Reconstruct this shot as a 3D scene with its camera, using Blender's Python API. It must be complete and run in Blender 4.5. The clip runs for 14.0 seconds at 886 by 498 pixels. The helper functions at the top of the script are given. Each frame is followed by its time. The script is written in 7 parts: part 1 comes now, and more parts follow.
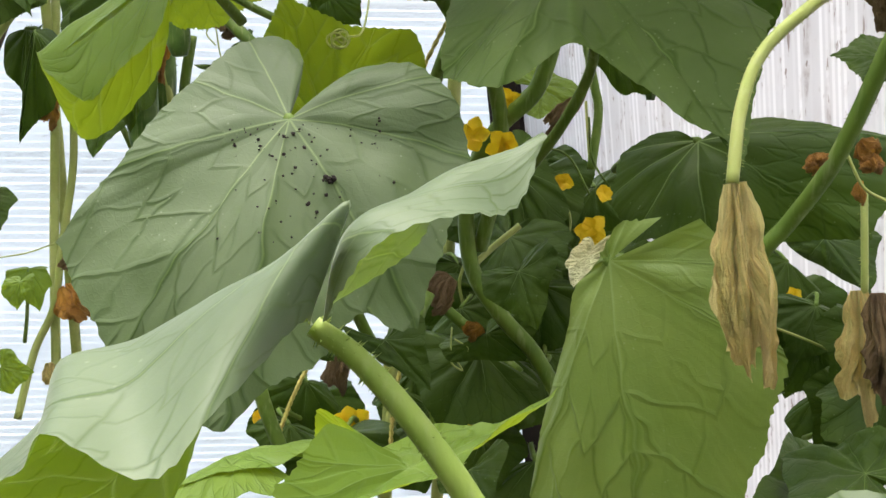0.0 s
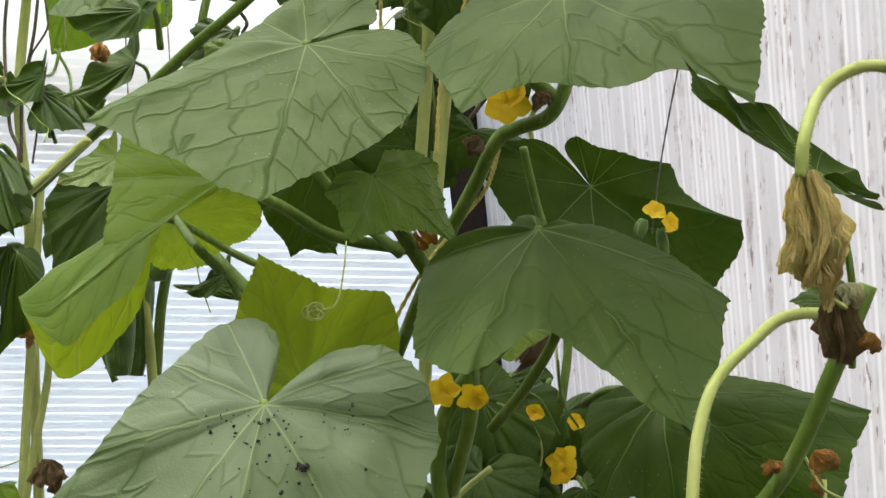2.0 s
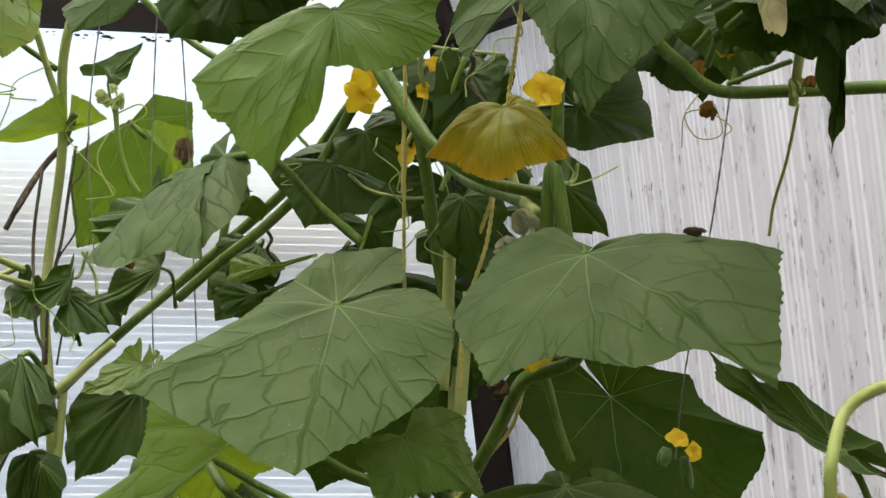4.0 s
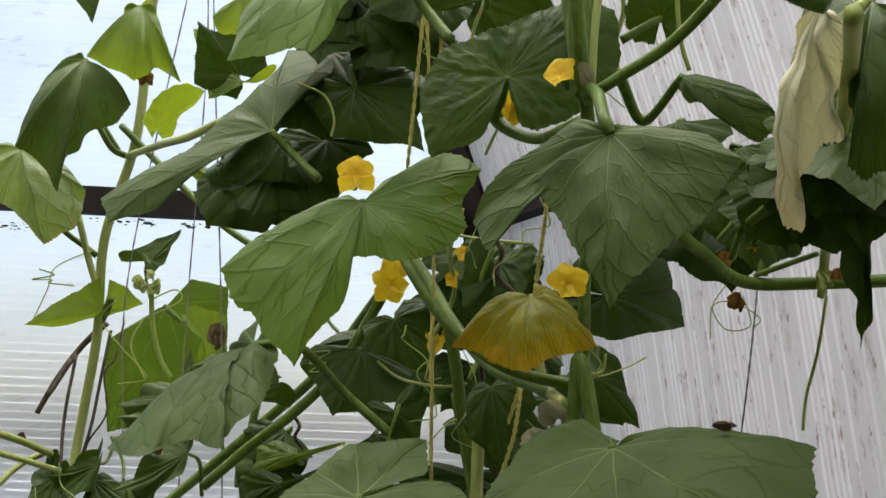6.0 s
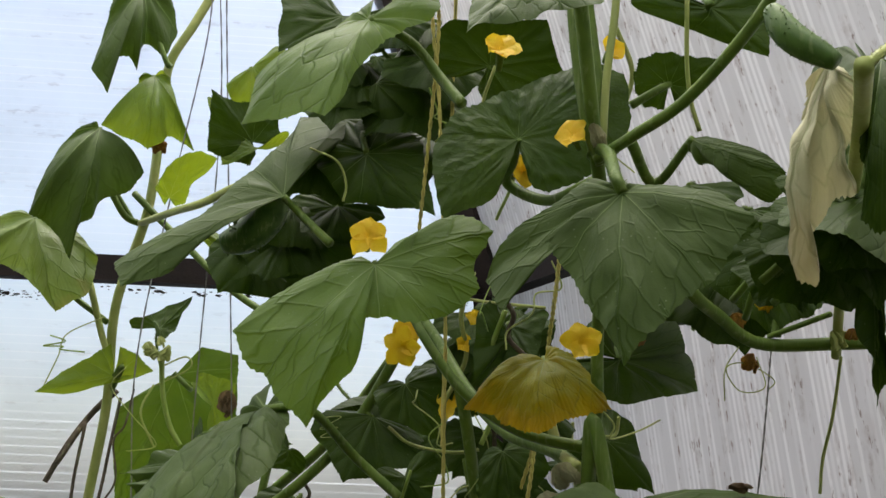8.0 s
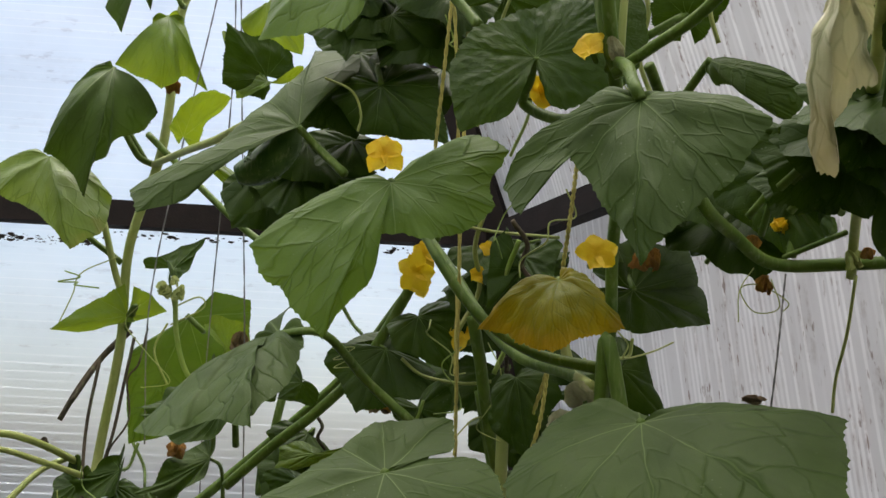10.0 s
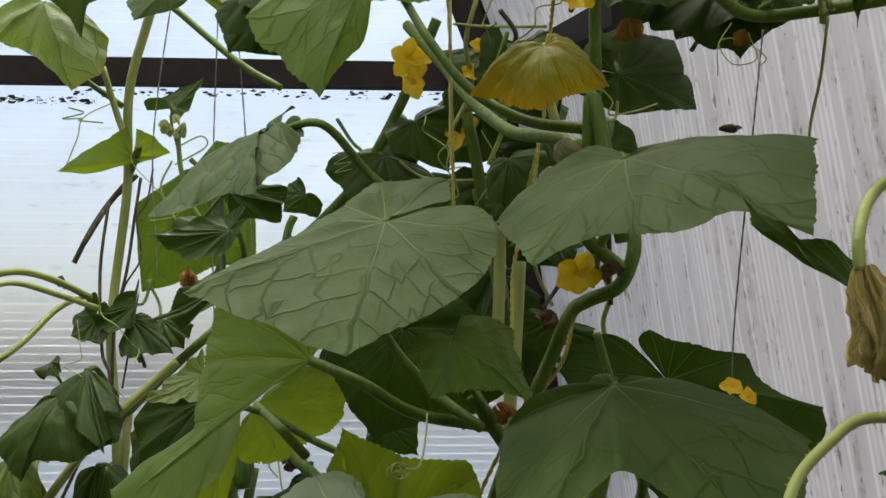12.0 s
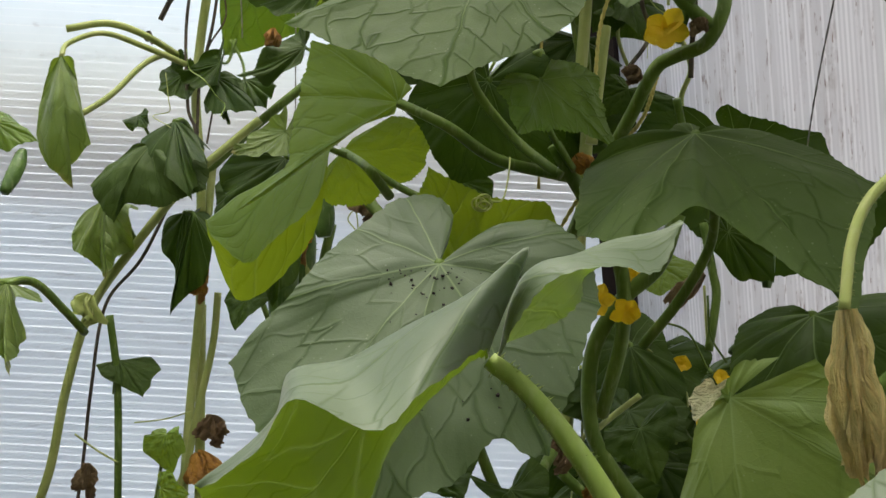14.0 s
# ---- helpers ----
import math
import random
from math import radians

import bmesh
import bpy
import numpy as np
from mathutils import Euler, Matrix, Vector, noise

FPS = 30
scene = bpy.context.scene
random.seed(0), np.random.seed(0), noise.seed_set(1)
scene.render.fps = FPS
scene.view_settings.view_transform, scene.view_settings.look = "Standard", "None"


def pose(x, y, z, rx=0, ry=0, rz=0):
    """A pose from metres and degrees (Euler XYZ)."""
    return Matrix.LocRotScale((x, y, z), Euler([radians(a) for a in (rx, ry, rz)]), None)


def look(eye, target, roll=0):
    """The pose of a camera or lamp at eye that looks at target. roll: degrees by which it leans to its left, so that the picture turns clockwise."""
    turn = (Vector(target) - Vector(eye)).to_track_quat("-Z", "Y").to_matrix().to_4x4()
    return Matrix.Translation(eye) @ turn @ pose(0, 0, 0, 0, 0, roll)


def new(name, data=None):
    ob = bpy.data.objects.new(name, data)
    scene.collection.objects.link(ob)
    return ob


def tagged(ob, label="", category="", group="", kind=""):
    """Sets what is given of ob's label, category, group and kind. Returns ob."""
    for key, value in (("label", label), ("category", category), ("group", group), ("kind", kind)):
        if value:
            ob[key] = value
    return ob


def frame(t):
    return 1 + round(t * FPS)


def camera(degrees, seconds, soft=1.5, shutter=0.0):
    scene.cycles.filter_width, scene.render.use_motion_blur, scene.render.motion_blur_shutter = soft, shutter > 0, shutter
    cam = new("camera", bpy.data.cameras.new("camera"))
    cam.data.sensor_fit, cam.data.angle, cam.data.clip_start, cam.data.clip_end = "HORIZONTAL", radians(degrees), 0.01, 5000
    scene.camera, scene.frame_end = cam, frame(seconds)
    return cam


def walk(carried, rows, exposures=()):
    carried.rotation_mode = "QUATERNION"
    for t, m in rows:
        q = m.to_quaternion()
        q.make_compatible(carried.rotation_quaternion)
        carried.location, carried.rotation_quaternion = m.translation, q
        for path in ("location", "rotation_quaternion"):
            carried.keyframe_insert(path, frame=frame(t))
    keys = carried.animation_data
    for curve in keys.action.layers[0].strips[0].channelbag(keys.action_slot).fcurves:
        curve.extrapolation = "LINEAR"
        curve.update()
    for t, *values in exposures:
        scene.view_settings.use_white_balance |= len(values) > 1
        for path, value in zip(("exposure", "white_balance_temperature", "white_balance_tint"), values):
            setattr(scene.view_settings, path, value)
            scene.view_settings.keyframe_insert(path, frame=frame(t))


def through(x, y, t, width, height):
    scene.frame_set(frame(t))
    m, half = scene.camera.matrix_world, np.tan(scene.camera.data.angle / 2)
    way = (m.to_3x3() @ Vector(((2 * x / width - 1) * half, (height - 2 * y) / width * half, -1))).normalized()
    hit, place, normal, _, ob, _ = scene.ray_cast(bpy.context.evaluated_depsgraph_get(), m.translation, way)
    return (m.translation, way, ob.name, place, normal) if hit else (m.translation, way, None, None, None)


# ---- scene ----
cam = camera(42.20, 14.0)
PATH = [
    (0, (0.0069, -0.0007, 1.2005), (0.0417, 0.9675, 0.9530), 1.57),
    (0.5, (0.0084, 0.0053, 1.2129), (0.0488, 0.9840, 1.0114), 1.41),
    (1, (0.0115, 0.0006, 1.2336), (0.0594, 0.9855, 1.0671), 1.46),
    (1.5, (0.0092, -0.0042, 1.2498), (0.0587, 0.9855, 1.1154), 1.59),
    (2, (0.0068, -0.0074, 1.2582), (0.0599, 0.9855, 1.1510), 1.95),
    (2.5, (0.0031, -0.0133, 1.2702), (0.0566, 0.9818, 1.1867), 2.04),
    (3, (-0.0018, -0.0187, 1.2899), (0.0492, 0.9785, 1.2351), 1.87),
    (3.5, (-0.0050, -0.0240, 1.3026), (0.0413, 0.9747, 1.2844), 1.64),
    (4, (-0.0043, -0.0190, 1.3215), (0.0354, 0.9800, 1.3397), 1.33),
    (4.2, (-0.0061, -0.0156, 1.3232), (0.0276, 0.9834, 1.3542), 1.37),
    (6.3, (0.0034, -0.0167, 1.3266), (0.0030, 0.9636, 1.5245), 1.82),
    (6.5, (0.0012, -0.0150, 1.3271), (0.0010, 0.9626, 1.5376), 1.65),
    (7, (0.0037, -0.0150, 1.3246), (-0.0007, 0.9587, 1.5521), 1.99),
    (7.5, (0.0036, -0.0163, 1.3225), (-0.0029, 0.9556, 1.5579), 1.98),
    (7.7, (0.0021, -0.0169, 1.3215), (-0.0049, 0.9547, 1.5581), 1.94),
    (9.8, (-0.0007, -0.0102, 1.2946), (-0.0167, 0.9662, 1.5103), 2.52),
    (10, (-0.0011, -0.0114, 1.2905), (-0.0163, 0.9667, 1.4980), 2.55),
    (10.5, (0.0012, -0.0150, 1.2714), (-0.0127, 0.9689, 1.4495), 2.03),
    (11, (-0.0003, -0.0162, 1.2511), (-0.0095, 0.9715, 1.4076), 1.57),
    (11.5, (0.0019, -0.0160, 1.2396), (-0.0119, 0.9748, 1.3739), 0.69),
    (12, (0.0064, -0.0325, 1.2073), (-0.0093, 0.9610, 1.3201), -0.10),
    (12.5, (0.0120, -0.0456, 1.1866), (-0.0037, 0.9500, 1.2786), -0.32),
    (13, (0.0070, -0.0390, 1.1660), (-0.0065, 0.9605, 1.2025), 0.50),
    (13.5, (0.0040, -0.0560, 1.1510), (-0.0380, 0.9425, 1.1180), 2.10),
    (14, (-0.0050, -0.0610, 1.1720), (-0.0720, 0.9345, 1.1085), 3.00),
]
walk(cam, [(t, look(eye, target, roll)) for t, eye, target, roll in PATH], [(0, 1.58), (1, 1.50), (2.5, 1.35), (4, 1.02), (6.3, 0.58), (10, 0.42), (12, 0.50), (14, 0.78)])

# ---- daylight ----
world = bpy.data.worlds.new("sky")
scene.world = world
world.use_nodes = True
wn, wl = world.node_tree.nodes, world.node_tree.links
sky = wn.new("ShaderNodeTexSky")
sky.sky_type, sky.sun_disc = "NISHITA", False
sky.sun_elevation, sky.sun_rotation = radians(66), radians(11)
sky.air_density, sky.dust_density, sky.ozone_density = 1.0, 5.0, 1.0
wl.new(sky.outputs[0], wn["Background"].inputs[0])
wn["Background"].inputs[1].default_value = 0.15
sun = new("sun", bpy.data.lights.new("sun", "SUN"))
sun.data.energy, sun.data.angle, sun.data.color = 3.6, radians(50), (1.0, 0.95, 0.84)
sun.matrix_world = look((0.19, 0.97, 2.22), (0, 0, 0))


# ---- materials ----
class Nodes:
    """Short hand for building a node material."""

    def __init__(self, name):
        self.mat = bpy.data.materials.new(name)
        self.mat.use_nodes = True
        self.tree = self.mat.node_tree
        self.bsdf = self.tree.nodes["Principled BSDF"]
        self.out = self.tree.nodes["Material Output"]

    def add(self, kind, **inputs):
        n = self.tree.nodes.new("ShaderNode" + kind)
        for key, value in inputs.items():
            self.put(n, key, value)
        return n

    def put(self, n, key, value):
        slot = n.inputs[int(key[1:])] if key[0] == "i" and key[1:].isdigit() else n.inputs[key.replace("_", " ")]
        if isinstance(value, bpy.types.NodeSocket):
            self.tree.links.new(value, slot)
        else:
            slot.default_value = value

    def math(self, op, a, b=0.0, c=0.0):
        n = self.add("Math", i0=a, i1=b, i2=c)
        n.operation = op
        return n.outputs[0]

    def mix(self, fac, a, b):
        n = self.tree.nodes.new("ShaderNodeMix")
        n.data_type = "RGBA"
        self.put(n, "i0", fac), self.put(n, "i6", a), self.put(n, "i7", b)
        return n.outputs[2]

    def noise(self, vec, scale, detail=4.0, rough=0.55):
        return self.add("TexNoise", Vector=vec, Scale=scale, Detail=detail, Roughness=rough).outputs[0]

    def ramp(self, x, lo, hi, a=0.0, b=1.0):
        n = self.add("MapRange", i0=x, i1=lo, i2=hi, i3=a, i4=b)
        return n.outputs[0]

    def coords(self, which="Object"):
        return self.add("TexCoord").outputs[which]

    def bump(self, height, strength, distance):
        return self.add("Bump", Strength=strength, Distance=distance, Height=height).outputs[0]

    def finish(self, through=0.0, tint=(0.3, 0.5, 0.05, 1), **inputs):
        for key, value in inputs.items():
            self.put(self.bsdf, key, value)
        if not isinstance(through, float) or through > 0:
            tr = self.add("BsdfTranslucent", Color=tint)
            if "Normal" in inputs:
                self.put(tr, "Normal", inputs["Normal"])
            m = self.add("MixShader", i0=through)
            self.put(m, "i1", self.bsdf.outputs[0]), self.put(m, "i2", tr.outputs[0])
            self.tree.links.new(m.outputs[0], self.out.inputs[0])
        return self.mat


def rgb(r, g, b):
    return (r, g, b, 1.0)


def leaf_material(name, dark, light, glow, through=0.35, dry=0.0, dry_col=rgb(0.45, 0.34, 0.13), relief=1.0, gloss=0.50, shine=0.40, down=0.14):
    """A leaf blade: main veins fan out from the stalk, side veins between them, and puckered fields between those."""
    k = Nodes(name)
    uv = k.add("UVMap").outputs[0]
    obj = k.coords("Object")
    rnd = k.add("ObjectInfo").outputs["Random"]
    sep = k.add("SeparateXYZ", Vector=uv)
    u, v = sep.outputs[0], sep.outputs[1]
    r = k.math("SQRT", k.math("ADD", k.math("MULTIPLY", u, u), k.math("MULTIPLY", v, v)))
    wob = k.math("MULTIPLY", k.math("SUBTRACT", k.noise(uv, 3.0, 2.0), 0.5), 0.20)
    th = k.math("ADD", k.math("ARCTAN2", v, u), wob)
    step = radians(37)
    cell = k.math("SUBTRACT", k.math("WRAP", k.math("ADD", th, step / 2), step, 0.0), step / 2)
    across = k.math("MULTIPLY", r, k.math("SINE", cell))
    along = k.math("MULTIPLY", r, k.math("COSINE", cell))
    off = k.math("ABSOLUTE", across)
    main = k.ramp(off, 0.0005, 0.0045, 1.0, 0.0)
    uneven = k.ramp(k.noise(obj, 26.0, 2.0), 0.38, 0.62, 0.30, 1.0)
    waver = k.math("ADD", k.math("MULTIPLY", k.noise(uv, 2.5, 2.0), 0.12), k.math("MULTIPLY", k.noise(uv, 9.0, 1.0), 0.045))
    bend = k.math("MULTIPLY", k.math("ADD", k.math("SUBTRACT", along, k.math("MULTIPLY", off, 0.85)), waver), 5.4)
    side_cell = k.math("ABSOLUTE", k.math("SUBTRACT", k.math("FRACT", bend), 0.5))
    strip = k.add("TexWhiteNoise")
    strip.noise_dimensions = "1D"
    k.put(strip, "W", k.math("FLOOR", k.math("ADD", bend, 0.5)))
    rung = k.math("ADD", k.math("ADD", k.math("MULTIPLY", off, 9.0), strip.outputs[0]), k.math("MULTIPLY", k.noise(uv, 4.0, 2.0), 1.0))
    rung_cell = k.math("ABSOLUTE", k.math("SUBTRACT", k.math("FRACT", rung), 0.5))
    side = k.math("MULTIPLY", k.ramp(side_cell, 0.0, 0.075, 1.0, 0.0), k.ramp(uneven, 0.3, 1.0, 0.55, 1.0))
    net = k.math("MULTIPLY", k.ramp(rung_cell, 0.0, 0.085, 1.0, 0.0), uneven)
    fine = k.add("TexVoronoi", Vector=uv, Scale=60.0)
    fine.feature = "DISTANCE_TO_EDGE"
    fine_net = k.ramp(fine.outputs[0], 0.0, 0.12, 1.0, 0.0)
    blot = k.noise(obj, 22.0, 5.0)
    grain = k.noise(obj, 420.0, 3.0)
    base = k.mix(k.ramp(blot, 0.3, 0.72), dark, light)
    base = k.mix(k.math("MULTIPLY", rnd, 0.25), base, light)
    # shade in the creases and vein grooves is put into the base colour
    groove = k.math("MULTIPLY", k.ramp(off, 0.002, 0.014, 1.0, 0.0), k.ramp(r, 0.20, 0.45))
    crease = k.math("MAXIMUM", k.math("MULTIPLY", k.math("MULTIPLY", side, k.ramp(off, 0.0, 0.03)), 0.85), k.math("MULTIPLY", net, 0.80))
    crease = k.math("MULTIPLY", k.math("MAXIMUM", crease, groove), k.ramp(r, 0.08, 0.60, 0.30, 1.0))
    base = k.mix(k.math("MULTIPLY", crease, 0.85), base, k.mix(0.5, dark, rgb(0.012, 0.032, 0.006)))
    base = k.mix(k.math("MULTIPLY", main, k.ramp(r, 0.05, 0.75, 0.50, 0.06)), base, rgb(0.24, 0.33, 0.12))
    speck = k.add("TexVoronoi", Vector=obj, Scale=260.0)
    base = k.mix(k.math("MULTIPLY", k.ramp(speck.outputs[0], 0.0, 0.16, 1.0, 0.0), k.ramp(k.noise(obj, 30.0, 2.0), 0.52, 0.62, 0.0, 0.35)), base, rgb(0.42, 0.48, 0.30))
    if dry:
        edge = k.math("ADD", r, k.math("MULTIPLY", k.noise(obj, 35.0, 5.0), 0.8))
        d = k.ramp(edge, 1.45 - dry, 1.75 - dry)
        base = k.mix(d, base, k.mix(k.noise(obj, 60.0, 5.0), dry_col, rgb(0.25, 0.15, 0.05)))
    field = k.math("MULTIPLY", k.math("POWER", k.ramp(side_cell, 0.0, 0.45), 0.7), k.ramp(k.math("POWER", k.ramp(rung_cell, 0.0, 0.45), 0.7), 0.0, 1.0, 0.45, 1.0))
    height = k.math("MULTIPLY", k.math("MULTIPLY", field, uneven), k.ramp(r, 0.20, 0.85, 0.22, 1.00))
    height = k.math("ADD", height, k.math("MULTIPLY", k.ramp(off, 0.0, 0.05), 1.0))
    height = k.math("ADD", height, k.math("ADD", k.math("MULTIPLY", grain, 0.035), k.math("MULTIPLY", fine_net, -0.03)))
    height = k.math("SUBTRACT", height, k.math("MULTIPLY", crease, 0.65))
    normal = k.bump(height, 0.28 * relief, 0.0028)
    # gloss and sheen fade in the creases to deepen that painted shade
    dull = k.math("SUBTRACT", 1.0, k.math("MULTIPLY", crease, 0.85))
    tint = k.mix(k.math("MAXIMUM", k.math("MULTIPLY", main, 0.3), k.math("MULTIPLY", side, 0.25)), glow, rgb(0.50, 0.62, 0.20))
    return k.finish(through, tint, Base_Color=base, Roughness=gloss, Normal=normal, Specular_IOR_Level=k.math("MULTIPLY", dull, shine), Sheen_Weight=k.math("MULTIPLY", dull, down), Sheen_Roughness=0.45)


def stem_material(name, a, b, through=0.12, rough=0.5):
    k = Nodes(name)
    obj = k.coords("Object")
    n = k.noise(obj, 60.0, 5.0)
    streak = k.add("TexNoise", Vector=k.add("Mapping", Vector=obj, Scale=(300, 300, 30)).outputs[0], Scale=1.0, Detail=3.0).outputs[0]
    col = k.mix(k.ramp(n, 0.3, 0.7), a, b)
    col = k.mix(k.ramp(streak, 0.55, 0.75, 0.0, 0.3), col, rgb(0.45, 0.5, 0.25))
    return k.finish(through, b, Base_Color=col, Roughness=rough, Specular_IOR_Level=0.28, Normal=k.bump(k.math("ADD", n, streak), 0.4, 0.001))


def petal_material(name, a, b, through=0.4):
    k = Nodes(name)
    obj = k.coords("Object")
    n = k.noise(obj, 180.0, 5.0)
    col = k.mix(k.ramp(n, 0.3, 0.7), a, b)
    return k.finish(through, a, Base_Color=col, Roughness=0.6, Normal=k.bump(n, 0.5, 0.0015))


def crumpled_material(name, a, b, c, through=0.2, core=None):
    k = Nodes(name)
    obj = k.coords("Object")
    n = k.noise(obj, 45.0, 6.0, 0.65)
    m = k.noise(obj, 130.0, 6.0, 0.7)
    col = k.mix(k.ramp(n, 0.35, 0.6), a, b)
    col = k.mix(k.ramp(m, 0.56, 0.76), col, c)
    at = k.add("SeparateXYZ", Vector=k.add("UVMap").outputs[0])
    end = at.outputs[1]
    rim = k.math("ABSOLUTE", k.math("SUBTRACT", at.outputs[0], 0.5))
    rim = k.ramp(k.math("ADD", rim, k.math("MULTIPLY", k.math("SUBTRACT", n, 0.5), 0.5)), 0.30, 0.52, 0.0, 0.45)
    col = k.mix(rim, col, c)
    rib = k.add("TexNoise", Vector=k.add("Mapping", Vector=k.add("UVMap").outputs[0], Scale=(26, 3, 1)).outputs[0], Scale=1.0, Detail=4.0).outputs[0]
    if core:
        band = k.add("TexNoise", Vector=k.add("Mapping", Vector=k.add("UVMap").outputs[0], Scale=(9, 1.2, 1)).outputs[0], Scale=1.0, Detail=2.0).outputs[0]
        col = k.mix(k.ramp(band, 0.48, 0.56, 0.0, 0.75), col, core)
    col = k.mix(k.ramp(rib, 0.54, 0.68, 0.0, 0.24), col, k.mix(0.5, c, rgb(0.10, 0.06, 0.02)))
    col = k.mix(k.ramp(k.math("ADD", end, k.math("MULTIPLY", k.math("SUBTRACT", n, 0.5), 0.9)), 0.50, 0.95, 0.0, 0.80), col, k.mix(m, c, rgb(0.07, 0.035, 0.012)))
    return k.finish(through, a, Base_Color=col, Roughness=0.75, Normal=k.bump(k.math("ADD", k.math("ADD", n, m), k.math("MULTIPLY", rib, 1.5)), 0.9, 0.004))


def plain_material(name, a, b, scale, rough=0.7, bump=0.3, metal=0.0):
    k = Nodes(name)
    obj = k.coords("Object")
    n = k.noise(obj, scale, 6.0)
    f = k.noise(obj, scale * 9, 4.0)
    col = k.mix(k.ramp(n, 0.3, 0.7), a, b)
    return k.finish(Base_Color=col, Roughness=rough, Metallic=metal, Specular_IOR_Level=0.25, Normal=k.bump(k.math("ADD", n, f), bump, 0.002))


def polycarbonate(name, clear, grime, axis, see=0.0, pitch=0.0, rib=(1.0, 1.0, 1.0, 1.0), wide=0.15):
    """A twin-wall sheet: milky, with fine ribs inside it and with grime in its channels."""
    k = Nodes(name)
    obj = k.coords("Object")
    long = (1.5, 1.5, 60.0) if axis == "across" else (90.0, 90.0, 1.2)
    streak = k.add("TexNoise", Vector=k.add("Mapping", Vector=obj, Scale=long).outputs[0], Scale=1.0, Detail=5.0).outputs[0]
    spot = k.noise(obj, 38.0, 6.0, 0.7)
    blot = k.noise(obj, 5.0, 4.0)
    dirt = k.math("MULTIPLY", k.ramp(streak, 0.54, 0.70), k.ramp(spot, 0.42, 0.60))
    dash = (25.0, 25.0, 90.0) if axis == "across" else (170.0, 170.0, 38.0)
    dash = k.add("TexNoise", Vector=k.add("Mapping", Vector=obj, Scale=dash).outputs[0], Scale=1.0, Detail=3.0, Roughness=0.6).outputs[0]
    dash = k.math("MULTIPLY", k.ramp(dash, 0.60, 0.65), k.ramp(streak, 0.47, 0.60, 0.04, 1.0))
    dirt = k.math("MAXIMUM", k.math("MULTIPLY", dirt, 0.42), k.ramp(spot, 0.70, 0.75, 0.0, 0.9))
    dirt = k.math("MAXIMUM", dirt, k.math("MULTIPLY", dash, 0.75))
    base = k.mix(k.ramp(blot, 0.3, 0.7), clear, rgb(*(0.94 * c for c in clear[:3])))
    line = None
    if pitch:
        at = k.add("SeparateXYZ", Vector=obj)
        if axis == "across":
            run = at.outputs[2]
        else:
            run = k.math("ADD", k.math("MULTIPLY", k.math("ADD", at.outputs[0], k.math("MULTIPLY", at.outputs[2], 0.1405)), 0.4226), k.math("MULTIPLY", at.outputs[1], -0.9063))
        cell = k.math("DIVIDE", run, pitch)
        kind = k.add("TexWhiteNoise")
        kind.noise_dimensions = "1D"
        k.put(kind, "W", k.math("FLOOR", cell))
        line = k.ramp(k.math("ABSOLUTE", k.math("SUBTRACT", k.math("FRACT", cell), 0.5)), wide * 0.35, wide * 0.6, 1.0, 0.0)
        line = k.math("MULTIPLY", line, k.ramp(kind.outputs[0], 0.0, 1.0, 0.25, 0.65) if axis == "across" else k.ramp(kind.outputs[0], 0.2, 0.9, 0.0, 1.0))
        base = k.mix(line, base, rib)
    col = k.mix(k.math("MULTIPLY", dirt, grime), base, rgb(0.16, 0.10, 0.07))
    tr = k.add("BsdfTranslucent", Color=col)
    gl = k.add("BsdfDiffuse", Color=col)
    m = k.add("MixShader", i0=0.2)
    k.put(m, "i1", tr.outputs[0]), k.put(m, "i2", gl.outputs[0])
    if see:
        blur = k.add("BsdfRefraction", Color=col, Roughness=0.36, IOR=1.12)
        both = k.add("MixShader", i0=k.math("MULTIPLY", k.math("SUBTRACT", 1.0, line), see) if line else see)
        k.put(both, "i1", m.outputs[0]), k.put(both, "i2", blur.outputs[0])
        m = both
    k.tree.links.new(m.outputs[0], k.out.inputs[0])
    return k.mat


# GREEN is kept darker than BROAD: shade inside the foliage is in its colour
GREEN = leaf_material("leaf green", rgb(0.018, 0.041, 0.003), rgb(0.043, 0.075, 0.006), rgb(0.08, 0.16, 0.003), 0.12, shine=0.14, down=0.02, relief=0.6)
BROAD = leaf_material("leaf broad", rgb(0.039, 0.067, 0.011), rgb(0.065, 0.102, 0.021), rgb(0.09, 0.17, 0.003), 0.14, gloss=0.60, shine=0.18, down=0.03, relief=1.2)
# sky sheen on the speckled leaf is put into this greyer base colour
GREYED = leaf_material("leaf grey green", rgb(0.054, 0.084, 0.029), rgb(0.082, 0.117, 0.046), rgb(0.09, 0.17, 0.003), 0.14, shine=0.38, down=0.10, relief=1.3)
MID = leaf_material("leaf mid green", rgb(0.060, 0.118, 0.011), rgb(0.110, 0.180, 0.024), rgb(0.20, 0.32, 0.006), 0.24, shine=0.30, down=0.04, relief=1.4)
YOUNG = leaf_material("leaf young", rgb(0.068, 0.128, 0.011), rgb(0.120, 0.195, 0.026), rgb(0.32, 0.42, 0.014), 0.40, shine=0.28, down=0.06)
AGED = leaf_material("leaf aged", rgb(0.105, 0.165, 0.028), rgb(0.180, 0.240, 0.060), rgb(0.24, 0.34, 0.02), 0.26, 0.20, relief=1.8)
# this pale base colour holds the top light and sky sheen on the near leaves
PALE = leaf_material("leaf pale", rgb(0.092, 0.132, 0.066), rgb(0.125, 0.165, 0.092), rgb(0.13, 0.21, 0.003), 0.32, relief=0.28)
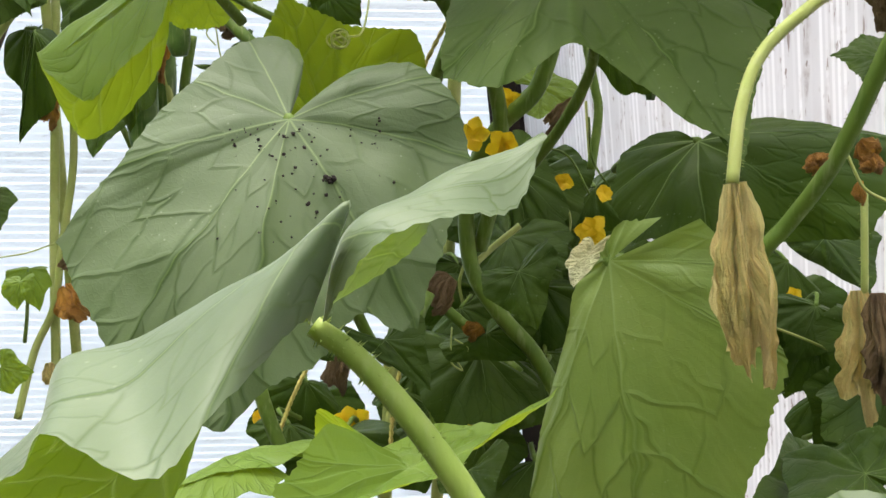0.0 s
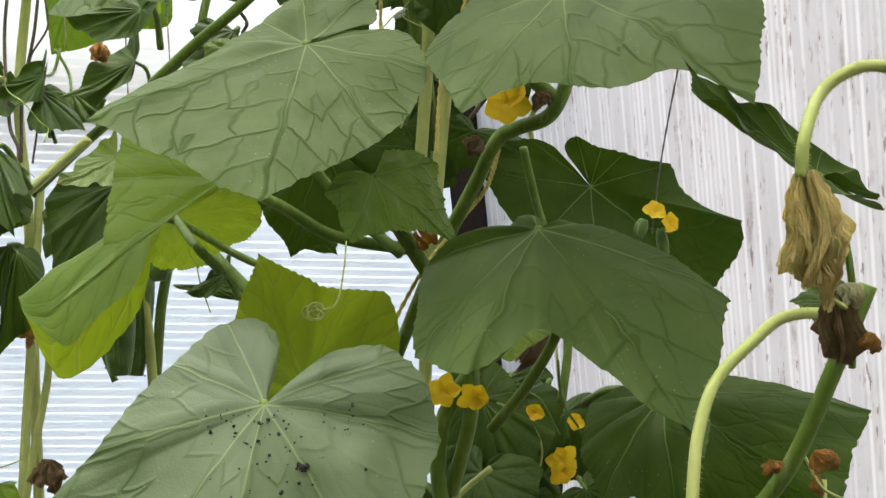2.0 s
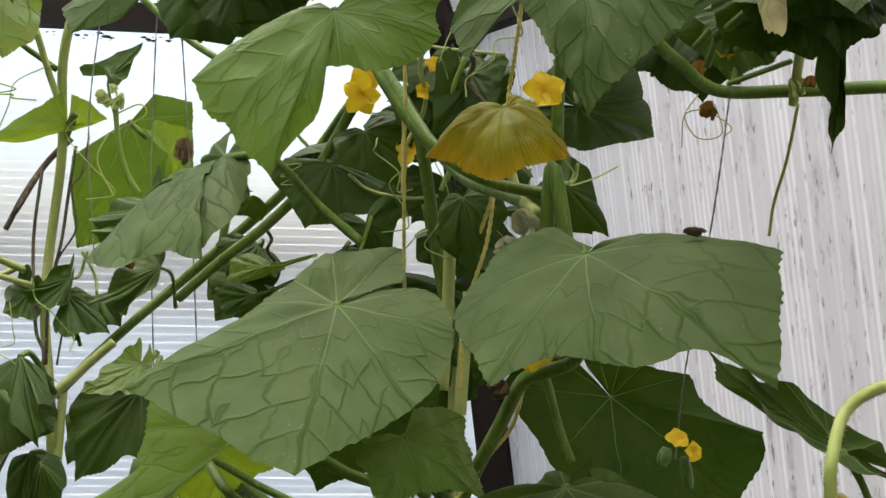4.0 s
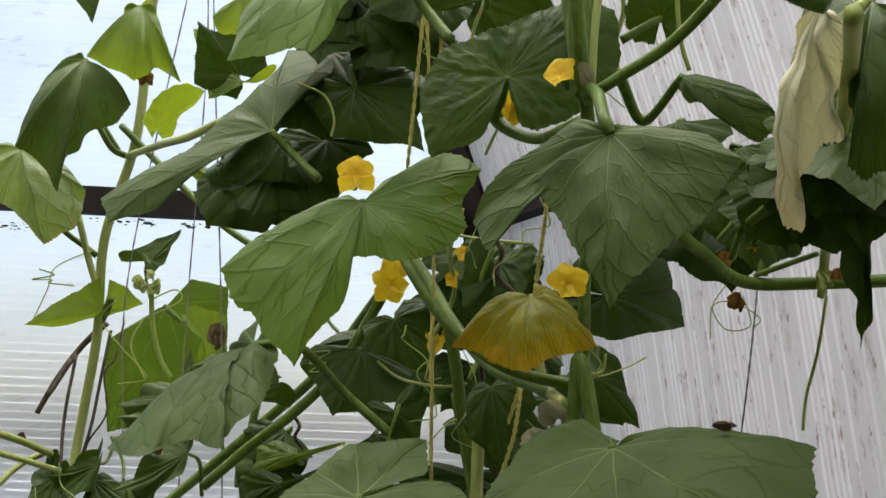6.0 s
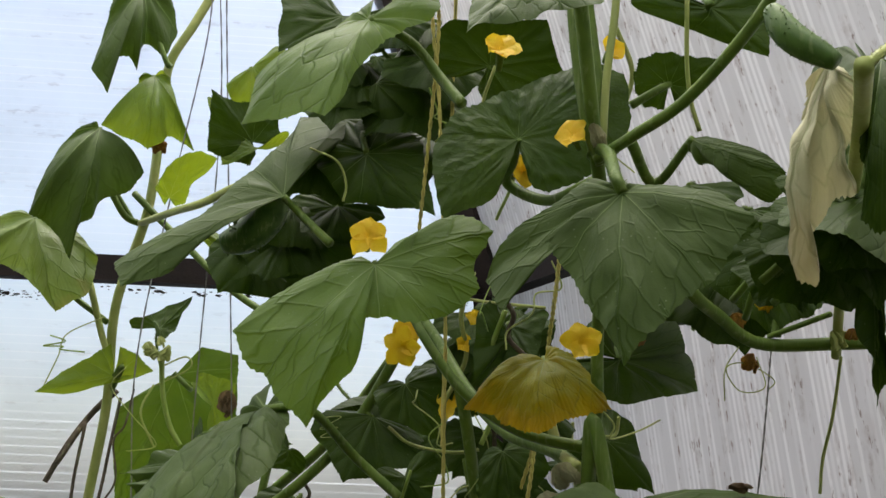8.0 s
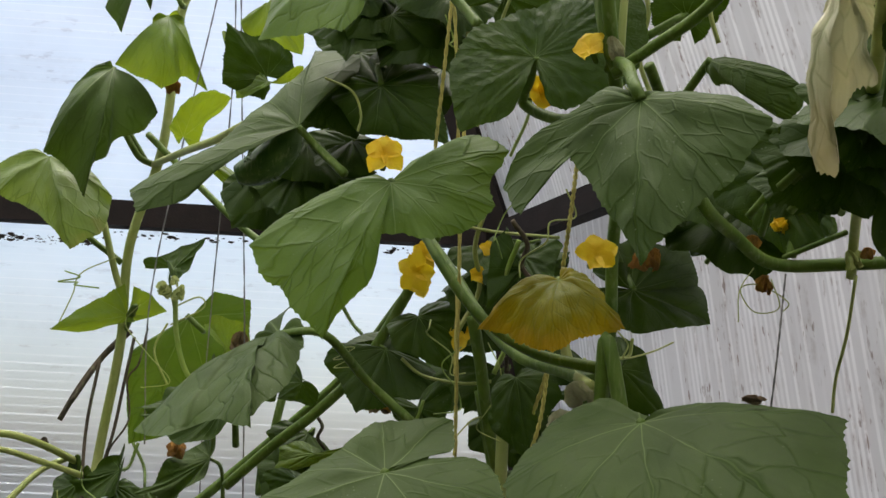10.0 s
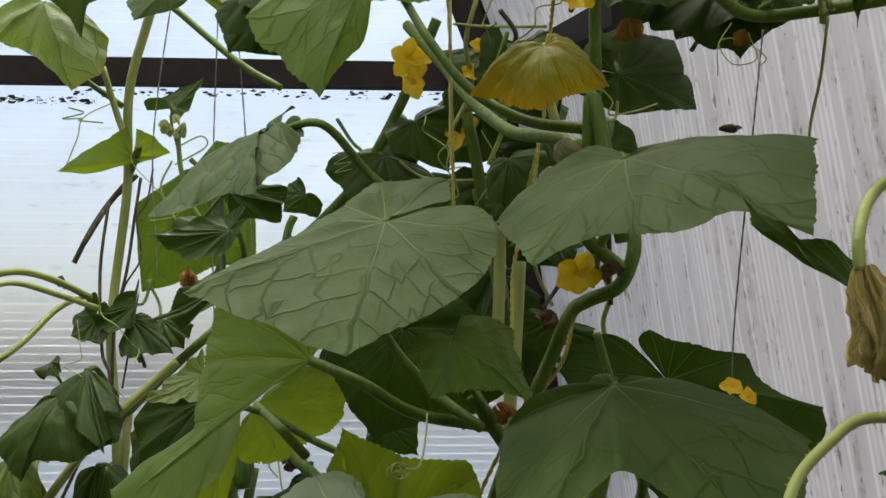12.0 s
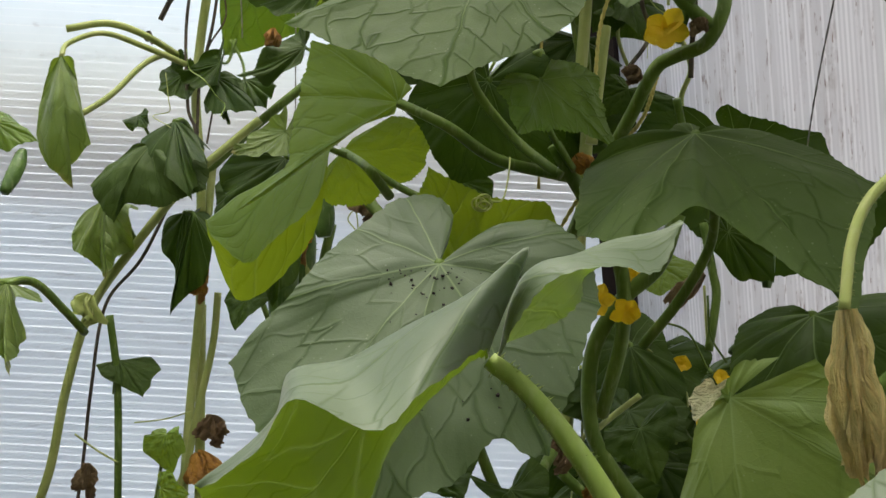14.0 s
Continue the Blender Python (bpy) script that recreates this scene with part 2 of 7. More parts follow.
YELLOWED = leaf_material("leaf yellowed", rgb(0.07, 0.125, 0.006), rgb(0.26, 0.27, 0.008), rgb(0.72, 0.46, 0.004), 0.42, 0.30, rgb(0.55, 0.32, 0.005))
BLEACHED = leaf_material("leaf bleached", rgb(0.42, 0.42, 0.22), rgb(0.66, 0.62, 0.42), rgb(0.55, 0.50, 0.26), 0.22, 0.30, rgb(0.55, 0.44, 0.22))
STEM = stem_material("stem green", rgb(0.075, 0.135, 0.015), rgb(0.15, 0.225, 0.035))
STEM_LIGHT = stem_material("stem light green", rgb(0.21, 0.32, 0.05), rgb(0.33, 0.42, 0.10), 0.2)
STEM_PALE = stem_material("stem pale", rgb(0.30, 0.36, 0.09), rgb(0.42, 0.45, 0.15))
STEM_DRY = stem_material("stem dry", rgb(0.05, 0.04, 0.03), rgb(0.12, 0.09, 0.06), 0.0, 0.9)
PETAL = petal_material("petal yellow", rgb(0.86, 0.62, 0.015), rgb(0.80, 0.50, 0.01))
PETAL_OLD = crumpled_material("petal withered", rgb(0.62, 0.30, 0.03), rgb(0.45, 0.20, 0.03), rgb(0.16, 0.08, 0.03))
DRY = crumpled_material("dry leaf", rgb(0.94, 0.80, 0.36), rgb(0.88, 0.70, 0.28), rgb(0.38, 0.23, 0.08), 0.45, rgb(0.52, 0.50, 0.18))
DRY_PALE = crumpled_material("dry pale leaf", rgb(0.70, 0.68, 0.44), rgb(0.56, 0.57, 0.28), rgb(0.40, 0.31, 0.13), 0.3)
DRY_BROWN = crumpled_material("dry brown leaf", rgb(0.30, 0.20, 0.09), rgb(0.20, 0.12, 0.05), rgb(0.10, 0.06, 0.03))
FRUIT = stem_material("cucumber skin", rgb(0.035, 0.085, 0.012), rgb(0.10, 0.17, 0.035), 0.0, 0.4)
TWINE = plain_material("twine", rgb(0.30, 0.29, 0.27), rgb(0.16, 0.15, 0.14), 400.0, 0.9)
TWINE_YELLOW = plain_material("yellow twine", rgb(0.62, 0.55, 0.16), rgb(0.5, 0.42, 0.12), 300.0, 0.8)
STEEL = plain_material("dark painted steel", rgb(0.011, 0.007, 0.006), rgb(0.020, 0.012, 0.010), 30.0, 0.75)
BLUISH_GROUND = plain_material("bluish grey ground", rgb(0.050, 0.064, 0.078), rgb(0.080, 0.095, 0.11), 12.0, 0.95, 0.6)
SOIL = plain_material("soil", rgb(0.05, 0.035, 0.025), rgb(0.09, 0.065, 0.045), 25.0, 1.0, 0.8)
CRUMB = plain_material("dark crumbs", rgb(0.014, 0.011, 0.009), rgb(0.030, 0.022, 0.017), 300.0, 1.0, 0.5)
GRIME = plain_material("grime", rgb(0.05, 0.04, 0.035), rgb(0.10, 0.08, 0.06), 90.0, 1.0, 0.8)
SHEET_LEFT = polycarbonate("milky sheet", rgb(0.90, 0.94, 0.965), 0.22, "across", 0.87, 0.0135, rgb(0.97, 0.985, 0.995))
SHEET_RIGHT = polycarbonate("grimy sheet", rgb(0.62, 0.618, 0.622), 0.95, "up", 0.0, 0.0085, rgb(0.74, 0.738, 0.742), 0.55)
UNSEEN_DARK = plain_material("unseen dark wall", rgb(0.035, 0.055, 0.022), rgb(0.065, 0.09, 0.04), 6.0, 0.9)
ROOF = polycarbonate("roof sheet", rgb(0.9, 0.92, 0.94), 0.1, "up")


# ---- building blocks ----
def part(name, bm, material, parent, label=""):
    """Links a bmesh as one mesh object under a thing or a part."""
    me = bpy.data.meshes.new(name)
    bm.to_mesh(me)
    bm.free()
    for p in me.polygons:
        p.use_smooth = True
    for m in material if isinstance(material, (list, tuple)) else [material]:
        me.materials.append(m)
    ob = new(name, me)
    ob.parent = parent
    if label:
        tagged(ob, label)
    return ob


def thing(name, place, label, category, group="", kind=""):
    ob = new(name)
    ob.empty_display_size = 0.02
    ob.location = place
    bpy.context.view_layer.update()
    return tagged(ob, label, category, group, kind)


def settle(ob, root):
    """Keeps a part at its place in the world under a thing whose base is elsewhere."""
    ob.matrix_parent_inverse = Matrix.Translation(root.location).inverted()
    return ob


def spline(points, steps=8):
    """A smooth line through the points."""
    pts = [Vector(p) for p in points]
    pts = [2 * pts[0] - pts[1]] + pts + [2 * pts[-1] - pts[-2]]
    out = []
    for a, b, c, d in zip(pts, pts[1:], pts[2:], pts[3:]):
        for i in range(steps):
            t = i / steps
            out.append(0.5 * (2 * b + (c - a) * t + (2 * a - 5 * b + 4 * c - d) * t * t + (3 * b - a - 3 * c + d) * t**3))
    out.append(pts[-2])
    return out


def tube(bm, line, radius, sides=8, ridges=0.0):
    """A tube along a line; radius is one number or a function of 0..1."""
    rings, up = [], Vector((0.3, 0.5, 0.8))
    for i, p in enumerate(line):
        way = (line[min(i + 1, len(line) - 1)] - line[max(i - 1, 0)]).normalized()
        x = way.cross(up)
        x = x.normalized() if x.length > 1e-4 else way.orthogonal().normalized()
        y = way.cross(x)
        up = y if y.dot(up) > 0 else -y
        rad = radius(i / (len(line) - 1)) if callable(radius) else radius
        ring = []
        for s in range(sides):
            a = 2 * math.pi * s / sides
            q = rad * (1 + ridges * (s % 2))
            ring.append(bm.verts.new(p + x * (q * math.cos(a)) + y * (q * math.sin(a))))
        rings.append(ring)
    for a, b in zip(rings, rings[1:]):
        for s in range(sides):
            bm.faces.new((a[s], a[(s + 1) % sides], b[(s + 1) % sides], b[s]))
    bm.faces.new(rings[0][::-1])
    bm.faces.new(rings[-1])
    return bm


def hairs(bm, line, radius, count, length, rng):
    """Short bristles on a stem."""
    for _ in range(count):
        i = rng.randrange(len(line) - 1)
        p = line[i].lerp(line[i + 1], rng.random())
        way = (line[i + 1] - line[i]).normalized()
        n = way.orthogonal().normalized()
        n.rotate(Matrix.Rotation(rng.uniform(0, 2 * math.pi), 3, way))
        s = way.cross(n) * 0.00011
        root = p + n * radius * 0.9
        a, b, c = bm.verts.new(root + s), bm.verts.new(root - s), bm.verts.new(root + n * length * rng.uniform(0.5, 1.2) + way * 0.0005)
        d = bm.verts.new(root + way * 0.0004)
        bm.faces.new((a, b, c)), bm.faces.new((b, d, c)), bm.faces.new((d, a, c))


def outline(rng, lobes=1.0, teeth=0.014, count=168, snub=1.0):
    """The edge of a blade in its own plane: the tip at (1, 0), the side lobes at (0.36, 1) and (0.36, -1), a notch at the stalk."""
    half = [(1.0, 0.0), (0.90, 0.13), (0.76, 0.36), (0.60, 0.62 - 0.06 * lobes), (0.47, 0.84 - 0.03 * lobes), (0.36, 1.0), (0.18, 0.98), (-0.04, 0.93 - 0.03 * lobes), (-0.24, 0.86), (-0.40, 0.62), (-0.44, 0.36), (-0.33, 0.15), (-0.12, 0.04), (-0.03, 0.0)]
    sides = []
    for flip in (1, -1):
        pts = [Vector((a + rng.uniform(-0.02, 0.02) * (0 < i < 13), flip * max(0.0, b + rng.uniform(-0.03, 0.03) * (0 < i < 12)), 0)) for i, (a, b) in enumerate(half)]
        sides.append(spline(pts, 12))
    line = sides[0][:-1] + sides[1][::-1][:-1]
    dist = [0.0]
    for a, b in zip(line, line[1:] + line[:1]):
        dist.append(dist[-1] + (b - a).length)
    out, j = [], 0
    for i in range(count):
        want = dist[-1] * i / count
        while dist[j + 1] < want:
            j += 1
        t = (want - dist[j]) / max(1e-9, dist[j + 1] - dist[j])
        p = line[j].lerp(line[(j + 1) % len(line)], t)
        r = p.length
        if r > 0.15:
            p = p * (1 + teeth * rng.uniform(0.1, 1.3) * ((-1) ** i) / r + rng.uniform(-0.6, 0.6) * teeth)
        if p.x > 0.36:
            p.x = 0.36 + (p.x - 0.36) * snub
        out.append(p)
    return out


def blade_mesh(base, tip, left, right, bow=0.12, ripple=0.02, lobes=1.0, seed=1, rings=11, pucker=0.004, holes=0, curl=0.035, teeth=0.0065, snub=1.0, back=0.0, hang=0.0):
    """A blade spread between its stalk, its tip and its two side lobes. bow arches it along its midrib, curl turns its edge down."""
    rng = random.Random(seed)
    base, tip, left, right = (Vector(p) for p in (base, tip, left, right))
    along = tip - base
    rr, ll = right - base - along * 0.36, left - base - along * 0.36
    odd, even = (rr - ll) / 2, (rr + ll) / 2
    normal = along.cross(odd).normalized()
    size = along.length
    aspect = odd.length / size
    edge = outline(rng, lobes, teeth, 168, snub)
    ph = [rng.uniform(0, 6.28) for _ in range(4)]
    off = Vector((seed * 3.7, seed * 1.3, 0))

    def place(a, b, r):
        th = math.atan2(b, a)
        ahead = a if a > 0 else a * (1 - back)
        p = base + along * ahead - normal * (size * back * max(0.0, -a)) + odd * b + even * (math.sqrt(b * b + 0.03) - 0.173) * (1.17 if b else 1)
        p.z -= hang * size * max(0.0, -a) ** 0.8 * (1.0 if b < 0 else 0.15)
        h = bow * size * a * (1 - a) * (1.0 if a > 0 else 1 - 0.6 * back)
        h += ripple * size * r * r * (math.sin(5 * th + ph[0]) + 0.6 * math.sin(9 * th + ph[1]))
        h -= curl * size * r**4
        h += 0.40 * pucker * noise.noise(Vector((a * 6.5, b * 6.5 * aspect, 0)) + off) * min(1, 3 * r)
        vein = min(abs(((th + radians(18.5)) % radians(37)) - radians(18.5)), 1) * r
        h -= 0.022 * size * math.exp(-((vein / 0.055) ** 2)) * min(1, 4 * r)
        return p + normal * h

    bm = bmesh.new()
    uvl = bm.loops.layers.uv.new("UVMap")
    centre = bm.verts.new(place(0, 0, 0))
    where = {centre: (0.0, 0.0)}
    grid = []
    for i in range(1, rings + 1):
        s = (i / rings) ** 0.85
        row = []
        for e in edge:
            v = bm.verts.new(place(e.x * s, e.y * s, s))
            where[v] = (e.x * s, e.y * s * aspect)
            row.append(v)
        grid.append(row)
    n = len(edge)
    for j in range(n):
        bm.faces.new((centre, grid[0][j], grid[0][(j + 1) % n]))
        for a, b in zip(grid, grid[1:]):
            bm.faces.new((a[j], b[j], b[(j + 1) % n], a[(j + 1) % n]))
    for f in bm.faces:
        for lp in f.loops:
            lp[uvl].uv = where[lp.vert]
    if holes:
        bm.faces.ensure_lookup_table()
        for _ in range(holes):
            seed_face = rng.choice(bm.faces[:])
            c = seed_face.calc_center_median()
            r = rng.uniform(0.002, 0.006)
            bmesh.ops.delete(bm, geom=[f for f in bm.faces if (f.calc_center_median() - c).length < r], context="FACES")
    return bm


def leaf(plant, base, tip, left, right, stalk=(), mat=GREEN, stalk_mat=STEM, thick=0.0032, label="", **shape):
    """A leaf with its stalk, which runs from the blade back through the given points."""
    blade = settle(part("leaf", blade_mesh(base, tip, left, right, **shape), mat, plant, label), plant)
    if stalk:
        line = spline([base, *stalk], 7)
        bm = tube(bmesh.new(), line, lambda t: thick * (0.85 + 0.3 * t), 8, 0.08)
        hairs(bm, line, thick, 130, 0.0022, random.Random(shape.get("seed", 1)))
        part("leaf_stalk", bm, stalk_mat, blade)
    return blade

def lobed_mesh(base, rim, bow=0.10, ripple=0.012, seed=1, rings=12, pucker=0.005, teeth=0.0006, count=220, up=(0, 0, 1)):
    """A blade that spreads from its stalk to its lobes. The rim starts and ends at the notch by the stalk; a fourth number marks a pointed lobe, 2 the tip."""
    rng = random.Random(seed)
    base = Vector(base)
    pts = [Vector(p[:3]) for p in rim]
    sharp = [i for i, p in enumerate(rim) if len(p) > 3]
    tip = next(i for i in sharp if rim[i][3] == 2)
    size = (pts[tip] - base).length
    ends = [0] + sharp + [len(pts) - 1]
    line, mark = [], {}
    for a, b in zip(ends, ends[1:]):
        if a in sharp:
            mark[a] = len(line)
        if b > a:
            line += spline(pts[a:b + 1], 8)[:-1]
    line.append(pts[-1])
    run = [0.0]
    for a, b in zip(line, line[1:]):
        run.append(run[-1] + (b - a).length)
    corner = {run[k]: i for i, k in mark.items()}
    stops = sorted(set([run[-1] * i / (count - 1) for i in range(count)]))
    for r in corner:
        k = min(range(len(stops)), key=lambda q: abs(stops[q] - r))
        stops[k] = r
    edge, j = [], 0
    normal = Vector((0, 0, 0))
    for i, want in enumerate(stops):
        while j < len(run) - 2 and run[j + 1] < want:
            j += 1
        t = (want - run[j]) / max(1e-9, run[j + 1] - run[j])
        p = line[j].lerp(line[j + 1], min(1.0, max(0.0, t)))
        if i > 4 and i < len(stops) - 5 and want not in corner:
            p = p + (p - base).normalized() * teeth * (rng.uniform(-1.1, 1.1) + (0.9 if i % 3 == 0 else -0.3) + 1.2 * math.sin(i * 0.37 + seed))
        edge.append(p)
    for a, b in zip(edge, edge[1:]):
        normal += (a - base).cross(b - base)
    normal.normalize()
    if normal.dot(Vector(up)) < 0:
        normal = -normal
    turn = [0.0]
    for a, b in zip(edge, edge[1:]):
        turn.append(turn[-1] + (a - base).angle(b - base, 0.0))
    tip_at = min(range(len(stops)), key=lambda q: abs(stops[q] - run[mark[tip]]))
    scale = min(1.0, radians(345) / turn[-1])
    turn = [(t - turn[tip_at]) * scale for t in turn]
    step = radians(37)
    keys = [(turn[0], turn[0])]
    for r in sorted(corner):
        t = turn[min(range(len(stops)), key=lambda q: abs(stops[q] - r))]
        snap = round(t / step) * step
        if snap > keys[-1][1] + 0.15:
            keys.append((t, snap))
    keys.append((turn[-1], max(turn[-1], keys[-1][1] + 0.2)))

    def angle(t):
        for (a, x), (b, y) in zip(keys, keys[1:]):
            if t <= b:
                return x + (y - x) * (t - a) / max(1e-6, b - a)
        return keys[-1][1]

    ph = [rng.uniform(0, 6.28) for _ in range(2)]
    off = Vector((seed * 3.7, seed * 1.3, 0))
    bm = bmesh.new()
    uvl = bm.loops.layers.uv.new("UVMap")
    centre = bm.verts.new(base)
    where = {centre: (0.0, 0.0)}
    grid = []
    for k in range(1, rings + 1):
        s = (k / rings) ** 0.9
        row = []
        for e, t in zip(edge, turn):
            th = angle(t)
            reach = e - base
            long = reach.length
            u, v = s * long / size * math.cos(th), s * long / size * math.sin(th)
            h = bow * long * 4 * s * (1 - s)
            fade = 4 * s * s * (1 - s) + 0.25 * s**4
            h += ripple * size * fade * (math.sin(5 * th + ph[0]) + 0.6 * math.sin(9 * th + ph[1]))
            h += 0.40 * pucker * noise.noise(Vector((u * 6.5, v * 6.5, 0)) + off) * min(1, 3 * s)
            vein = abs(((th + step / 2) % step) - step / 2) * s
            h -= 0.011 * size * math.exp(-((vein / 0.055) ** 2)) * min(1, 4 * s) * (1 - 0.6 * s)
            w = bm.verts.new(base + reach * s + normal * h)
            where[w] = (u, v)
            row.append(w)
        grid.append(row)
    for j in range(len(edge) - 1):
        bm.faces.new((centre, grid[0][j], grid[0][j + 1]))
        for a, b in zip(grid, grid[1:]):
            bm.faces.new((a[j], b[j], b[j + 1], a[j + 1]))
    for f in bm.faces:
        for lp in f.loops:
            lp[uvl].uv = where[lp.vert]
    return bm


def lobed_leaf(plant, base, rim, stalk=(), mat=GREEN, stalk_mat=STEM, thick=0.0032, label="", **shape):
    """A leaf with its own lobes and notch, and its stalk."""
    blade = settle(part("leaf", lobed_mesh(base, rim, **shape), mat, plant, label), plant)
    if stalk:
        line = spline([base, *stalk], 7)
        bm = tube(bmesh.new(), line, lambda t: thick * (0.85 + 0.3 * t), 8, 0.08)
        hairs(bm, line, thick, 130, 0.0022, random.Random(shape.get("seed", 1)))
        part("leaf_stalk", bm, stalk_mat, blade)
    return blade


def ridge_mesh(lobes, base, seed=1, steps=7, teeth=0.0007, size=0.07):
    """A blade folded over a ridge, lobe by lobe: each lobe has a near edge, a ridge and a far edge, as lines of the same count."""
    rng = random.Random(seed)
    off = Vector((seed * 1.7, seed * 0.9, 0))
    base = Vector(base)
    bm = bmesh.new()
    uvl = bm.loops.layers.uv.new("UVMap")
    where = {}
    for near, ridge, far_ in lobes:
        lines = [spline(line, steps) for line in (near, ridge, far_)]
        grid = []
        for i, (a, b, c) in enumerate(zip(*lines)):
            row = []
            cross = spline([a, b, c], 6)
            for j, p in enumerate(cross):
                rim = abs(j - 6) / 6
                p = p + Vector((0, 0, 0.0022 * noise.noise(p * 45 + off)))
                if rim == 1.0 and 0 < i < len(lines[0]) - 1:
                    p = p + (p - b).normalized() * teeth * ((-1) ** i) * rng.uniform(0.2, 1.2)
                v = bm.verts.new(p)
                where[v] = ((base.x - p.x) / size, (j - 6) / 9.0)
                row.append(v)
            grid.append(row)
        for r0, r1 in zip(grid, grid[1:]):
            for j in range(len(r0) - 1):
                bm.faces.new((r0[j], r0[j + 1], r1[j + 1], r1[j]))
    for f in bm.faces:
        for lp in f.loops:
            lp[uvl].uv = where[lp.vert]
    return bm


def folded_leaf(plant, base, lobes, stalk, mat, stalk_mat, thick, label, seed=1, size=0.07):
    """A leaf whose lobes hang down on both sides of a ridge."""
    blade = settle(part("leaf", ridge_mesh(lobes, base, seed, size=size), mat, plant, label), plant)
    line = spline([base, *stalk], 7)
    bm = tube(bmesh.new(), line, lambda t: thick * (0.85 + 0.3 * t), 10, 0.08)
    hairs(bm, line, thick, 160, 0.0016, random.Random(seed))
    part("leaf_stalk", bm, stalk_mat, blade)
    return blade


def stem(plant, points, radius=0.005, mat=STEM, name="stem", label="", bristle=450, seed=3):
    line = spline(points, 8)
    bm = tube(bmesh.new(), line, radius, 10, 0.08)
    if bristle:
        hairs(bm, line, radius, bristle, 0.0014, random.Random(seed))
    return settle(part(name, bm, mat, plant, label), plant)


def flower(plant, centre, facing, size=0.013, mat=PETAL, seed=1, open_=1.0, label=""):
    """A five-lobed flower that looks towards facing, with its green cup behind."""
    rng = random.Random(seed)
    c = Vector(centre)
    n = (Vector(facing)).normalized()
    x = n.orthogonal().normalized()
    x.rotate(Matrix.Rotation(rng.uniform(0, 6.28), 3, n))
    y = n.cross(x)
    bm = bmesh.new()
    for p in range(5):
        a = 2 * math.pi * p / 5 + rng.uniform(-0.12, 0.12)
        out_, side = x * math.cos(a) + y * math.sin(a), -x * math.sin(a) + y * math.cos(a)
        rows = []
        tilt = open_ * rng.uniform(0.75, 1.15)
        for i in range(7):
            s = i / 6
            w = size * (0.20 + 0.27 * math.sin(0.85 * math.pi * s)) * (1 - 0.80 * max(0.0, (s - 0.6) / 0.4) ** 2)
            mid = c + out_ * (size * 1.12 * s * tilt) + n * (size * (0.75 * (1 - tilt) * s + 0.35 * s - 0.4 * s * s * open_ - 0.25))
            row = []
            for j in range(-2, 3):
                q = j / 2
                row.append(bm.verts.new(mid + side * w * q + n * size * (0.10 * q * q + rng.uniform(-0.09, 0.09) * s - 0.05 * math.cos(3 * q + p))))
            rows.append(row)
        for r0, r1 in zip(rows, rows[1:]):
            for j in range(4):
                bm.faces.new((r0[j], r0[j + 1], r1[j + 1], r1[j]))
    ob = settle(part("flower", bm, mat, plant, label), plant)
    bm = tube(bmesh.new(), spline([c - n * size * 0.36, c - n * size * 0.7, c - n * size * 1.2 + Vector((0, 0, -0.2 * size))], 4), lambda t: size * (0.26 - 0.12 * t), 8)
    part("flower_cup", bm, STEM, ob)
    return ob


def withered(plant, top, bottom, radius=0.006, mat=PETAL_OLD, seed=1, name="withered_flower", label="shrivelled orange flower"):
    """A shrivelled flower: crumpled lobes closed round its axis."""
    return hanging(plant, top, bottom, radius, mat, seed, name, label, folds=5, rows=9, rough=0.35)


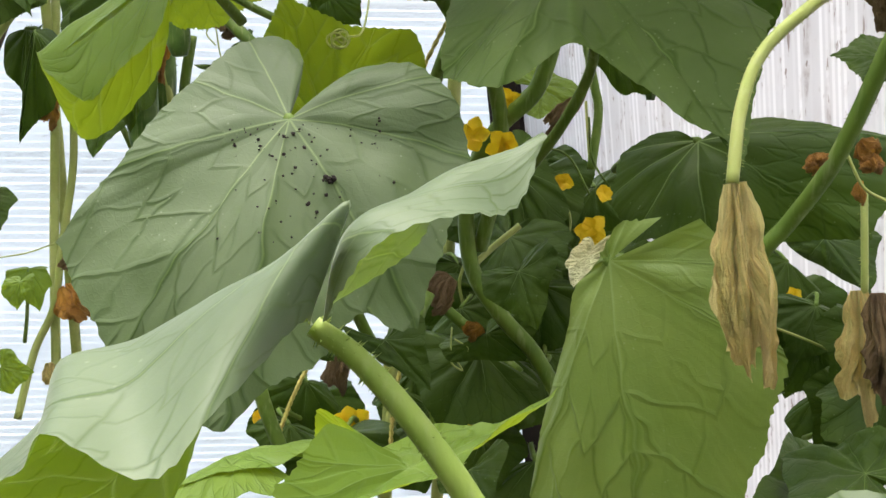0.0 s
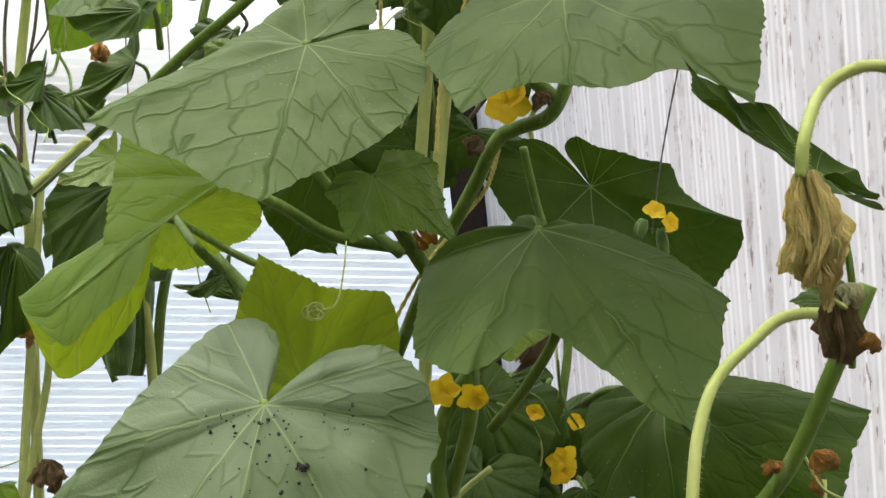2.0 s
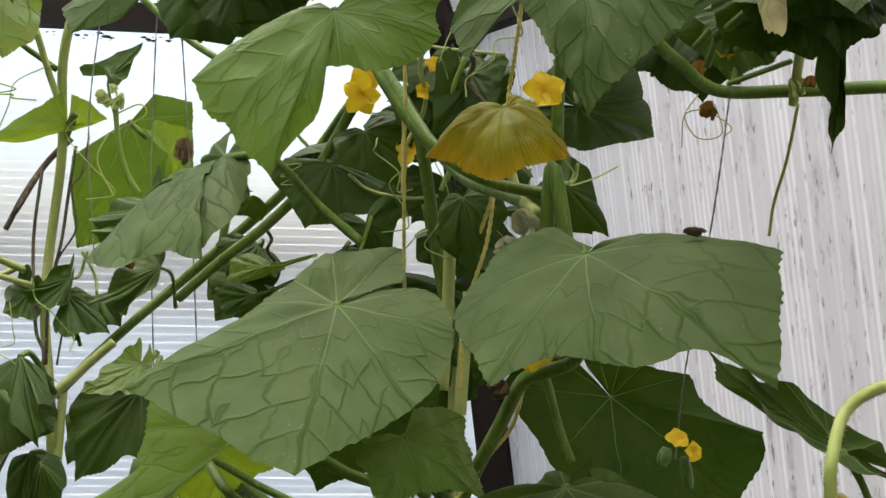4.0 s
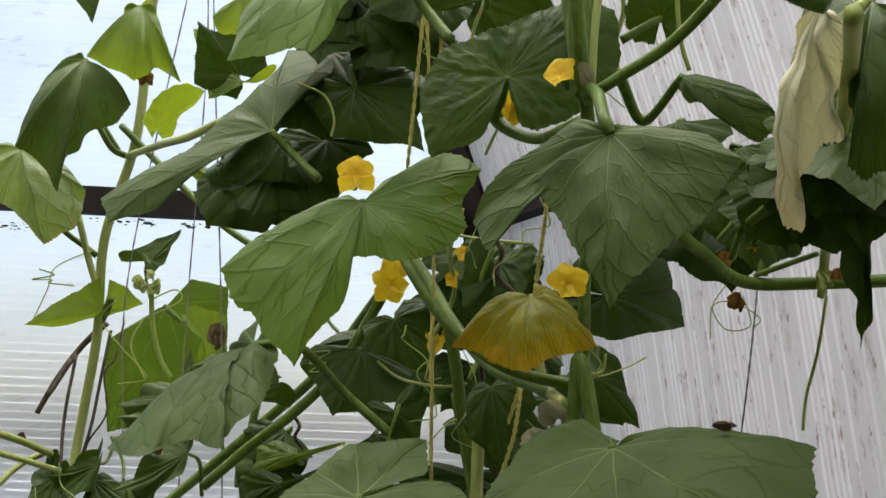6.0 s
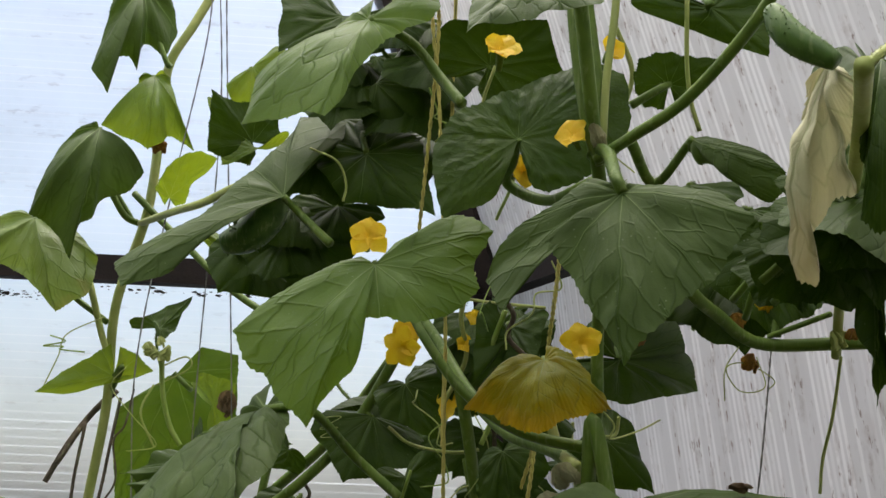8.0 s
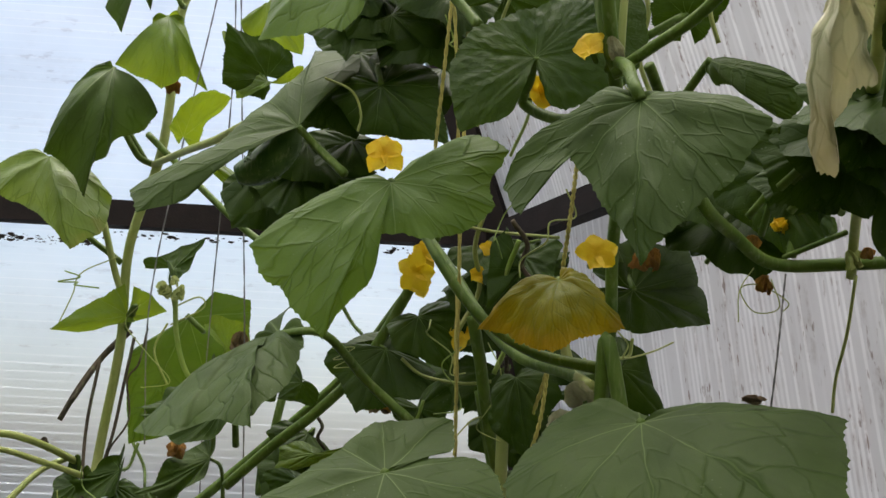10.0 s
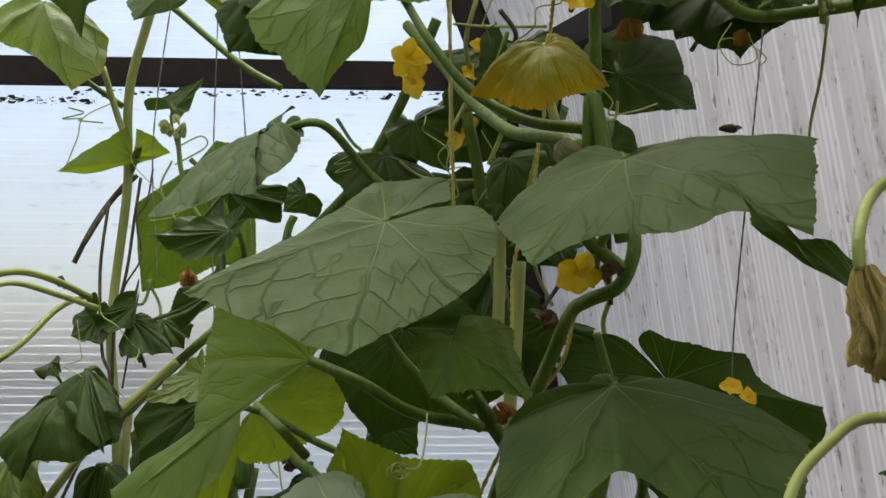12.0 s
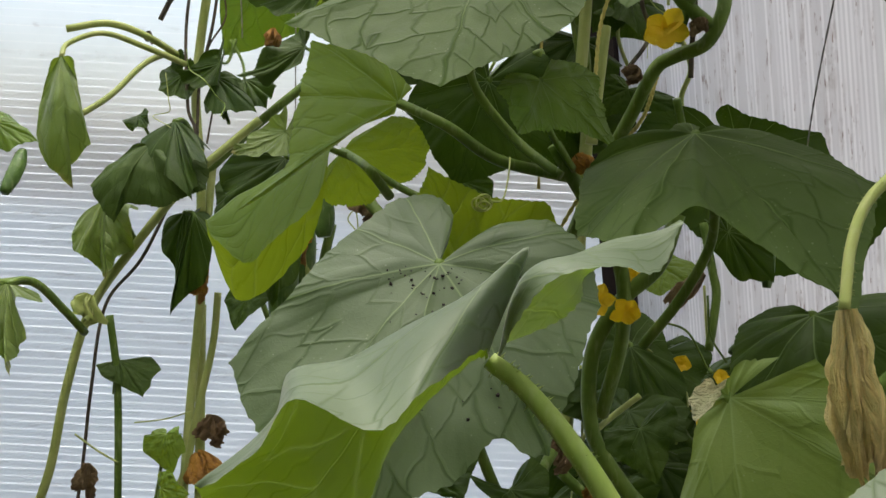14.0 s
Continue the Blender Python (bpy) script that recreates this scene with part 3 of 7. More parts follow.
def hanging(plant, top, bottom, radius, mat, seed=1, name="withered_leaf", label="", folds=6, rows=22, rough=0.5, flat=0.5):
    """A dead leaf or flower that hangs shut in folds from its stalk, ragged below."""
    rng = random.Random(seed)
    top, bottom = Vector(top), Vector(bottom)
    axis = bottom - top
    n = axis.normalized()
    x = n.orthogonal().normalized() if abs(n.x) > 0.9 else (Vector((1, 0, 0)) - n * n.x).normalized()
    y = n.cross(x)
    off = Vector((seed * 2.1, seed * 0.7, seed * 1.9))
    bm = bmesh.new()
    uvl = bm.loops.layers.uv.new("UVMap")
    cols = 18
    for k in range(folds):
        mid = 2 * math.pi * (k + rng.uniform(-0.3, 0.3)) / folds
        span = rng.uniform(0.75, 1.25)
        long = 1.0 if k == 0 else rng.uniform(0.66, 0.90)
        size = rng.uniform(0.72, 1.08)
        roll = [rng.uniform(-0.55, 0.45), rng.uniform(-0.55, 0.45)]
        grid, far = [], {}
        for i in range(rows + 1):
            s = i / rows
            row = []
            for j in range(cols + 1):
                q = 2 * j / cols - 1
                ragged = 1 - 0.10 * q * q + 0.10 * noise.noise(Vector((q * 3.1, k * 1.9, seed))) + 0.04 * noise.noise(Vector((q * 11, k, seed)))
                t = s * long * ragged
                prof = (0.12 + 0.95 * math.sin(math.pi * min(1, 0.04 + 0.66 * t)) ** 0.85) * (1 - 0.45 * t * t)
                a = mid + q * span * (0.55 + 0.45 * min(1, 2 * t))
                edge = roll[0] if q < 0 else roll[1]
                crease = 0.42 * math.cos(6.0 * q + 5 * noise.noise(Vector((t * 1.7, k, seed)))) + rough * 0.9 * noise.noise(Vector((q * 1.6, t * 6, k * 3.1)) + off) + rough * 0.4 * noise.noise(Vector((q * 5, t * 19, k * 3.1)) + off)
                r = radius * prof * size * max(0.1, 0.85 + edge * abs(q) ** 2.5 + crease)
                bend = radius * 0.4 * noise.noise(Vector((t * 2.3, seed * 1.7, 0)))
                v = bm.verts.new(top + axis * t + x * (r * math.cos(a) + bend) + y * (r * flat * 1.3 * math.sin(a)))
                far[v] = (0.5 + 0.5 * q, t)
                row.append(v)
            grid.append(row)
        for r0, r1 in zip(grid, grid[1:]):
            for j in range(cols):
                f = bm.faces.new((r0[j], r0[j + 1], r1[j + 1], r1[j]))
                for lp in f.loops:
                    lp[uvl].uv = far[lp.vert]
    return settle(part(name, bm, mat, plant, label), plant)


def fruit(plant, points, radius, mat=FRUIT, spikes=90, seed=1, label="young warty green cucumber", taper=0.35):
    """A cucumber with warts and spines along its line of points."""
    line = spline(points, 8)
    bm = tube(bmesh.new(), line, lambda t: radius * (taper + (1 - taper) * math.sin(math.pi * min(1.0, 0.06 + 0.9 * t)) ** 0.55), 14)
    rng = random.Random(seed)
    wide = lambda t: radius * (taper + (1 - taper) * math.sin(math.pi * min(1.0, 0.06 + 0.9 * t)) ** 0.55)
    for _ in range(spikes):
        t = rng.uniform(0.05, 0.95)
        i = int(t * (len(line) - 1))
        way = (line[min(i + 1, len(line) - 1)] - line[max(0, i - 1)]).normalized()
        n = way.orthogonal().normalized()
        n.rotate(Matrix.Rotation(rng.uniform(0, 6.28), 3, way))
        p, u, v = line[i] + n * wide(t) * 0.96, way * radius * 0.07, way.cross(n) * radius * 0.07
        ring = [bm.verts.new(p + u), bm.verts.new(p + v), bm.verts.new(p - u), bm.verts.new(p - v)]
        tipv = bm.verts.new(p + n * radius * 0.2)
        for k in range(4):
            bm.faces.new((ring[k], ring[(k + 1) % 4], tipv))
    return settle(part("cucumber", bm, mat, plant, label), plant)


def tendril(plant, points, radius=0.0006, mat=STEM_PALE, coil=None, turns=3.0, wide=0.008):
    """A thin tendril through the points; with coil, it ends in a loose spiral round that place."""
    line = spline(points, 8)
    if coil:
        c = Vector(coil)
        start = line[-1] - c
        a0 = math.atan2(start.z, start.x)
        for i in range(1, int(turns * 18)):
            a = a0 + 2 * math.pi * i / 18
            r = wide * (0.75 + 0.25 * math.sin(a * 0.43 + 1))
            line.append(c + Vector((r * math.cos(a) + 0.0016 * math.sin(a * 0.37), 0.004 * i / 18 / turns, r * 0.85 * math.sin(a) + 0.0012 * math.cos(a * 0.29))))
    return settle(part("tendril", tube(bmesh.new(), line, radius, 5), mat, plant), plant)


def twine(points, radius=0.0009, mat=TWINE, label="thin grey twine hanging straight", tied=False):
    """Two strands laid round each other along the points."""
    if tied:
        first = Vector(points[0])
        points = [(first.x, first.y, 2.3), *points]
    line = spline(points, 24)
    bm = bmesh.new()
    for s in (0, math.pi):
        strand = []
        for i, p in enumerate(line):
            a = i * 1.1 + s
            strand.append(p + Vector((math.cos(a), math.sin(a), 0)) * radius * 0.55)
        tube(bm, strand, radius * 0.7, 5)
    ob = part("twine", bm, mat, None)
    return tagged(ob, label, "twine", "plant twines")


def crumbs(blade, count, spread, seed, mat, label):
    """Specks of soil scattered on a blade round its stalk."""
    rng = random.Random(seed)
    me = blade.data
    uvs = me.uv_layers[0].data
    near = []
    for f in me.polygons:
        u, v = np.mean([uvs[i].uv for i in f.loop_indices], axis=0)
        if 0.02 < u < spread and abs(v + 0.06) < 0.28 * spread + 0.10:
            near.append((f, u, v))
    verts, faces = [], []

    def lump(p, n, r):
        k = len(verts)
        t = n.orthogonal().normalized()
        b = n.cross(t)
        for i in range(6):
            a = math.pi * i / 3 + rng.uniform(-0.3, 0.3)
            verts.append(p + (t * math.cos(a) + b * math.sin(a)) * r * rng.uniform(0.7, 1.2))
        verts.append(p + n * r * rng.uniform(0.5, 1.1))
        faces.extend([(k + i, k + (i + 1) % 6, k + 6) for i in range(6)])
        faces.append(tuple(k + i for i in range(5, -1, -1)))

    for _ in range(count):
        f, u, v = rng.choice(near)
        if rng.random() > 1.15 - u / spread:
            continue
        n = f.normal if f.normal.z > 0 else -f.normal
        lump(f.center + n * 0.0004 + Vector((rng.uniform(-1, 1), rng.uniform(-1, 1), 0)) * 0.002, n, rng.choice((0.0003, 0.0005, 0.0006, 0.0010)))
    clump = min(near, key=lambda q: (q[1] - 0.20) ** 2 + (q[2] + 0.17) ** 2)
    for _ in range(26):
        n = clump[0].normal if clump[0].normal.z > 0 else -clump[0].normal
        lump(clump[0].center + n * rng.uniform(0.0003, 0.0015) + Vector((rng.uniform(-1, 1), rng.uniform(-1, 1), rng.uniform(-0.5, 0.5))) * 0.0028, n, rng.uniform(0.0006, 0.0014))
    m = bpy.data.meshes.new("soil_crumbs")
    m.from_pydata(verts, [], faces)
    m.materials.append(mat)
    return tagged(new("soil_crumbs", m), label, "soil", kind="stuff")


def thicket(plant, low, high, count, seed, mat=GREEN, size=0.045):
    """Leaves at random in a part of the plan, hanging from short stalks."""
    rng = random.Random(seed)
    for i in range(count):
        base = Vector([rng.uniform(a, b) for a, b in zip(low, high)])
        turn = rng.uniform(-1.3, 1.3)
        down = Vector((0.75 * math.sin(turn), -rng.uniform(0.1, 0.7), -0.75)).normalized()
        side = down.cross(Vector((rng.uniform(-0.3, 0.3), -1, 0.5))).normalized()
        s = size * rng.uniform(0.7, 1.35)
        tip = base + down * s
        mid = base + down * s * 0.36 + Vector((0, 0, -0.12 * s))
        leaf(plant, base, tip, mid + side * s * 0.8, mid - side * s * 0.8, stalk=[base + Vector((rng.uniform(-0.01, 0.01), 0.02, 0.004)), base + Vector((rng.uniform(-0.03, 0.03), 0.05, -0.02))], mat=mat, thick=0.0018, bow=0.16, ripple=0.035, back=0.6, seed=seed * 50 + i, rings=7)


# ---- the greenhouse ----
CORNER = Vector((0.322, 1.87, 0))
LEFTWARD = Vector((-1.0, -0.08, 0)).normalized()
RIGHTWARD = Vector((0.4226, -0.9063, 0))
INTO = Vector((0.08, -1.0, 0)).normalized()
SLOPE = Vector((-0.1405, 0, 1))


SPRING = 1.70
ARCH = Vector((-0.216, 0, 0))


def slab(name, a, b, z0, z1, thick, mat, label, kind="structure", category="", lean=Vector((0, 0, 0))):
    """An upright slab from a to b in the plan."""
    a, b = Vector((a[0], a[1], 0)), Vector((b[0], b[1], 0))
    way = (b - a).normalized()
    n = Vector((-way.y, way.x, 0)) * thick
    bm = bmesh.new()
    lo = [bm.verts.new(p + Vector((0, 0, z0))) for p in (a, b, b + n, a + n)]
    hi = [bm.verts.new(p + lean + Vector((0, 0, z1))) for p in (a, b, b + n, a + n)]
    bm.faces.new(lo[::-1]), bm.faces.new(hi)
    for i in range(4):
        bm.faces.new((lo[i], lo[(i + 1) % 4], hi[(i + 1) % 4], hi[i]))
    ob = part(name, bm, mat, None)
    for p in ob.data.polygons:
        p.use_smooth = False
    return tagged(ob, label, category or name.split("_")[0], kind=kind)


ground = part("ground", bmesh.new(), SOIL, None)
bmg = bmesh.new()
bmesh.ops.create_grid(bmg, x_segments=8, y_segments=8, size=40)
bmg.to_mesh(ground.data)
bmg.free()
tagged(ground, "dark bare soil of the greenhouse bed", "ground", kind="structure")

END = CORNER + Vector((0.08, 0.03, 0))
wall_left = slab("wall_left", END, END + LEFTWARD * 2.9, 0, 2.3, -0.004, SHEET_LEFT, "milky twin-wall polycarbonate end wall with level ribs")
# unseen ground added outside to tint the lower end wall bluish
bmy = bmesh.new()
bmy.faces.new([bmy.verts.new(Vector((x, 1.87 + 0.08 * x + y, 0.004))) for x, y in ((-30, 0.10), (30, 0.10), (30, 30), (-30, 30))])
outside_ground = tagged(part("outside_ground", bmy, BLUISH_GROUND, None), "unseen bluish grey ground added to tint the end wall", "ground", kind="structure")
TILT = SLOPE * SPRING - Vector((0, 0, SPRING))
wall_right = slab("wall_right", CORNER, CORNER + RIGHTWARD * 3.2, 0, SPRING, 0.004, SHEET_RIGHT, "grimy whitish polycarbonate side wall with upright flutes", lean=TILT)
post = slab("corner_post", CORNER + LEFTWARD * 0.045, CORNER + INTO * 0.035 + LEFTWARD * 0.002, 0, SPRING, 0.03, STEEL, "dark brown painted steel corner post", lean=TILT, category="post")


def level_bar(name, a, b, z, high, deep, mat, label):
    ob = slab(name, a, b, z, z + high, deep, mat, label, category="beam")
    return ob


TOP = CORNER + TILT
beam_left = level_bar("beam_left", TOP + INTO * 0.008 + LEFTWARD * 0.046, TOP + INTO * 0.008 + LEFTWARD * 2.5, 1.688, 0.042, 0.03, STEEL, "dark brown painted steel beam along the end wall")
beam_right = level_bar("beam_right", TOP + LEFTWARD * 0.012 + RIGHTWARD * 0.045, TOP + LEFTWARD * 0.012 + RIGHTWARD * 0.40, 1.688, 0.042, -0.03, STEEL, "dark brown painted steel beam along the side wall")


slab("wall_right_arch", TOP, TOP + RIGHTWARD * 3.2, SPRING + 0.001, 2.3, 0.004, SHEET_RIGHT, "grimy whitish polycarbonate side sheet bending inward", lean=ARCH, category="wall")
slab("corner_arch", TOP + LEFTWARD * 0.045, TOP + INTO * 0.035 + LEFTWARD * 0.002, SPRING + 0.001, 2.3, 0.03, STEEL, "dark brown painted steel arch over the corner post", lean=ARCH, category="post")
FAR_LEFT, FAR_RIGHT = CORNER + LEFTWARD * 2.6, CORNER + RIGHTWARD * 3.2
# unseen walls added to close the place, kept dark to cut the fill light
wall_back = slab("wall_back", FAR_RIGHT, FAR_RIGHT + LEFTWARD * 2.6, 0, 2.3, 0.004, UNSEEN_DARK, "unseen dark greenish wall added to hold back fill light")
slab("wall_side", FAR_LEFT, FAR_LEFT + RIGHTWARD * 3.2, 0, 2.3, -0.004, UNSEEN_DARK, "unseen dark greenish side wall added to hold back fill light")
bmr = bmesh.new()
bmr.faces.new([bmr.verts.new(p + Vector((0, 0, 2.302))) for p in (CORNER, FAR_LEFT, FAR_LEFT + RIGHTWARD * 3.2, FAR_RIGHT)])
ceiling = tagged(part("ceiling", bmr, ROOF, None), "milky polycarbonate roof sheet", "ceiling", kind="structure")
ceiling.visible_shadow = False


def grime_line(name, near, far_, height, count, seed):
    """Bits of dirt stuck to the end wall in a ragged line."""
    rng = random.Random(seed)
    verts, faces = [], []
    for _ in range(count):
        c = END + LEFTWARD * rng.uniform(near, far_) + Vector((0, 0, height + rng.gauss(0, 0.0018) + 0.004 * math.sin(seed + 20 * rng.random())))
        r = rng.choice((0.0007, 0.0011, 0.0018, 0.0032))
        k = len(verts)
        for i in range(7):
            a = 2 * math.pi * i / 7
            q = r * rng.uniform(0.6, 1.3)
            verts.append(c + LEFTWARD * (1.7 * q * math.cos(a)) + Vector((0, 0, 0.7 * q * math.sin(a))) + INTO * 0.0016)
        verts.append(c + INTO * (0.0016 + 0.6 * r))
        faces.extend([(k + i, k + (i + 1) % 7, k + 7) for i in range(7)])
    m = bpy.data.meshes.new(name)
    m.from_pydata(verts, [], faces)
    m.materials.append(GRIME)
    ob = new(name, m)
    ob.parent = wall_left
    return tagged(ob, "dark dirt stuck to the wall sheet", kind="stuff")


# ---- the plants ----
middle_plant = thing("cucumber_plant", (0.07, 0.72, 0.0), "tall green cucumber plant with broad leaves trained up twine", "plant", "cucumber plants")
side_plant = thing("cucumber_plant", (0.30, 0.80, 0.0), "cucumber plant with withered lower leaves by the side wall", "plant", "cucumber plants")
end_wall_plant = thing("cucumber_plant", (-0.36, 1.33, 0.0), "thin pale-stemmed cucumber plant with wilting leaves by the end wall", "plant", "cucumber plants")
far_plant = thing("cucumber_plant", (-0.02, 1.00, 0.0), "dense dark green cucumber plant in the corner", "plant", "cucumber plants")

# the large leaves of the middle plant
speckled = lobed_leaf(middle_plant, (-0.045, 0.512, 1.128), [(-0.038, 0.516, 1.130), (-0.035, 0.521, 1.135), (-0.026, 0.528, 1.142), (-0.014, 0.535, 1.149), (0.002, 0.538, 1.152), (0.014, 0.535, 1.150), (0.025, 0.530, 1.143), (0.032, 0.525, 1.133), (0.036, 0.519, 1.113, 1), (0.028, 0.495, 1.087), (0.020, 0.481, 1.065), (0.014, 0.472, 1.044, 1), (0.002, 0.470, 1.045), (-0.010, 0.470, 1.051), (-0.029, 0.456, 1.034), (-0.047, 0.447, 1.025), (-0.065, 0.434, 1.011, 2), (-0.089, 0.440, 1.019), (-0.113, 0.452, 1.034, 1), (-0.134, 0.476, 1.061), (-0.145, 0.490, 1.075, 1), (-0.133, 0.496, 1.091), (-0.117, 0.506, 1.111), (-0.103, 0.518, 1.129), (-0.093, 0.526, 1.139), (-0.078, 0.537, 1.153), (-0.069, 0.543, 1.159), (-0.057, 0.550, 1.162), (-0.047, 0.545, 1.159), (-0.041, 0.536, 1.151), (-0.042, 0.524, 1.138)], stalk=[(-0.047, 0.557, 1.111), (-0.030, 0.637, 1.023), (0.000, 0.661, 0.960), (0.024, 0.690, 0.995)], bow=0.06, seed=11, mat=GREYED, pucker=0.007, label='broad green leaf with dark soil specks')
lobed_leaf(middle_plant, (0.091, 0.609, 1.204), [(0.105, 0.613, 1.209), (0.132, 0.595, 1.205), (0.158, 0.575, 1.194), (0.180, 0.550, 1.178, 1), (0.166, 0.516, 1.150), (0.153, 0.485, 1.115, 2), (0.148, 0.494, 1.126), (0.130, 0.502, 1.134), (0.117, 0.516, 1.144), (0.104, 0.523, 1.152), (0.094, 0.527, 1.159), (0.082, 0.526, 1.164), (0.072, 0.529, 1.158), (0.059, 0.520, 1.148), (0.048, 0.513, 1.144, 1), (0.036, 0.528, 1.143), (0.024, 0.548, 1.145, 1), (0.025, 0.573, 1.163), (0.030, 0.623, 1.180, 1), (0.044, 0.618, 1.195), (0.062, 0.615, 1.202), (0.075, 0.615, 1.204), (0.085, 0.625, 1.210), (0.095, 0.619, 1.209)], stalk=[(0.104, 0.632, 1.185), (0.115, 0.669, 1.144), (0.102, 0.688, 1.104), (0.080, 0.707, 1.066)], bow=0.05, seed=12, mat=BROAD)
lobed_leaf(middle_plant, (-0.038, 0.638, 1.300), [(-0.027, 0.643, 1.306), (-0.011, 0.646, 1.309), (0.008, 0.645, 1.311), (0.022, 0.626, 1.303), (0.028, 0.603, 1.288, 1), (0.024, 0.589, 1.273), (0.015, 0.575, 1.259), (-0.002, 0.566, 1.246), (-0.018, 0.558, 1.236), (-0.035, 0.554, 1.229), (-0.052, 0.548, 1.219, 1), (-0.074, 0.557, 1.226), (-0.098, 0.571, 1.236), (-0.124, 0.585, 1.246), (-0.148, 0.596, 1.256, 2), (-0.128, 0.618, 1.271), (-0.104, 0.632, 1.284), (-0.076, 0.653, 1.305), (-0.052, 0.675, 1.326), (-0.026, 0.681, 1.333), (-0.002, 0.687, 1.335, 1), (-0.000, 0.667, 1.324), (-0.002, 0.651, 1.314), (-0.019, 0.647, 1.309), (-0.033, 0.641, 1.303)], stalk=[(-0.035, 0.705, 1.287), (-0.046, 0.733, 1.243), (-0.015, 0.739, 1.202), (0.019, 0.716, 1.176)], bow=0.03, seed=13, mat=BROAD)
lobed_leaf(middle_plant, (0.100, 0.614, 1.332), [(0.116, 0.620, 1.340), (0.131, 0.620, 1.344), (0.162, 0.604, 1.344), (0.197, 0.577, 1.337, 1), (0.180, 0.524, 1.303), (0.166, 0.485, 1.272, 2), (0.150, 0.505, 1.284), (0.134, 0.515, 1.287), (0.120, 0.518, 1.281), (0.106, 0.522, 1.277), (0.090, 0.538, 1.279), (0.077, 0.550, 1.280), (0.061, 0.552, 1.274), (0.043, 0.549, 1.265, 1), (0.034, 0.578, 1.280), (0.026, 0.609, 1.296, 1), (0.040, 0.637, 1.315), (0.059, 0.672, 1.336), (0.074, 0.665, 1.344), (0.089, 0.653, 1.347), (0.099, 0.630, 1.339), (0.105, 0.619, 1.336)], stalk=[(0.112, 0.677, 1.326), (0.096, 0.698, 1.294), (0.088, 0.699, 1.266)], bow=0.06, seed=14, mat=BROAD)
lobed_leaf(middle_plant, (0.062, 0.703, 1.425), [(0.046, 0.710, 1.429), (0.030, 0.711, 1.418), (0.012, 0.710, 1.392, 1), (0.027, 0.701, 1.390), (0.041, 0.691, 1.381), (0.057, 0.682, 1.377, 2), (0.073, 0.685, 1.386), (0.085, 0.686, 1.389), (0.102, 0.688, 1.394, 1), (0.093, 0.693, 1.410), (0.079, 0.701, 1.428), (0.064, 0.708, 1.435)], stalk=[(0.064, 0.737, 1.415), (0.074, 0.738, 1.374), (0.083, 0.698, 1.358)], bow=0.22, seed=15, mat=YELLOWED, stalk_mat=STEM_PALE, label='yellowed drooping leaf with brown edges', pucker=0.008, up=(0, -1, 0.5))
lobed_leaf(middle_plant, (-0.045, 0.664, 1.474), [(-0.034, 0.670, 1.489), (-0.017, 0.673, 1.499), (0.004, 0.679, 1.512), (0.027, 0.674, 1.501, 1), (0.022, 0.670, 1.489), (0.015, 0.665, 1.477), (0.019, 0.658, 1.461, 1), (0.007, 0.653, 1.447), (-0.004, 0.650, 1.440), (-0.025, 0.648, 1.436), (-0.038, 0.649, 1.439), (-0.052, 0.649, 1.437), (-0.049, 0.642, 1.421), (-0.053, 0.637, 1.407), (-0.064, 0.631, 1.392), (-0.070, 0.628, 1.385), (-0.076, 0.622, 1.371, 2), (-0.084, 0.626, 1.379), (-0.094, 0.629, 1.388), (-0.103, 0.634, 1.401, 1), (-0.113, 0.637, 1.407), (-0.125, 0.645, 1.428, 1), (-0.107, 0.653, 1.448), (-0.088, 0.659, 1.462), (-0.068, 0.663, 1.474), (-0.054, 0.666, 1.480)], stalk=[(-0.034, 0.769, 1.480), (-0.016, 0.756, 1.446), (0.012, 0.745, 1.408), (0.049, 0.731, 1.382), (0.092, 0.713, 1.371)], bow=0.08, seed=16, mat=MID, pucker=0.007, up=(0, -1, 0.5))
lobed_leaf(middle_plant, (0.083, 0.516, 1.480), [(0.085, 0.517, 1.485), (0.102, 0.504, 1.481), (0.122, 0.486, 1.472), (0.134, 0.472, 1.458, 1), (0.125, 0.471, 1.443), (0.115, 0.471, 1.429), (0.096, 0.474, 1.412), (0.084, 0.476, 1.400), (0.077, 0.476, 1.390, 2), (0.074, 0.482, 1.400), (0.064, 0.494, 1.419), (0.052, 0.508, 1.443), (0.043, 0.516, 1.453), (0.034, 0.518, 1.439), (0.026, 0.512, 1.419, 1), (0.018, 0.532, 1.438, 1), (0.028, 0.529, 1.460), (0.050, 0.525, 1.476), (0.067, 0.525, 1.489), (0.077, 0.521, 1.487)], stalk=[(0.080, 0.520, 1.489), (0.082, 0.556, 1.512), (0.080, 0.575, 1.522)], bow=0.07, seed=17, mat=BROAD, up=(0, -1, 0.5))
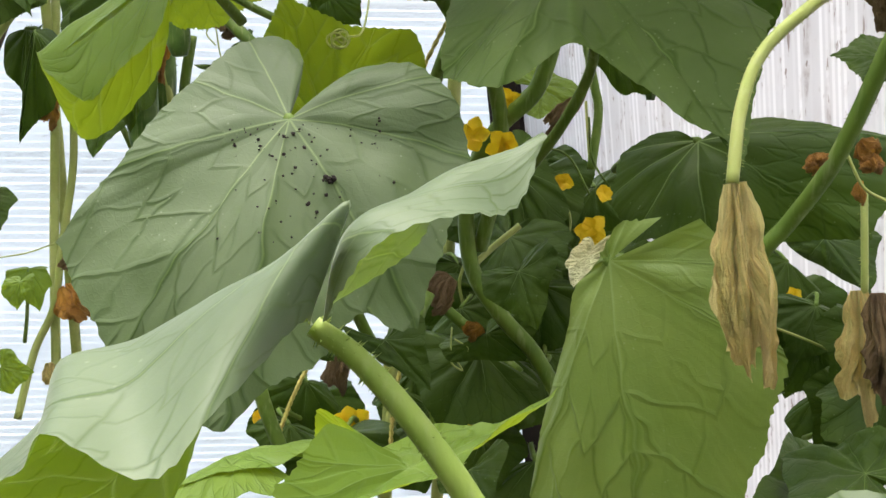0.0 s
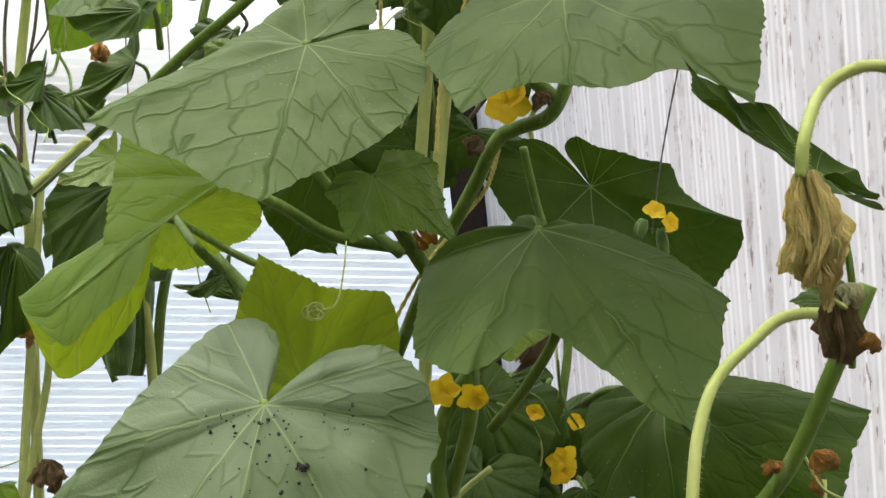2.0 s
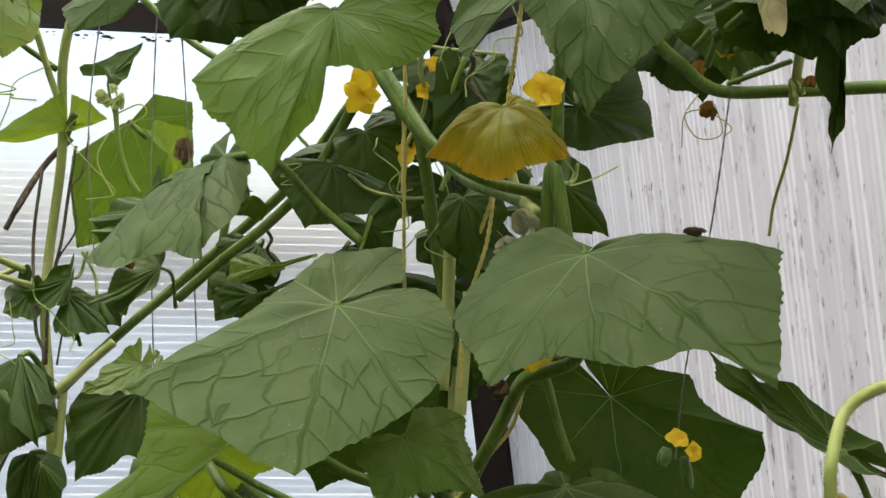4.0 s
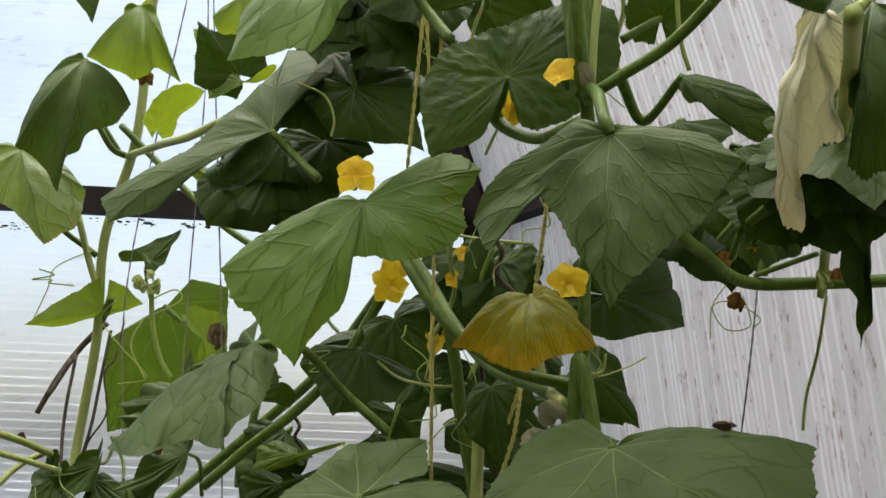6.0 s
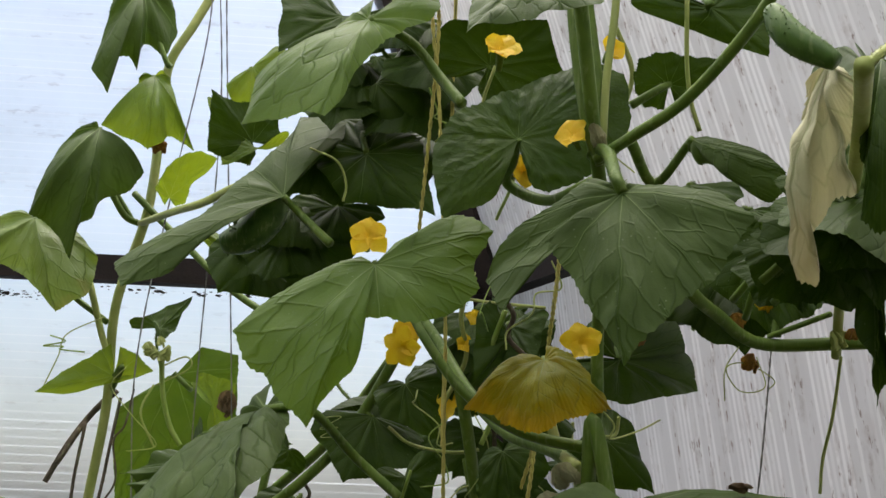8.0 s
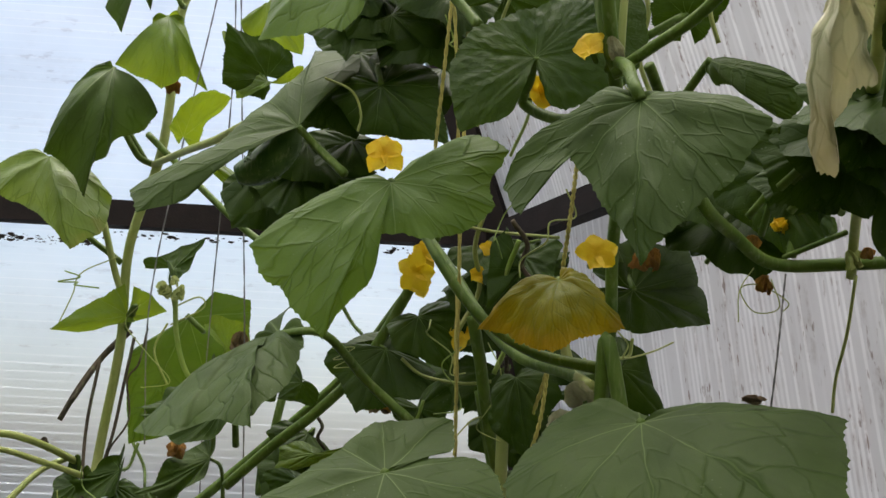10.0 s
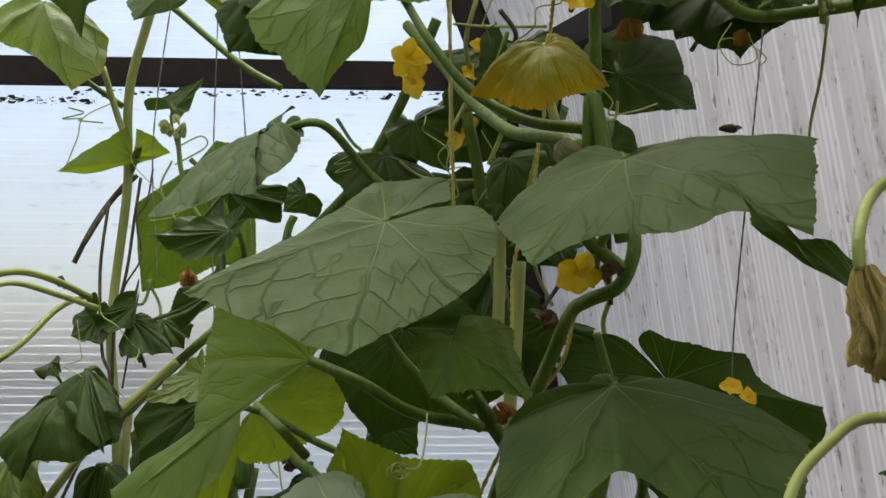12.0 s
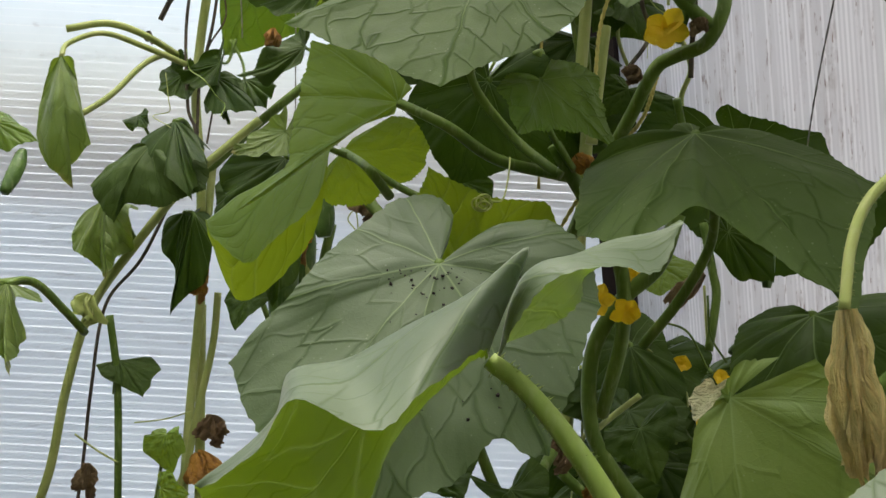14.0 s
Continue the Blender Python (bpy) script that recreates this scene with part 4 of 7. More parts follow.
lobed_leaf(middle_plant, (0.039, 0.640, 1.549), [(0.037, 0.637, 1.541), (0.031, 0.629, 1.524), (0.023, 0.618, 1.504), (-0.004, 0.600, 1.487, 1), (-0.011, 0.605, 1.515), (-0.008, 0.616, 1.542), (0.003, 0.626, 1.561, 1), (0.020, 0.638, 1.573), (0.037, 0.650, 1.585), (0.075, 0.673, 1.610), (0.098, 0.686, 1.619, 1), (0.111, 0.688, 1.609), (0.114, 0.681, 1.581, 1), (0.105, 0.669, 1.554), (0.087, 0.656, 1.534), (0.058, 0.638, 1.515, 2), (0.048, 0.634, 1.518), (0.043, 0.636, 1.530), (0.040, 0.638, 1.541)], stalk=[(0.037, 0.652, 1.539), (0.035, 0.674, 1.531), (0.059, 0.657, 1.516), (0.081, 0.617, 1.516)], bow=0.05, seed=18, up=(0, -1, 0.5))
lobed_leaf(middle_plant, (0.001, 0.608, 1.230), [(0.007, 0.622, 1.244), (0.023, 0.637, 1.243), (0.036, 0.646, 1.237, 1), (0.040, 0.638, 1.219), (0.045, 0.633, 1.204), (0.050, 0.629, 1.190, 2), (0.038, 0.622, 1.198), (0.017, 0.605, 1.201), (0.002, 0.590, 1.200), (-0.010, 0.575, 1.197, 1), (-0.016, 0.578, 1.210), (-0.023, 0.579, 1.222, 1), (-0.017, 0.591, 1.231), (-0.006, 0.602, 1.233)], stalk=[(0.010, 0.709, 1.206), (0.029, 0.725, 1.180)], bow=0.05, seed=19, mat=MID, thick=0.002, up=(0, -1, 0.5))
lobed_leaf(middle_plant, (-0.093, 0.720, 1.220), [(-0.085, 0.728, 1.230), (-0.105, 0.732, 1.251, 1), (-0.154, 0.720, 1.260, 1), (-0.157, 0.702, 1.225), (-0.159, 0.683, 1.191), (-0.159, 0.673, 1.173), (-0.183, 0.645, 1.143, 2), (-0.171, 0.656, 1.152), (-0.152, 0.674, 1.169), (-0.131, 0.692, 1.188), (-0.115, 0.705, 1.203), (-0.095, 0.716, 1.212)], stalk=[(-0.058, 0.714, 1.205), (-0.024, 0.729, 1.185), (0.026, 0.746, 1.176)], bow=0.06, seed=20, mat=YOUNG, thick=0.0038, up=(0, -1, 0.5))
folded_leaf(middle_plant, (-0.154, 0.810, 1.188), [([(-0.154, 0.810, 1.188), (-0.159, 0.784, 1.148), (-0.188, 0.777, 1.118), (-0.205, 0.775, 1.100), (-0.235, 0.789, 1.116), (-0.243, 0.794, 1.127)], [(-0.156, 0.815, 1.190), (-0.187, 0.813, 1.173), (-0.221, 0.811, 1.150), (-0.233, 0.805, 1.139), (-0.244, 0.800, 1.130), (-0.245, 0.796, 1.131)], [(-0.154, 0.810, 1.188), (-0.162, 0.823, 1.136), (-0.179, 0.827, 1.100), (-0.221, 0.824, 1.066), (-0.244, 0.814, 1.110), (-0.244, 0.798, 1.125)])], [(-0.133, 0.821, 1.180), (-0.097, 0.822, 1.160), (-0.043, 0.804, 1.141)], YOUNG, STEM, .0026, 'young green leaf folded over its midrib', seed=21, size=.12)
leaf(middle_plant, (-0.038, 0.700, 1.091), (-0.067, 0.690, 1.178), (-0.087, 0.686, 1.122), (0.013, 0.664, 1.156), stalk=[(-0.019, 0.717, 1.073), (0.017, 0.717, 1.089)], bow=0.05, ripple=0.03, seed=22, mat=YOUNG, lobes=1.0, thick=0.0025)
lobed_leaf(middle_plant, (-0.136, 0.854, 1.403), [(-0.132, 0.914, 1.434), (-0.155, 0.902, 1.418, 1), (-0.156, 0.842, 1.387), (-0.171, 0.798, 1.360), (-0.196, 0.774, 1.336), (-0.216, 0.766, 1.323, 2), (-0.182, 0.722, 1.318), (-0.169, 0.729, 1.327), (-0.150, 0.715, 1.328), (-0.122, 0.681, 1.324, 1), (-0.126, 0.707, 1.335), (-0.118, 0.725, 1.346), (-0.108, 0.747, 1.360), (-0.111, 0.811, 1.389, 1), (-0.123, 0.876, 1.418)], stalk=[(-0.098, 0.824, 1.400), (-0.067, 0.863, 1.370), (-0.032, 0.863, 1.341)], bow=0.10, ripple=0.03, seed=23, mat=BROAD, pucker=0.012, up=(0, -1, 0.5))
lobed_leaf(middle_plant, (-0.058, 0.681, 1.643), [(-0.053, 0.701, 1.671), (-0.086, 0.677, 1.627), (-0.109, 0.667, 1.604), (-0.127, 0.665, 1.593, 1), (-0.126, 0.654, 1.575), (-0.129, 0.642, 1.554, 2), (-0.108, 0.637, 1.556), (-0.091, 0.633, 1.560), (-0.077, 0.626, 1.555, 1), (-0.068, 0.635, 1.569), (-0.063, 0.648, 1.589), (-0.052, 0.664, 1.614), (-0.039, 0.675, 1.630), (-0.019, 0.686, 1.645, 1), (-0.011, 0.693, 1.660), (-0.023, 0.705, 1.678)], stalk=[(-0.031, 0.709, 1.640), (-0.011, 0.715, 1.618), (0.005, 0.700, 1.593)], bow=0.10, seed=24, mat=MID, up=(0, -1, 0.5))
leaf(middle_plant, (0.035, 0.442, 1.556), (0.004, 0.410, 1.515), (0.008, 0.461, 1.562), (0.059, 0.426, 1.536), stalk=[(0.043, 0.486, 1.585), (0.059, 0.535, 1.598)], bow=0.1, ripple=0.02, seed=25, mat=BROAD)
lobed_leaf(middle_plant, (-0.143, 0.920, 1.589), [(-0.167, 0.922, 1.585), (-0.189, 0.918, 1.575), (-0.211, 0.897, 1.545), (-0.219, 0.868, 1.510), (-0.256, 0.859, 1.494, 2), (-0.270, 0.883, 1.519, 1), (-0.252, 0.899, 1.539), (-0.225, 0.913, 1.561), (-0.209, 0.923, 1.575), (-0.191, 0.943, 1.604), (-0.172, 0.963, 1.633), (-0.151, 0.984, 1.665), (-0.145, 1.004, 1.692, 1), (-0.123, 0.995, 1.687), (-0.099, 0.981, 1.678, 1), (-0.101, 0.963, 1.654), (-0.115, 0.951, 1.635), (-0.131, 0.936, 1.612), (-0.139, 0.926, 1.597)], stalk=[(-0.127, 0.928, 1.574), (-0.100, 0.914, 1.547)], bow=0.06, seed=26, mat=BROAD, up=(0, -0.5, 1))
leaf(middle_plant, (-0.076, 0.936, 1.635), (-0.015, 0.900, 1.573), (-0.095, 0.946, 1.594), (-0.028, 0.934, 1.646), stalk=[(-0.079, 0.951, 1.658), (-0.047, 0.939, 1.624)], bow=0.1, seed=27)
folded_leaf(middle_plant, (-0.011, 0.222, 1.127), [([(-0.082, 0.219, 1.090), (-0.063, 0.196, 1.106), (-0.050, 0.173, 1.124), (-0.032, 0.164, 1.122), (-0.024, 0.177, 1.126), (-0.013, 0.210, 1.131), (-0.011, 0.222, 1.127)], [(-0.084, 0.221, 1.090), (-0.064, 0.219, 1.109), (-0.059, 0.215, 1.120), (-0.045, 0.218, 1.125), (-0.023, 0.208, 1.140), (-0.003, 0.206, 1.156), (-0.013, 0.218, 1.133)], [(-0.083, 0.229, 1.084), (-0.070, 0.229, 1.078), (-0.053, 0.230, 1.074), (-0.041, 0.232, 1.085), (-0.034, 0.231, 1.104), (-0.016, 0.225, 1.125), (-0.011, 0.222, 1.127)]), ([(-0.008, 0.218, 1.130), (-0.005, 0.208, 1.138), (0.003, 0.205, 1.148), (0.018, 0.213, 1.152), (0.030, 0.228, 1.151), (0.037, 0.247, 1.162)], [(-0.009, 0.220, 1.129), (-0.006, 0.218, 1.144), (-0.001, 0.218, 1.151), (0.012, 0.228, 1.156), (0.025, 0.240, 1.160), (0.038, 0.248, 1.163)], [(-0.008, 0.222, 1.132), (0.004, 0.240, 1.134), (0.012, 0.250, 1.139), (0.013, 0.255, 1.146), (0.020, 0.255, 1.151), (0.037, 0.249, 1.164)])], [(-0.002, 0.220, 1.121), (0.009, 0.216, 1.110), (0.020, 0.212, 1.096), (0.031, 0.211, 1.077)], PALE, STEM_LIGHT, .0026, 'broad pale green leaf folded over, close to the path', seed=28)
lobed_leaf(middle_plant, (-0.151, 0.855, 1.188), [(-0.144, 0.856, 1.198), (-0.113, 0.857, 1.218, 1), (-0.091, 0.859, 1.214), (-0.081, 0.860, 1.194, 1), (-0.090, 0.860, 1.172), (-0.113, 0.859, 1.159), (-0.130, 0.857, 1.145, 2), (-0.156, 0.855, 1.144), (-0.169, 0.853, 1.151, 1), (-0.162, 0.854, 1.176)], stalk=[(-0.117, 0.753, 1.175), (-0.102, 0.773, 1.155)], bow=0.08, seed=29, mat=YOUNG, up=(0, -1, 0.2))
leaf(middle_plant, (-0.036, 0.802, 1.244), (-0.058, 0.797, 1.162), (-0.098, 0.807, 1.220), (0.022, 0.793, 1.188), stalk=[(-0.022, 0.824, 1.260), (0.003, 0.806, 1.267)], bow=0.06, ripple=0.03, seed=30)
leaf(middle_plant, (0.027, 0.844, 1.681), (0.070, 0.816, 1.710), (-0.006, 0.835, 1.716), (0.094, 0.830, 1.654), stalk=[(0.028, 0.866, 1.676), (0.047, 0.858, 1.620)], bow=0.05, ripple=0.03, seed=87)

# leaves of the side plant
lobed_leaf(side_plant, (0.093, 0.460, 1.079), [(0.126, 0.446, 1.101, 1), (0.137, 0.441, 1.090), (0.149, 0.434, 1.069), (0.161, 0.427, 1.048, 1), (0.157, 0.426, 1.024), (0.151, 0.426, 0.999), (0.143, 0.426, 0.976), (0.114, 0.431, 0.939, 2), (0.080, 0.446, 0.946), (0.064, 0.458, 0.972, 1), (0.069, 0.462, 1.007), (0.077, 0.464, 1.043), (0.080, 0.464, 1.065), (0.086, 0.462, 1.075), (0.094, 0.460, 1.092), (0.098, 0.458, 1.096), (0.112, 0.452, 1.100)], stalk=[(0.116, 0.537, 1.057), (0.136, 0.568, 1.021)], bow=0.05, seed=31, mat=AGED, pucker=0.008, label='ageing green leaf with a bleached patch', up=(0, -1, 0.5))
lobed_leaf(side_plant, (0.184, 0.683, 1.096), [(0.173, 0.698, 1.100), (0.160, 0.706, 1.096), (0.143, 0.710, 1.084, 1), (0.135, 0.688, 1.058), (0.143, 0.658, 1.039, 1), (0.166, 0.640, 1.044), (0.193, 0.616, 1.049), (0.225, 0.588, 1.059), (0.247, 0.566, 1.065, 2), (0.262, 0.579, 1.091), (0.274, 0.590, 1.113, 1), (0.255, 0.621, 1.114), (0.237, 0.644, 1.115), (0.217, 0.666, 1.113), (0.200, 0.679, 1.108)], stalk=[(0.173, 0.787, 1.075), (0.172, 0.882, 1.042)], bow=0.08, seed=32, up=(0, -1, 0.5))
leaf(side_plant, (0.204, 0.511, 1.241), (0.128, 0.484, 1.286), (0.158, 0.473, 1.259), (0.174, 0.512, 1.271), stalk=(), bow=0.08, ripple=0.02, seed=33)
lobed_leaf(side_plant, (0.150, 0.667, 1.562), [(0.156, 0.655, 1.560), (0.168, 0.634, 1.549), (0.179, 0.613, 1.536), (0.187, 0.599, 1.520, 2), (0.184, 0.604, 1.507), (0.178, 0.616, 1.508), (0.170, 0.630, 1.526, 1), (0.163, 0.643, 1.537), (0.153, 0.663, 1.544, 1), (0.148, 0.671, 1.556)], stalk=[(0.134, 0.712, 1.546), (0.115, 0.687, 1.565)], bow=0.12, seed=34, mat=BROAD, up=(0, -0.6, 1))
leaf(side_plant, (0.192, 0.684, 1.495), (0.196, 0.677, 1.441), (0.166, 0.727, 1.486), (0.214, 0.634, 1.447), stalk=[(0.197, 0.701, 1.511), (0.208, 0.693, 1.458)], bow=0.2, ripple=0.03, seed=35)
leaf(side_plant, (0.187, 0.562, 1.488), (0.177, 0.555, 1.432), (0.166, 0.587, 1.468), (0.200, 0.528, 1.459), stalk=(), bow=0.2, ripple=0.03, seed=36)
leaf(side_plant, (0.137, 0.556, 1.598), (0.163, 0.543, 1.565), (0.104, 0.593, 1.613), (0.161, 0.550, 1.623), stalk=[(0.135, 0.571, 1.619), (0.125, 0.568, 1.631)], bow=0.12, seed=37)
lobed_leaf(side_plant, (0.174, 0.861, 1.677), [(0.171, 0.869, 1.658), (0.155, 0.871, 1.661, 1), (0.146, 0.867, 1.679), (0.149, 0.860, 1.698, 1), (0.168, 0.853, 1.702), (0.190, 0.849, 1.697), (0.212, 0.844, 1.694, 2), (0.202, 0.853, 1.678), (0.190, 0.862, 1.661), (0.182, 0.867, 1.655)], stalk=[(0.164, 0.848, 1.668), (0.141, 0.851, 1.654)], bow=0.05, seed=38, up=(0, -1, 0.5))
leaf(side_plant, (0.136, 0.879, 1.453), (0.214, 0.934, 1.440), (0.143, 0.867, 1.417), (0.195, 0.949, 1.504), stalk=[(0.129, 0.895, 1.474), (0.117, 0.871, 1.487)], bow=0.12, seed=39)
lobed_leaf(side_plant, (0.199, 1.053, 1.206), [(0.196, 1.049, 1.213), (0.175, 1.038, 1.233), (0.171, 1.036, 1.245), (0.180, 1.034, 1.253, 1), (0.202, 1.038, 1.244), (0.239, 1.038, 1.235), (0.268, 1.032, 1.230, 1), (0.277, 1.026, 1.209), (0.299, 1.016, 1.192), (0.329, 1.005, 1.182, 1), (0.329, 1.004, 1.160), (0.309, 1.003, 1.122, 2), (0.280, 1.006, 1.110), (0.234, 1.010, 1.097), (0.193, 1.015, 1.106), (0.151, 1.020, 1.135), (0.118, 1.019, 1.181), (0.094, 1.024, 1.216, 1), (0.112, 1.030, 1.244), (0.138, 1.033, 1.249), (0.159, 1.035, 1.243), (0.169, 1.037, 1.234), (0.192, 1.049, 1.210)], stalk=(), bow=0.05, seed=40, label='green leaf with a torn gap beside its stalk', up=(0, -1, 0.5))
leaf(side_plant, (0.214, 0.496, 0.949), (0.158, 0.451, 0.971), (0.211, 0.552, 0.966), (0.201, 0.405, 0.995), stalk=(), bow=0.1, seed=41)
leaf(side_plant, (0.210, 0.454, 0.987), (0.192, 0.512, 0.970), (0.225, 0.477, 0.998), (0.164, 0.414, 0.985), stalk=(), bow=0.15, seed=42)
leaf(side_plant, (0.282, 0.720, 1.029), (0.292, 0.663, 1.008), (0.270, 0.748, 1.014), (0.315, 0.709, 1.032), stalk=(), bow=0.1, seed=43)
leaf(side_plant, (0.338, 0.798, 1.141), (0.302, 0.800, 1.142), (0.345, 0.853, 1.153), (0.306, 0.745, 1.128), stalk=(), bow=0.1, seed=44, mat=GREEN)
leaf(side_plant, (0.091, 0.901, 1.038), (0.115, 0.846, 0.966), (0.067, 0.893, 0.989), (0.136, 0.873, 1.009), stalk=[(0.098, 0.932, 1.042), (0.127, 0.924, 1.005)], bow=0.1, seed=45)
leaf(side_plant, (0.088, 0.852, 0.993), (0.074, 0.823, 0.956), (0.059, 0.870, 0.979), (0.128, 0.807, 0.983), stalk=(), bow=0.1, seed=46)
leaf(side_plant, (0.100, 0.820, 1.113), (0.131, 0.799, 1.114), (0.102, 0.795, 1.094), (0.100, 0.865, 1.125), stalk=(), bow=0.1, seed=47, mat=YOUNG)
leaf(side_plant, (0.182, 0.458, 1.524), (0.184, 0.515, 1.432), (0.152, 0.476, 1.448), (0.194, 0.468, 1.452), stalk=(), bow=0.12, ripple=0.05, seed=81, back=0.8)
lobed_leaf(side_plant, (0.158, 0.380, 1.494), [(0.153, 0.380, 1.489), (0.149, 0.380, 1.475), (0.147, 0.377, 1.457), (0.148, 0.374, 1.443), (0.144, 0.372, 1.429, 1), (0.150, 0.369, 1.424, 2), (0.156, 0.368, 1.428), (0.162, 0.367, 1.431, 1), (0.168, 0.371, 1.460), (0.167, 0.376, 1.487)], stalk=(), bow=0.15, ripple=0.04, seed=82, mat=GREEN, up=(-0.4, -1, 0.2))
leaf(side_plant, (0.200, 0.509, 1.448), (0.207, 0.528, 1.379), (0.195, 0.517, 1.414), (0.208, 0.517, 1.418), stalk=(), bow=0.1, ripple=0.05, seed=83, back=0.8)
lobed_leaf(side_plant, (0.141, 0.388, 1.495), [(0.134, 0.396, 1.490), (0.133, 0.399, 1.479), (0.133, 0.401, 1.468), (0.129, 0.405, 1.459), (0.129, 0.407, 1.448), (0.130, 0.405, 1.434), (0.131, 0.405, 1.423), (0.132, 0.405, 1.414, 1), (0.137, 0.399, 1.412, 2), (0.138, 0.398, 1.417), (0.135, 0.400, 1.426), (0.139, 0.396, 1.438), (0.143, 0.390, 1.443), (0.147, 0.385, 1.443, 1), (0.147, 0.386, 1.449), (0.143, 0.389, 1.457), (0.145, 0.386, 1.461), (0.148, 0.382, 1.474), (0.148, 0.380, 1.484), (0.145, 0.383, 1.491)], stalk=(), bow=0.10, ripple=0.05, seed=84, mat=BLEACHED, pucker=0.012, label='dry bleached leaf curled at its edge', up=(-0.4, -1, 0.2))
leaf(side_plant, (0.088, 0.476, 1.079), (0.079, 0.463, 1.066), (0.076, 0.471, 1.075), (0.096, 0.471, 1.080), stalk=(), bow=0.1, ripple=0.06, seed=85, mat=DRY_PALE, pucker=0.006, label='bleached dry patch of a leaf')

# leaves of the plant at the end wall
lobed_leaf(end_wall_plant, (-0.436, 1.320, 1.784), [(-0.401, 1.329, 1.757), (-0.380, 1.331, 1.732, 1), (-0.390, 1.323, 1.708), (-0.406, 1.316, 1.699), (-0.422, 1.307, 1.688), (-0.427, 1.300, 1.665), (-0.439, 1.292, 1.653), (-0.441, 1.280, 1.609, 2), (-0.465, 1.279, 1.644), (-0.492, 1.271, 1.657, 1), (-0.487, 1.283, 1.701), (-0.474, 1.299, 1.752), (-0.457, 1.311, 1.781), (-0.443, 1.318, 1.789)], stalk=[(-0.438, 1.365, 1.742), (-0.406, 1.388, 1.687)], bow=0.20, ripple=0.06, seed=51, mat=BROAD, pucker=0.008, up=(0, -1, 0.2))
lobed_leaf(end_wall_plant, (-0.506, 1.330, 1.670), [(-0.461, 1.334, 1.664), (-0.424, 1.327, 1.623, 1), (-0.426, 1.313, 1.577), (-0.457, 1.300, 1.548, 2), (-0.477, 1.304, 1.569), (-0.508, 1.308, 1.596), (-0.553, 1.306, 1.613, 1), (-0.564, 1.316, 1.651), (-0.542, 1.325, 1.670), (-0.524, 1.330, 1.678)], stalk=[(-0.485, 1.387, 1.602), (-0.427, 1.405, 1.556)], bow=0.12, ripple=0.05, seed=52, mat=AGED, pucker=0.014, label='crinkled yellowing leaf', up=(0, -1, 0.2))
lobed_leaf(end_wall_plant, (-0.411, 1.399, 1.489), [(-0.416, 1.392, 1.528, 1), (-0.434, 1.379, 1.511), (-0.460, 1.359, 1.488), (-0.485, 1.339, 1.460, 2), (-0.453, 1.366, 1.462), (-0.423, 1.390, 1.476, 1), (-0.403, 1.405, 1.483), (-0.391, 1.413, 1.488), (-0.370, 1.428, 1.500, 1), (-0.390, 1.412, 1.519), (-0.407, 1.399, 1.526)], stalk=[(-0.401, 1.395, 1.500), (-0.423, 1.424, 1.464)], bow=0.06, seed=53, mat=YOUNG, up=(0, -1, 0.5))
leaf(end_wall_plant, (-0.357, 1.385, 1.547), (-0.324, 1.410, 1.593), (-0.384, 1.403, 1.563), (-0.339, 1.386, 1.544), stalk=[(-0.360, 1.388, 1.533), (-0.351, 1.397, 1.492)], bow=0.05, seed=54, thick=0.0015, back=0.85)
lobed_leaf(end_wall_plant, (-0.406, 1.702, 1.531), [(-0.370, 1.698, 1.573, 1), (-0.316, 1.709, 1.564, 1), (-0.316, 1.727, 1.490), (-0.317, 1.744, 1.396), (-0.373, 1.738, 1.383), (-0.430, 1.731, 1.357), (-0.484, 1.721, 1.341, 2), (-0.490, 1.708, 1.413), (-0.489, 1.696, 1.476, 1), (-0.459, 1.698, 1.498), (-0.431, 1.700, 1.517), (-0.417, 1.700, 1.528)], stalk=[(-0.347, 1.543, 1.491), (-0.368, 1.527, 1.511)], bow=0.03, seed=55, mat=MID, up=(0, -1, 0.5))
leaf(end_wall_plant, (-0.309, 1.515, 1.466), (-0.279, 1.509, 1.497), (-0.330, 1.527, 1.513), (-0.286, 1.509, 1.392), stalk=(), bow=0.05, seed=56, mat=YOUNG, back=0.85)
lobed_leaf(end_wall_plant, (-0.430, 1.220, 1.190), [(-0.450, 1.216, 1.185), (-0.477, 1.199, 1.159), (-0.487, 1.188, 1.142, 1), (-0.471, 1.178, 1.120), (-0.451, 1.169, 1.102, 2), (-0.442, 1.182, 1.122), (-0.425, 1.185, 1.123), (-0.404, 1.186, 1.122), (-0.382, 1.193, 1.132), (-0.358, 1.200, 1.142, 1), (-0.361, 1.214, 1.169), (-0.380, 1.223, 1.190), (-0.407, 1.226, 1.198)], stalk=[(-0.449, 1.287, 1.193), (-0.406, 1.290, 1.156)], bow=0.16, ripple=0.06, seed=57, mat=BROAD, pucker=0.010, label='wilted grey-green leaf hanging limp', up=(0, -1, 0.2))
leaf(end_wall_plant, (-0.450, 1.398, 1.283), (-0.463, 1.342, 1.254), (-0.431, 1.362, 1.250), (-0.479, 1.397, 1.284), stalk=[(-0.416, 1.396, 1.277), (-0.381, 1.352, 1.229)], bow=0.15, seed=58, thick=0.0018, back=0.85)
leaf(end_wall_plant, (-0.401, 1.377, 1.282), (-0.337, 1.337, 1.240), (-0.386, 1.332, 1.232), (-0.369, 1.376, 1.279), stalk=[(-0.397, 1.390, 1.259), (-0.374, 1.348, 1.223)], bow=0.15, seed=59, thick=0.0018, back=0.85)
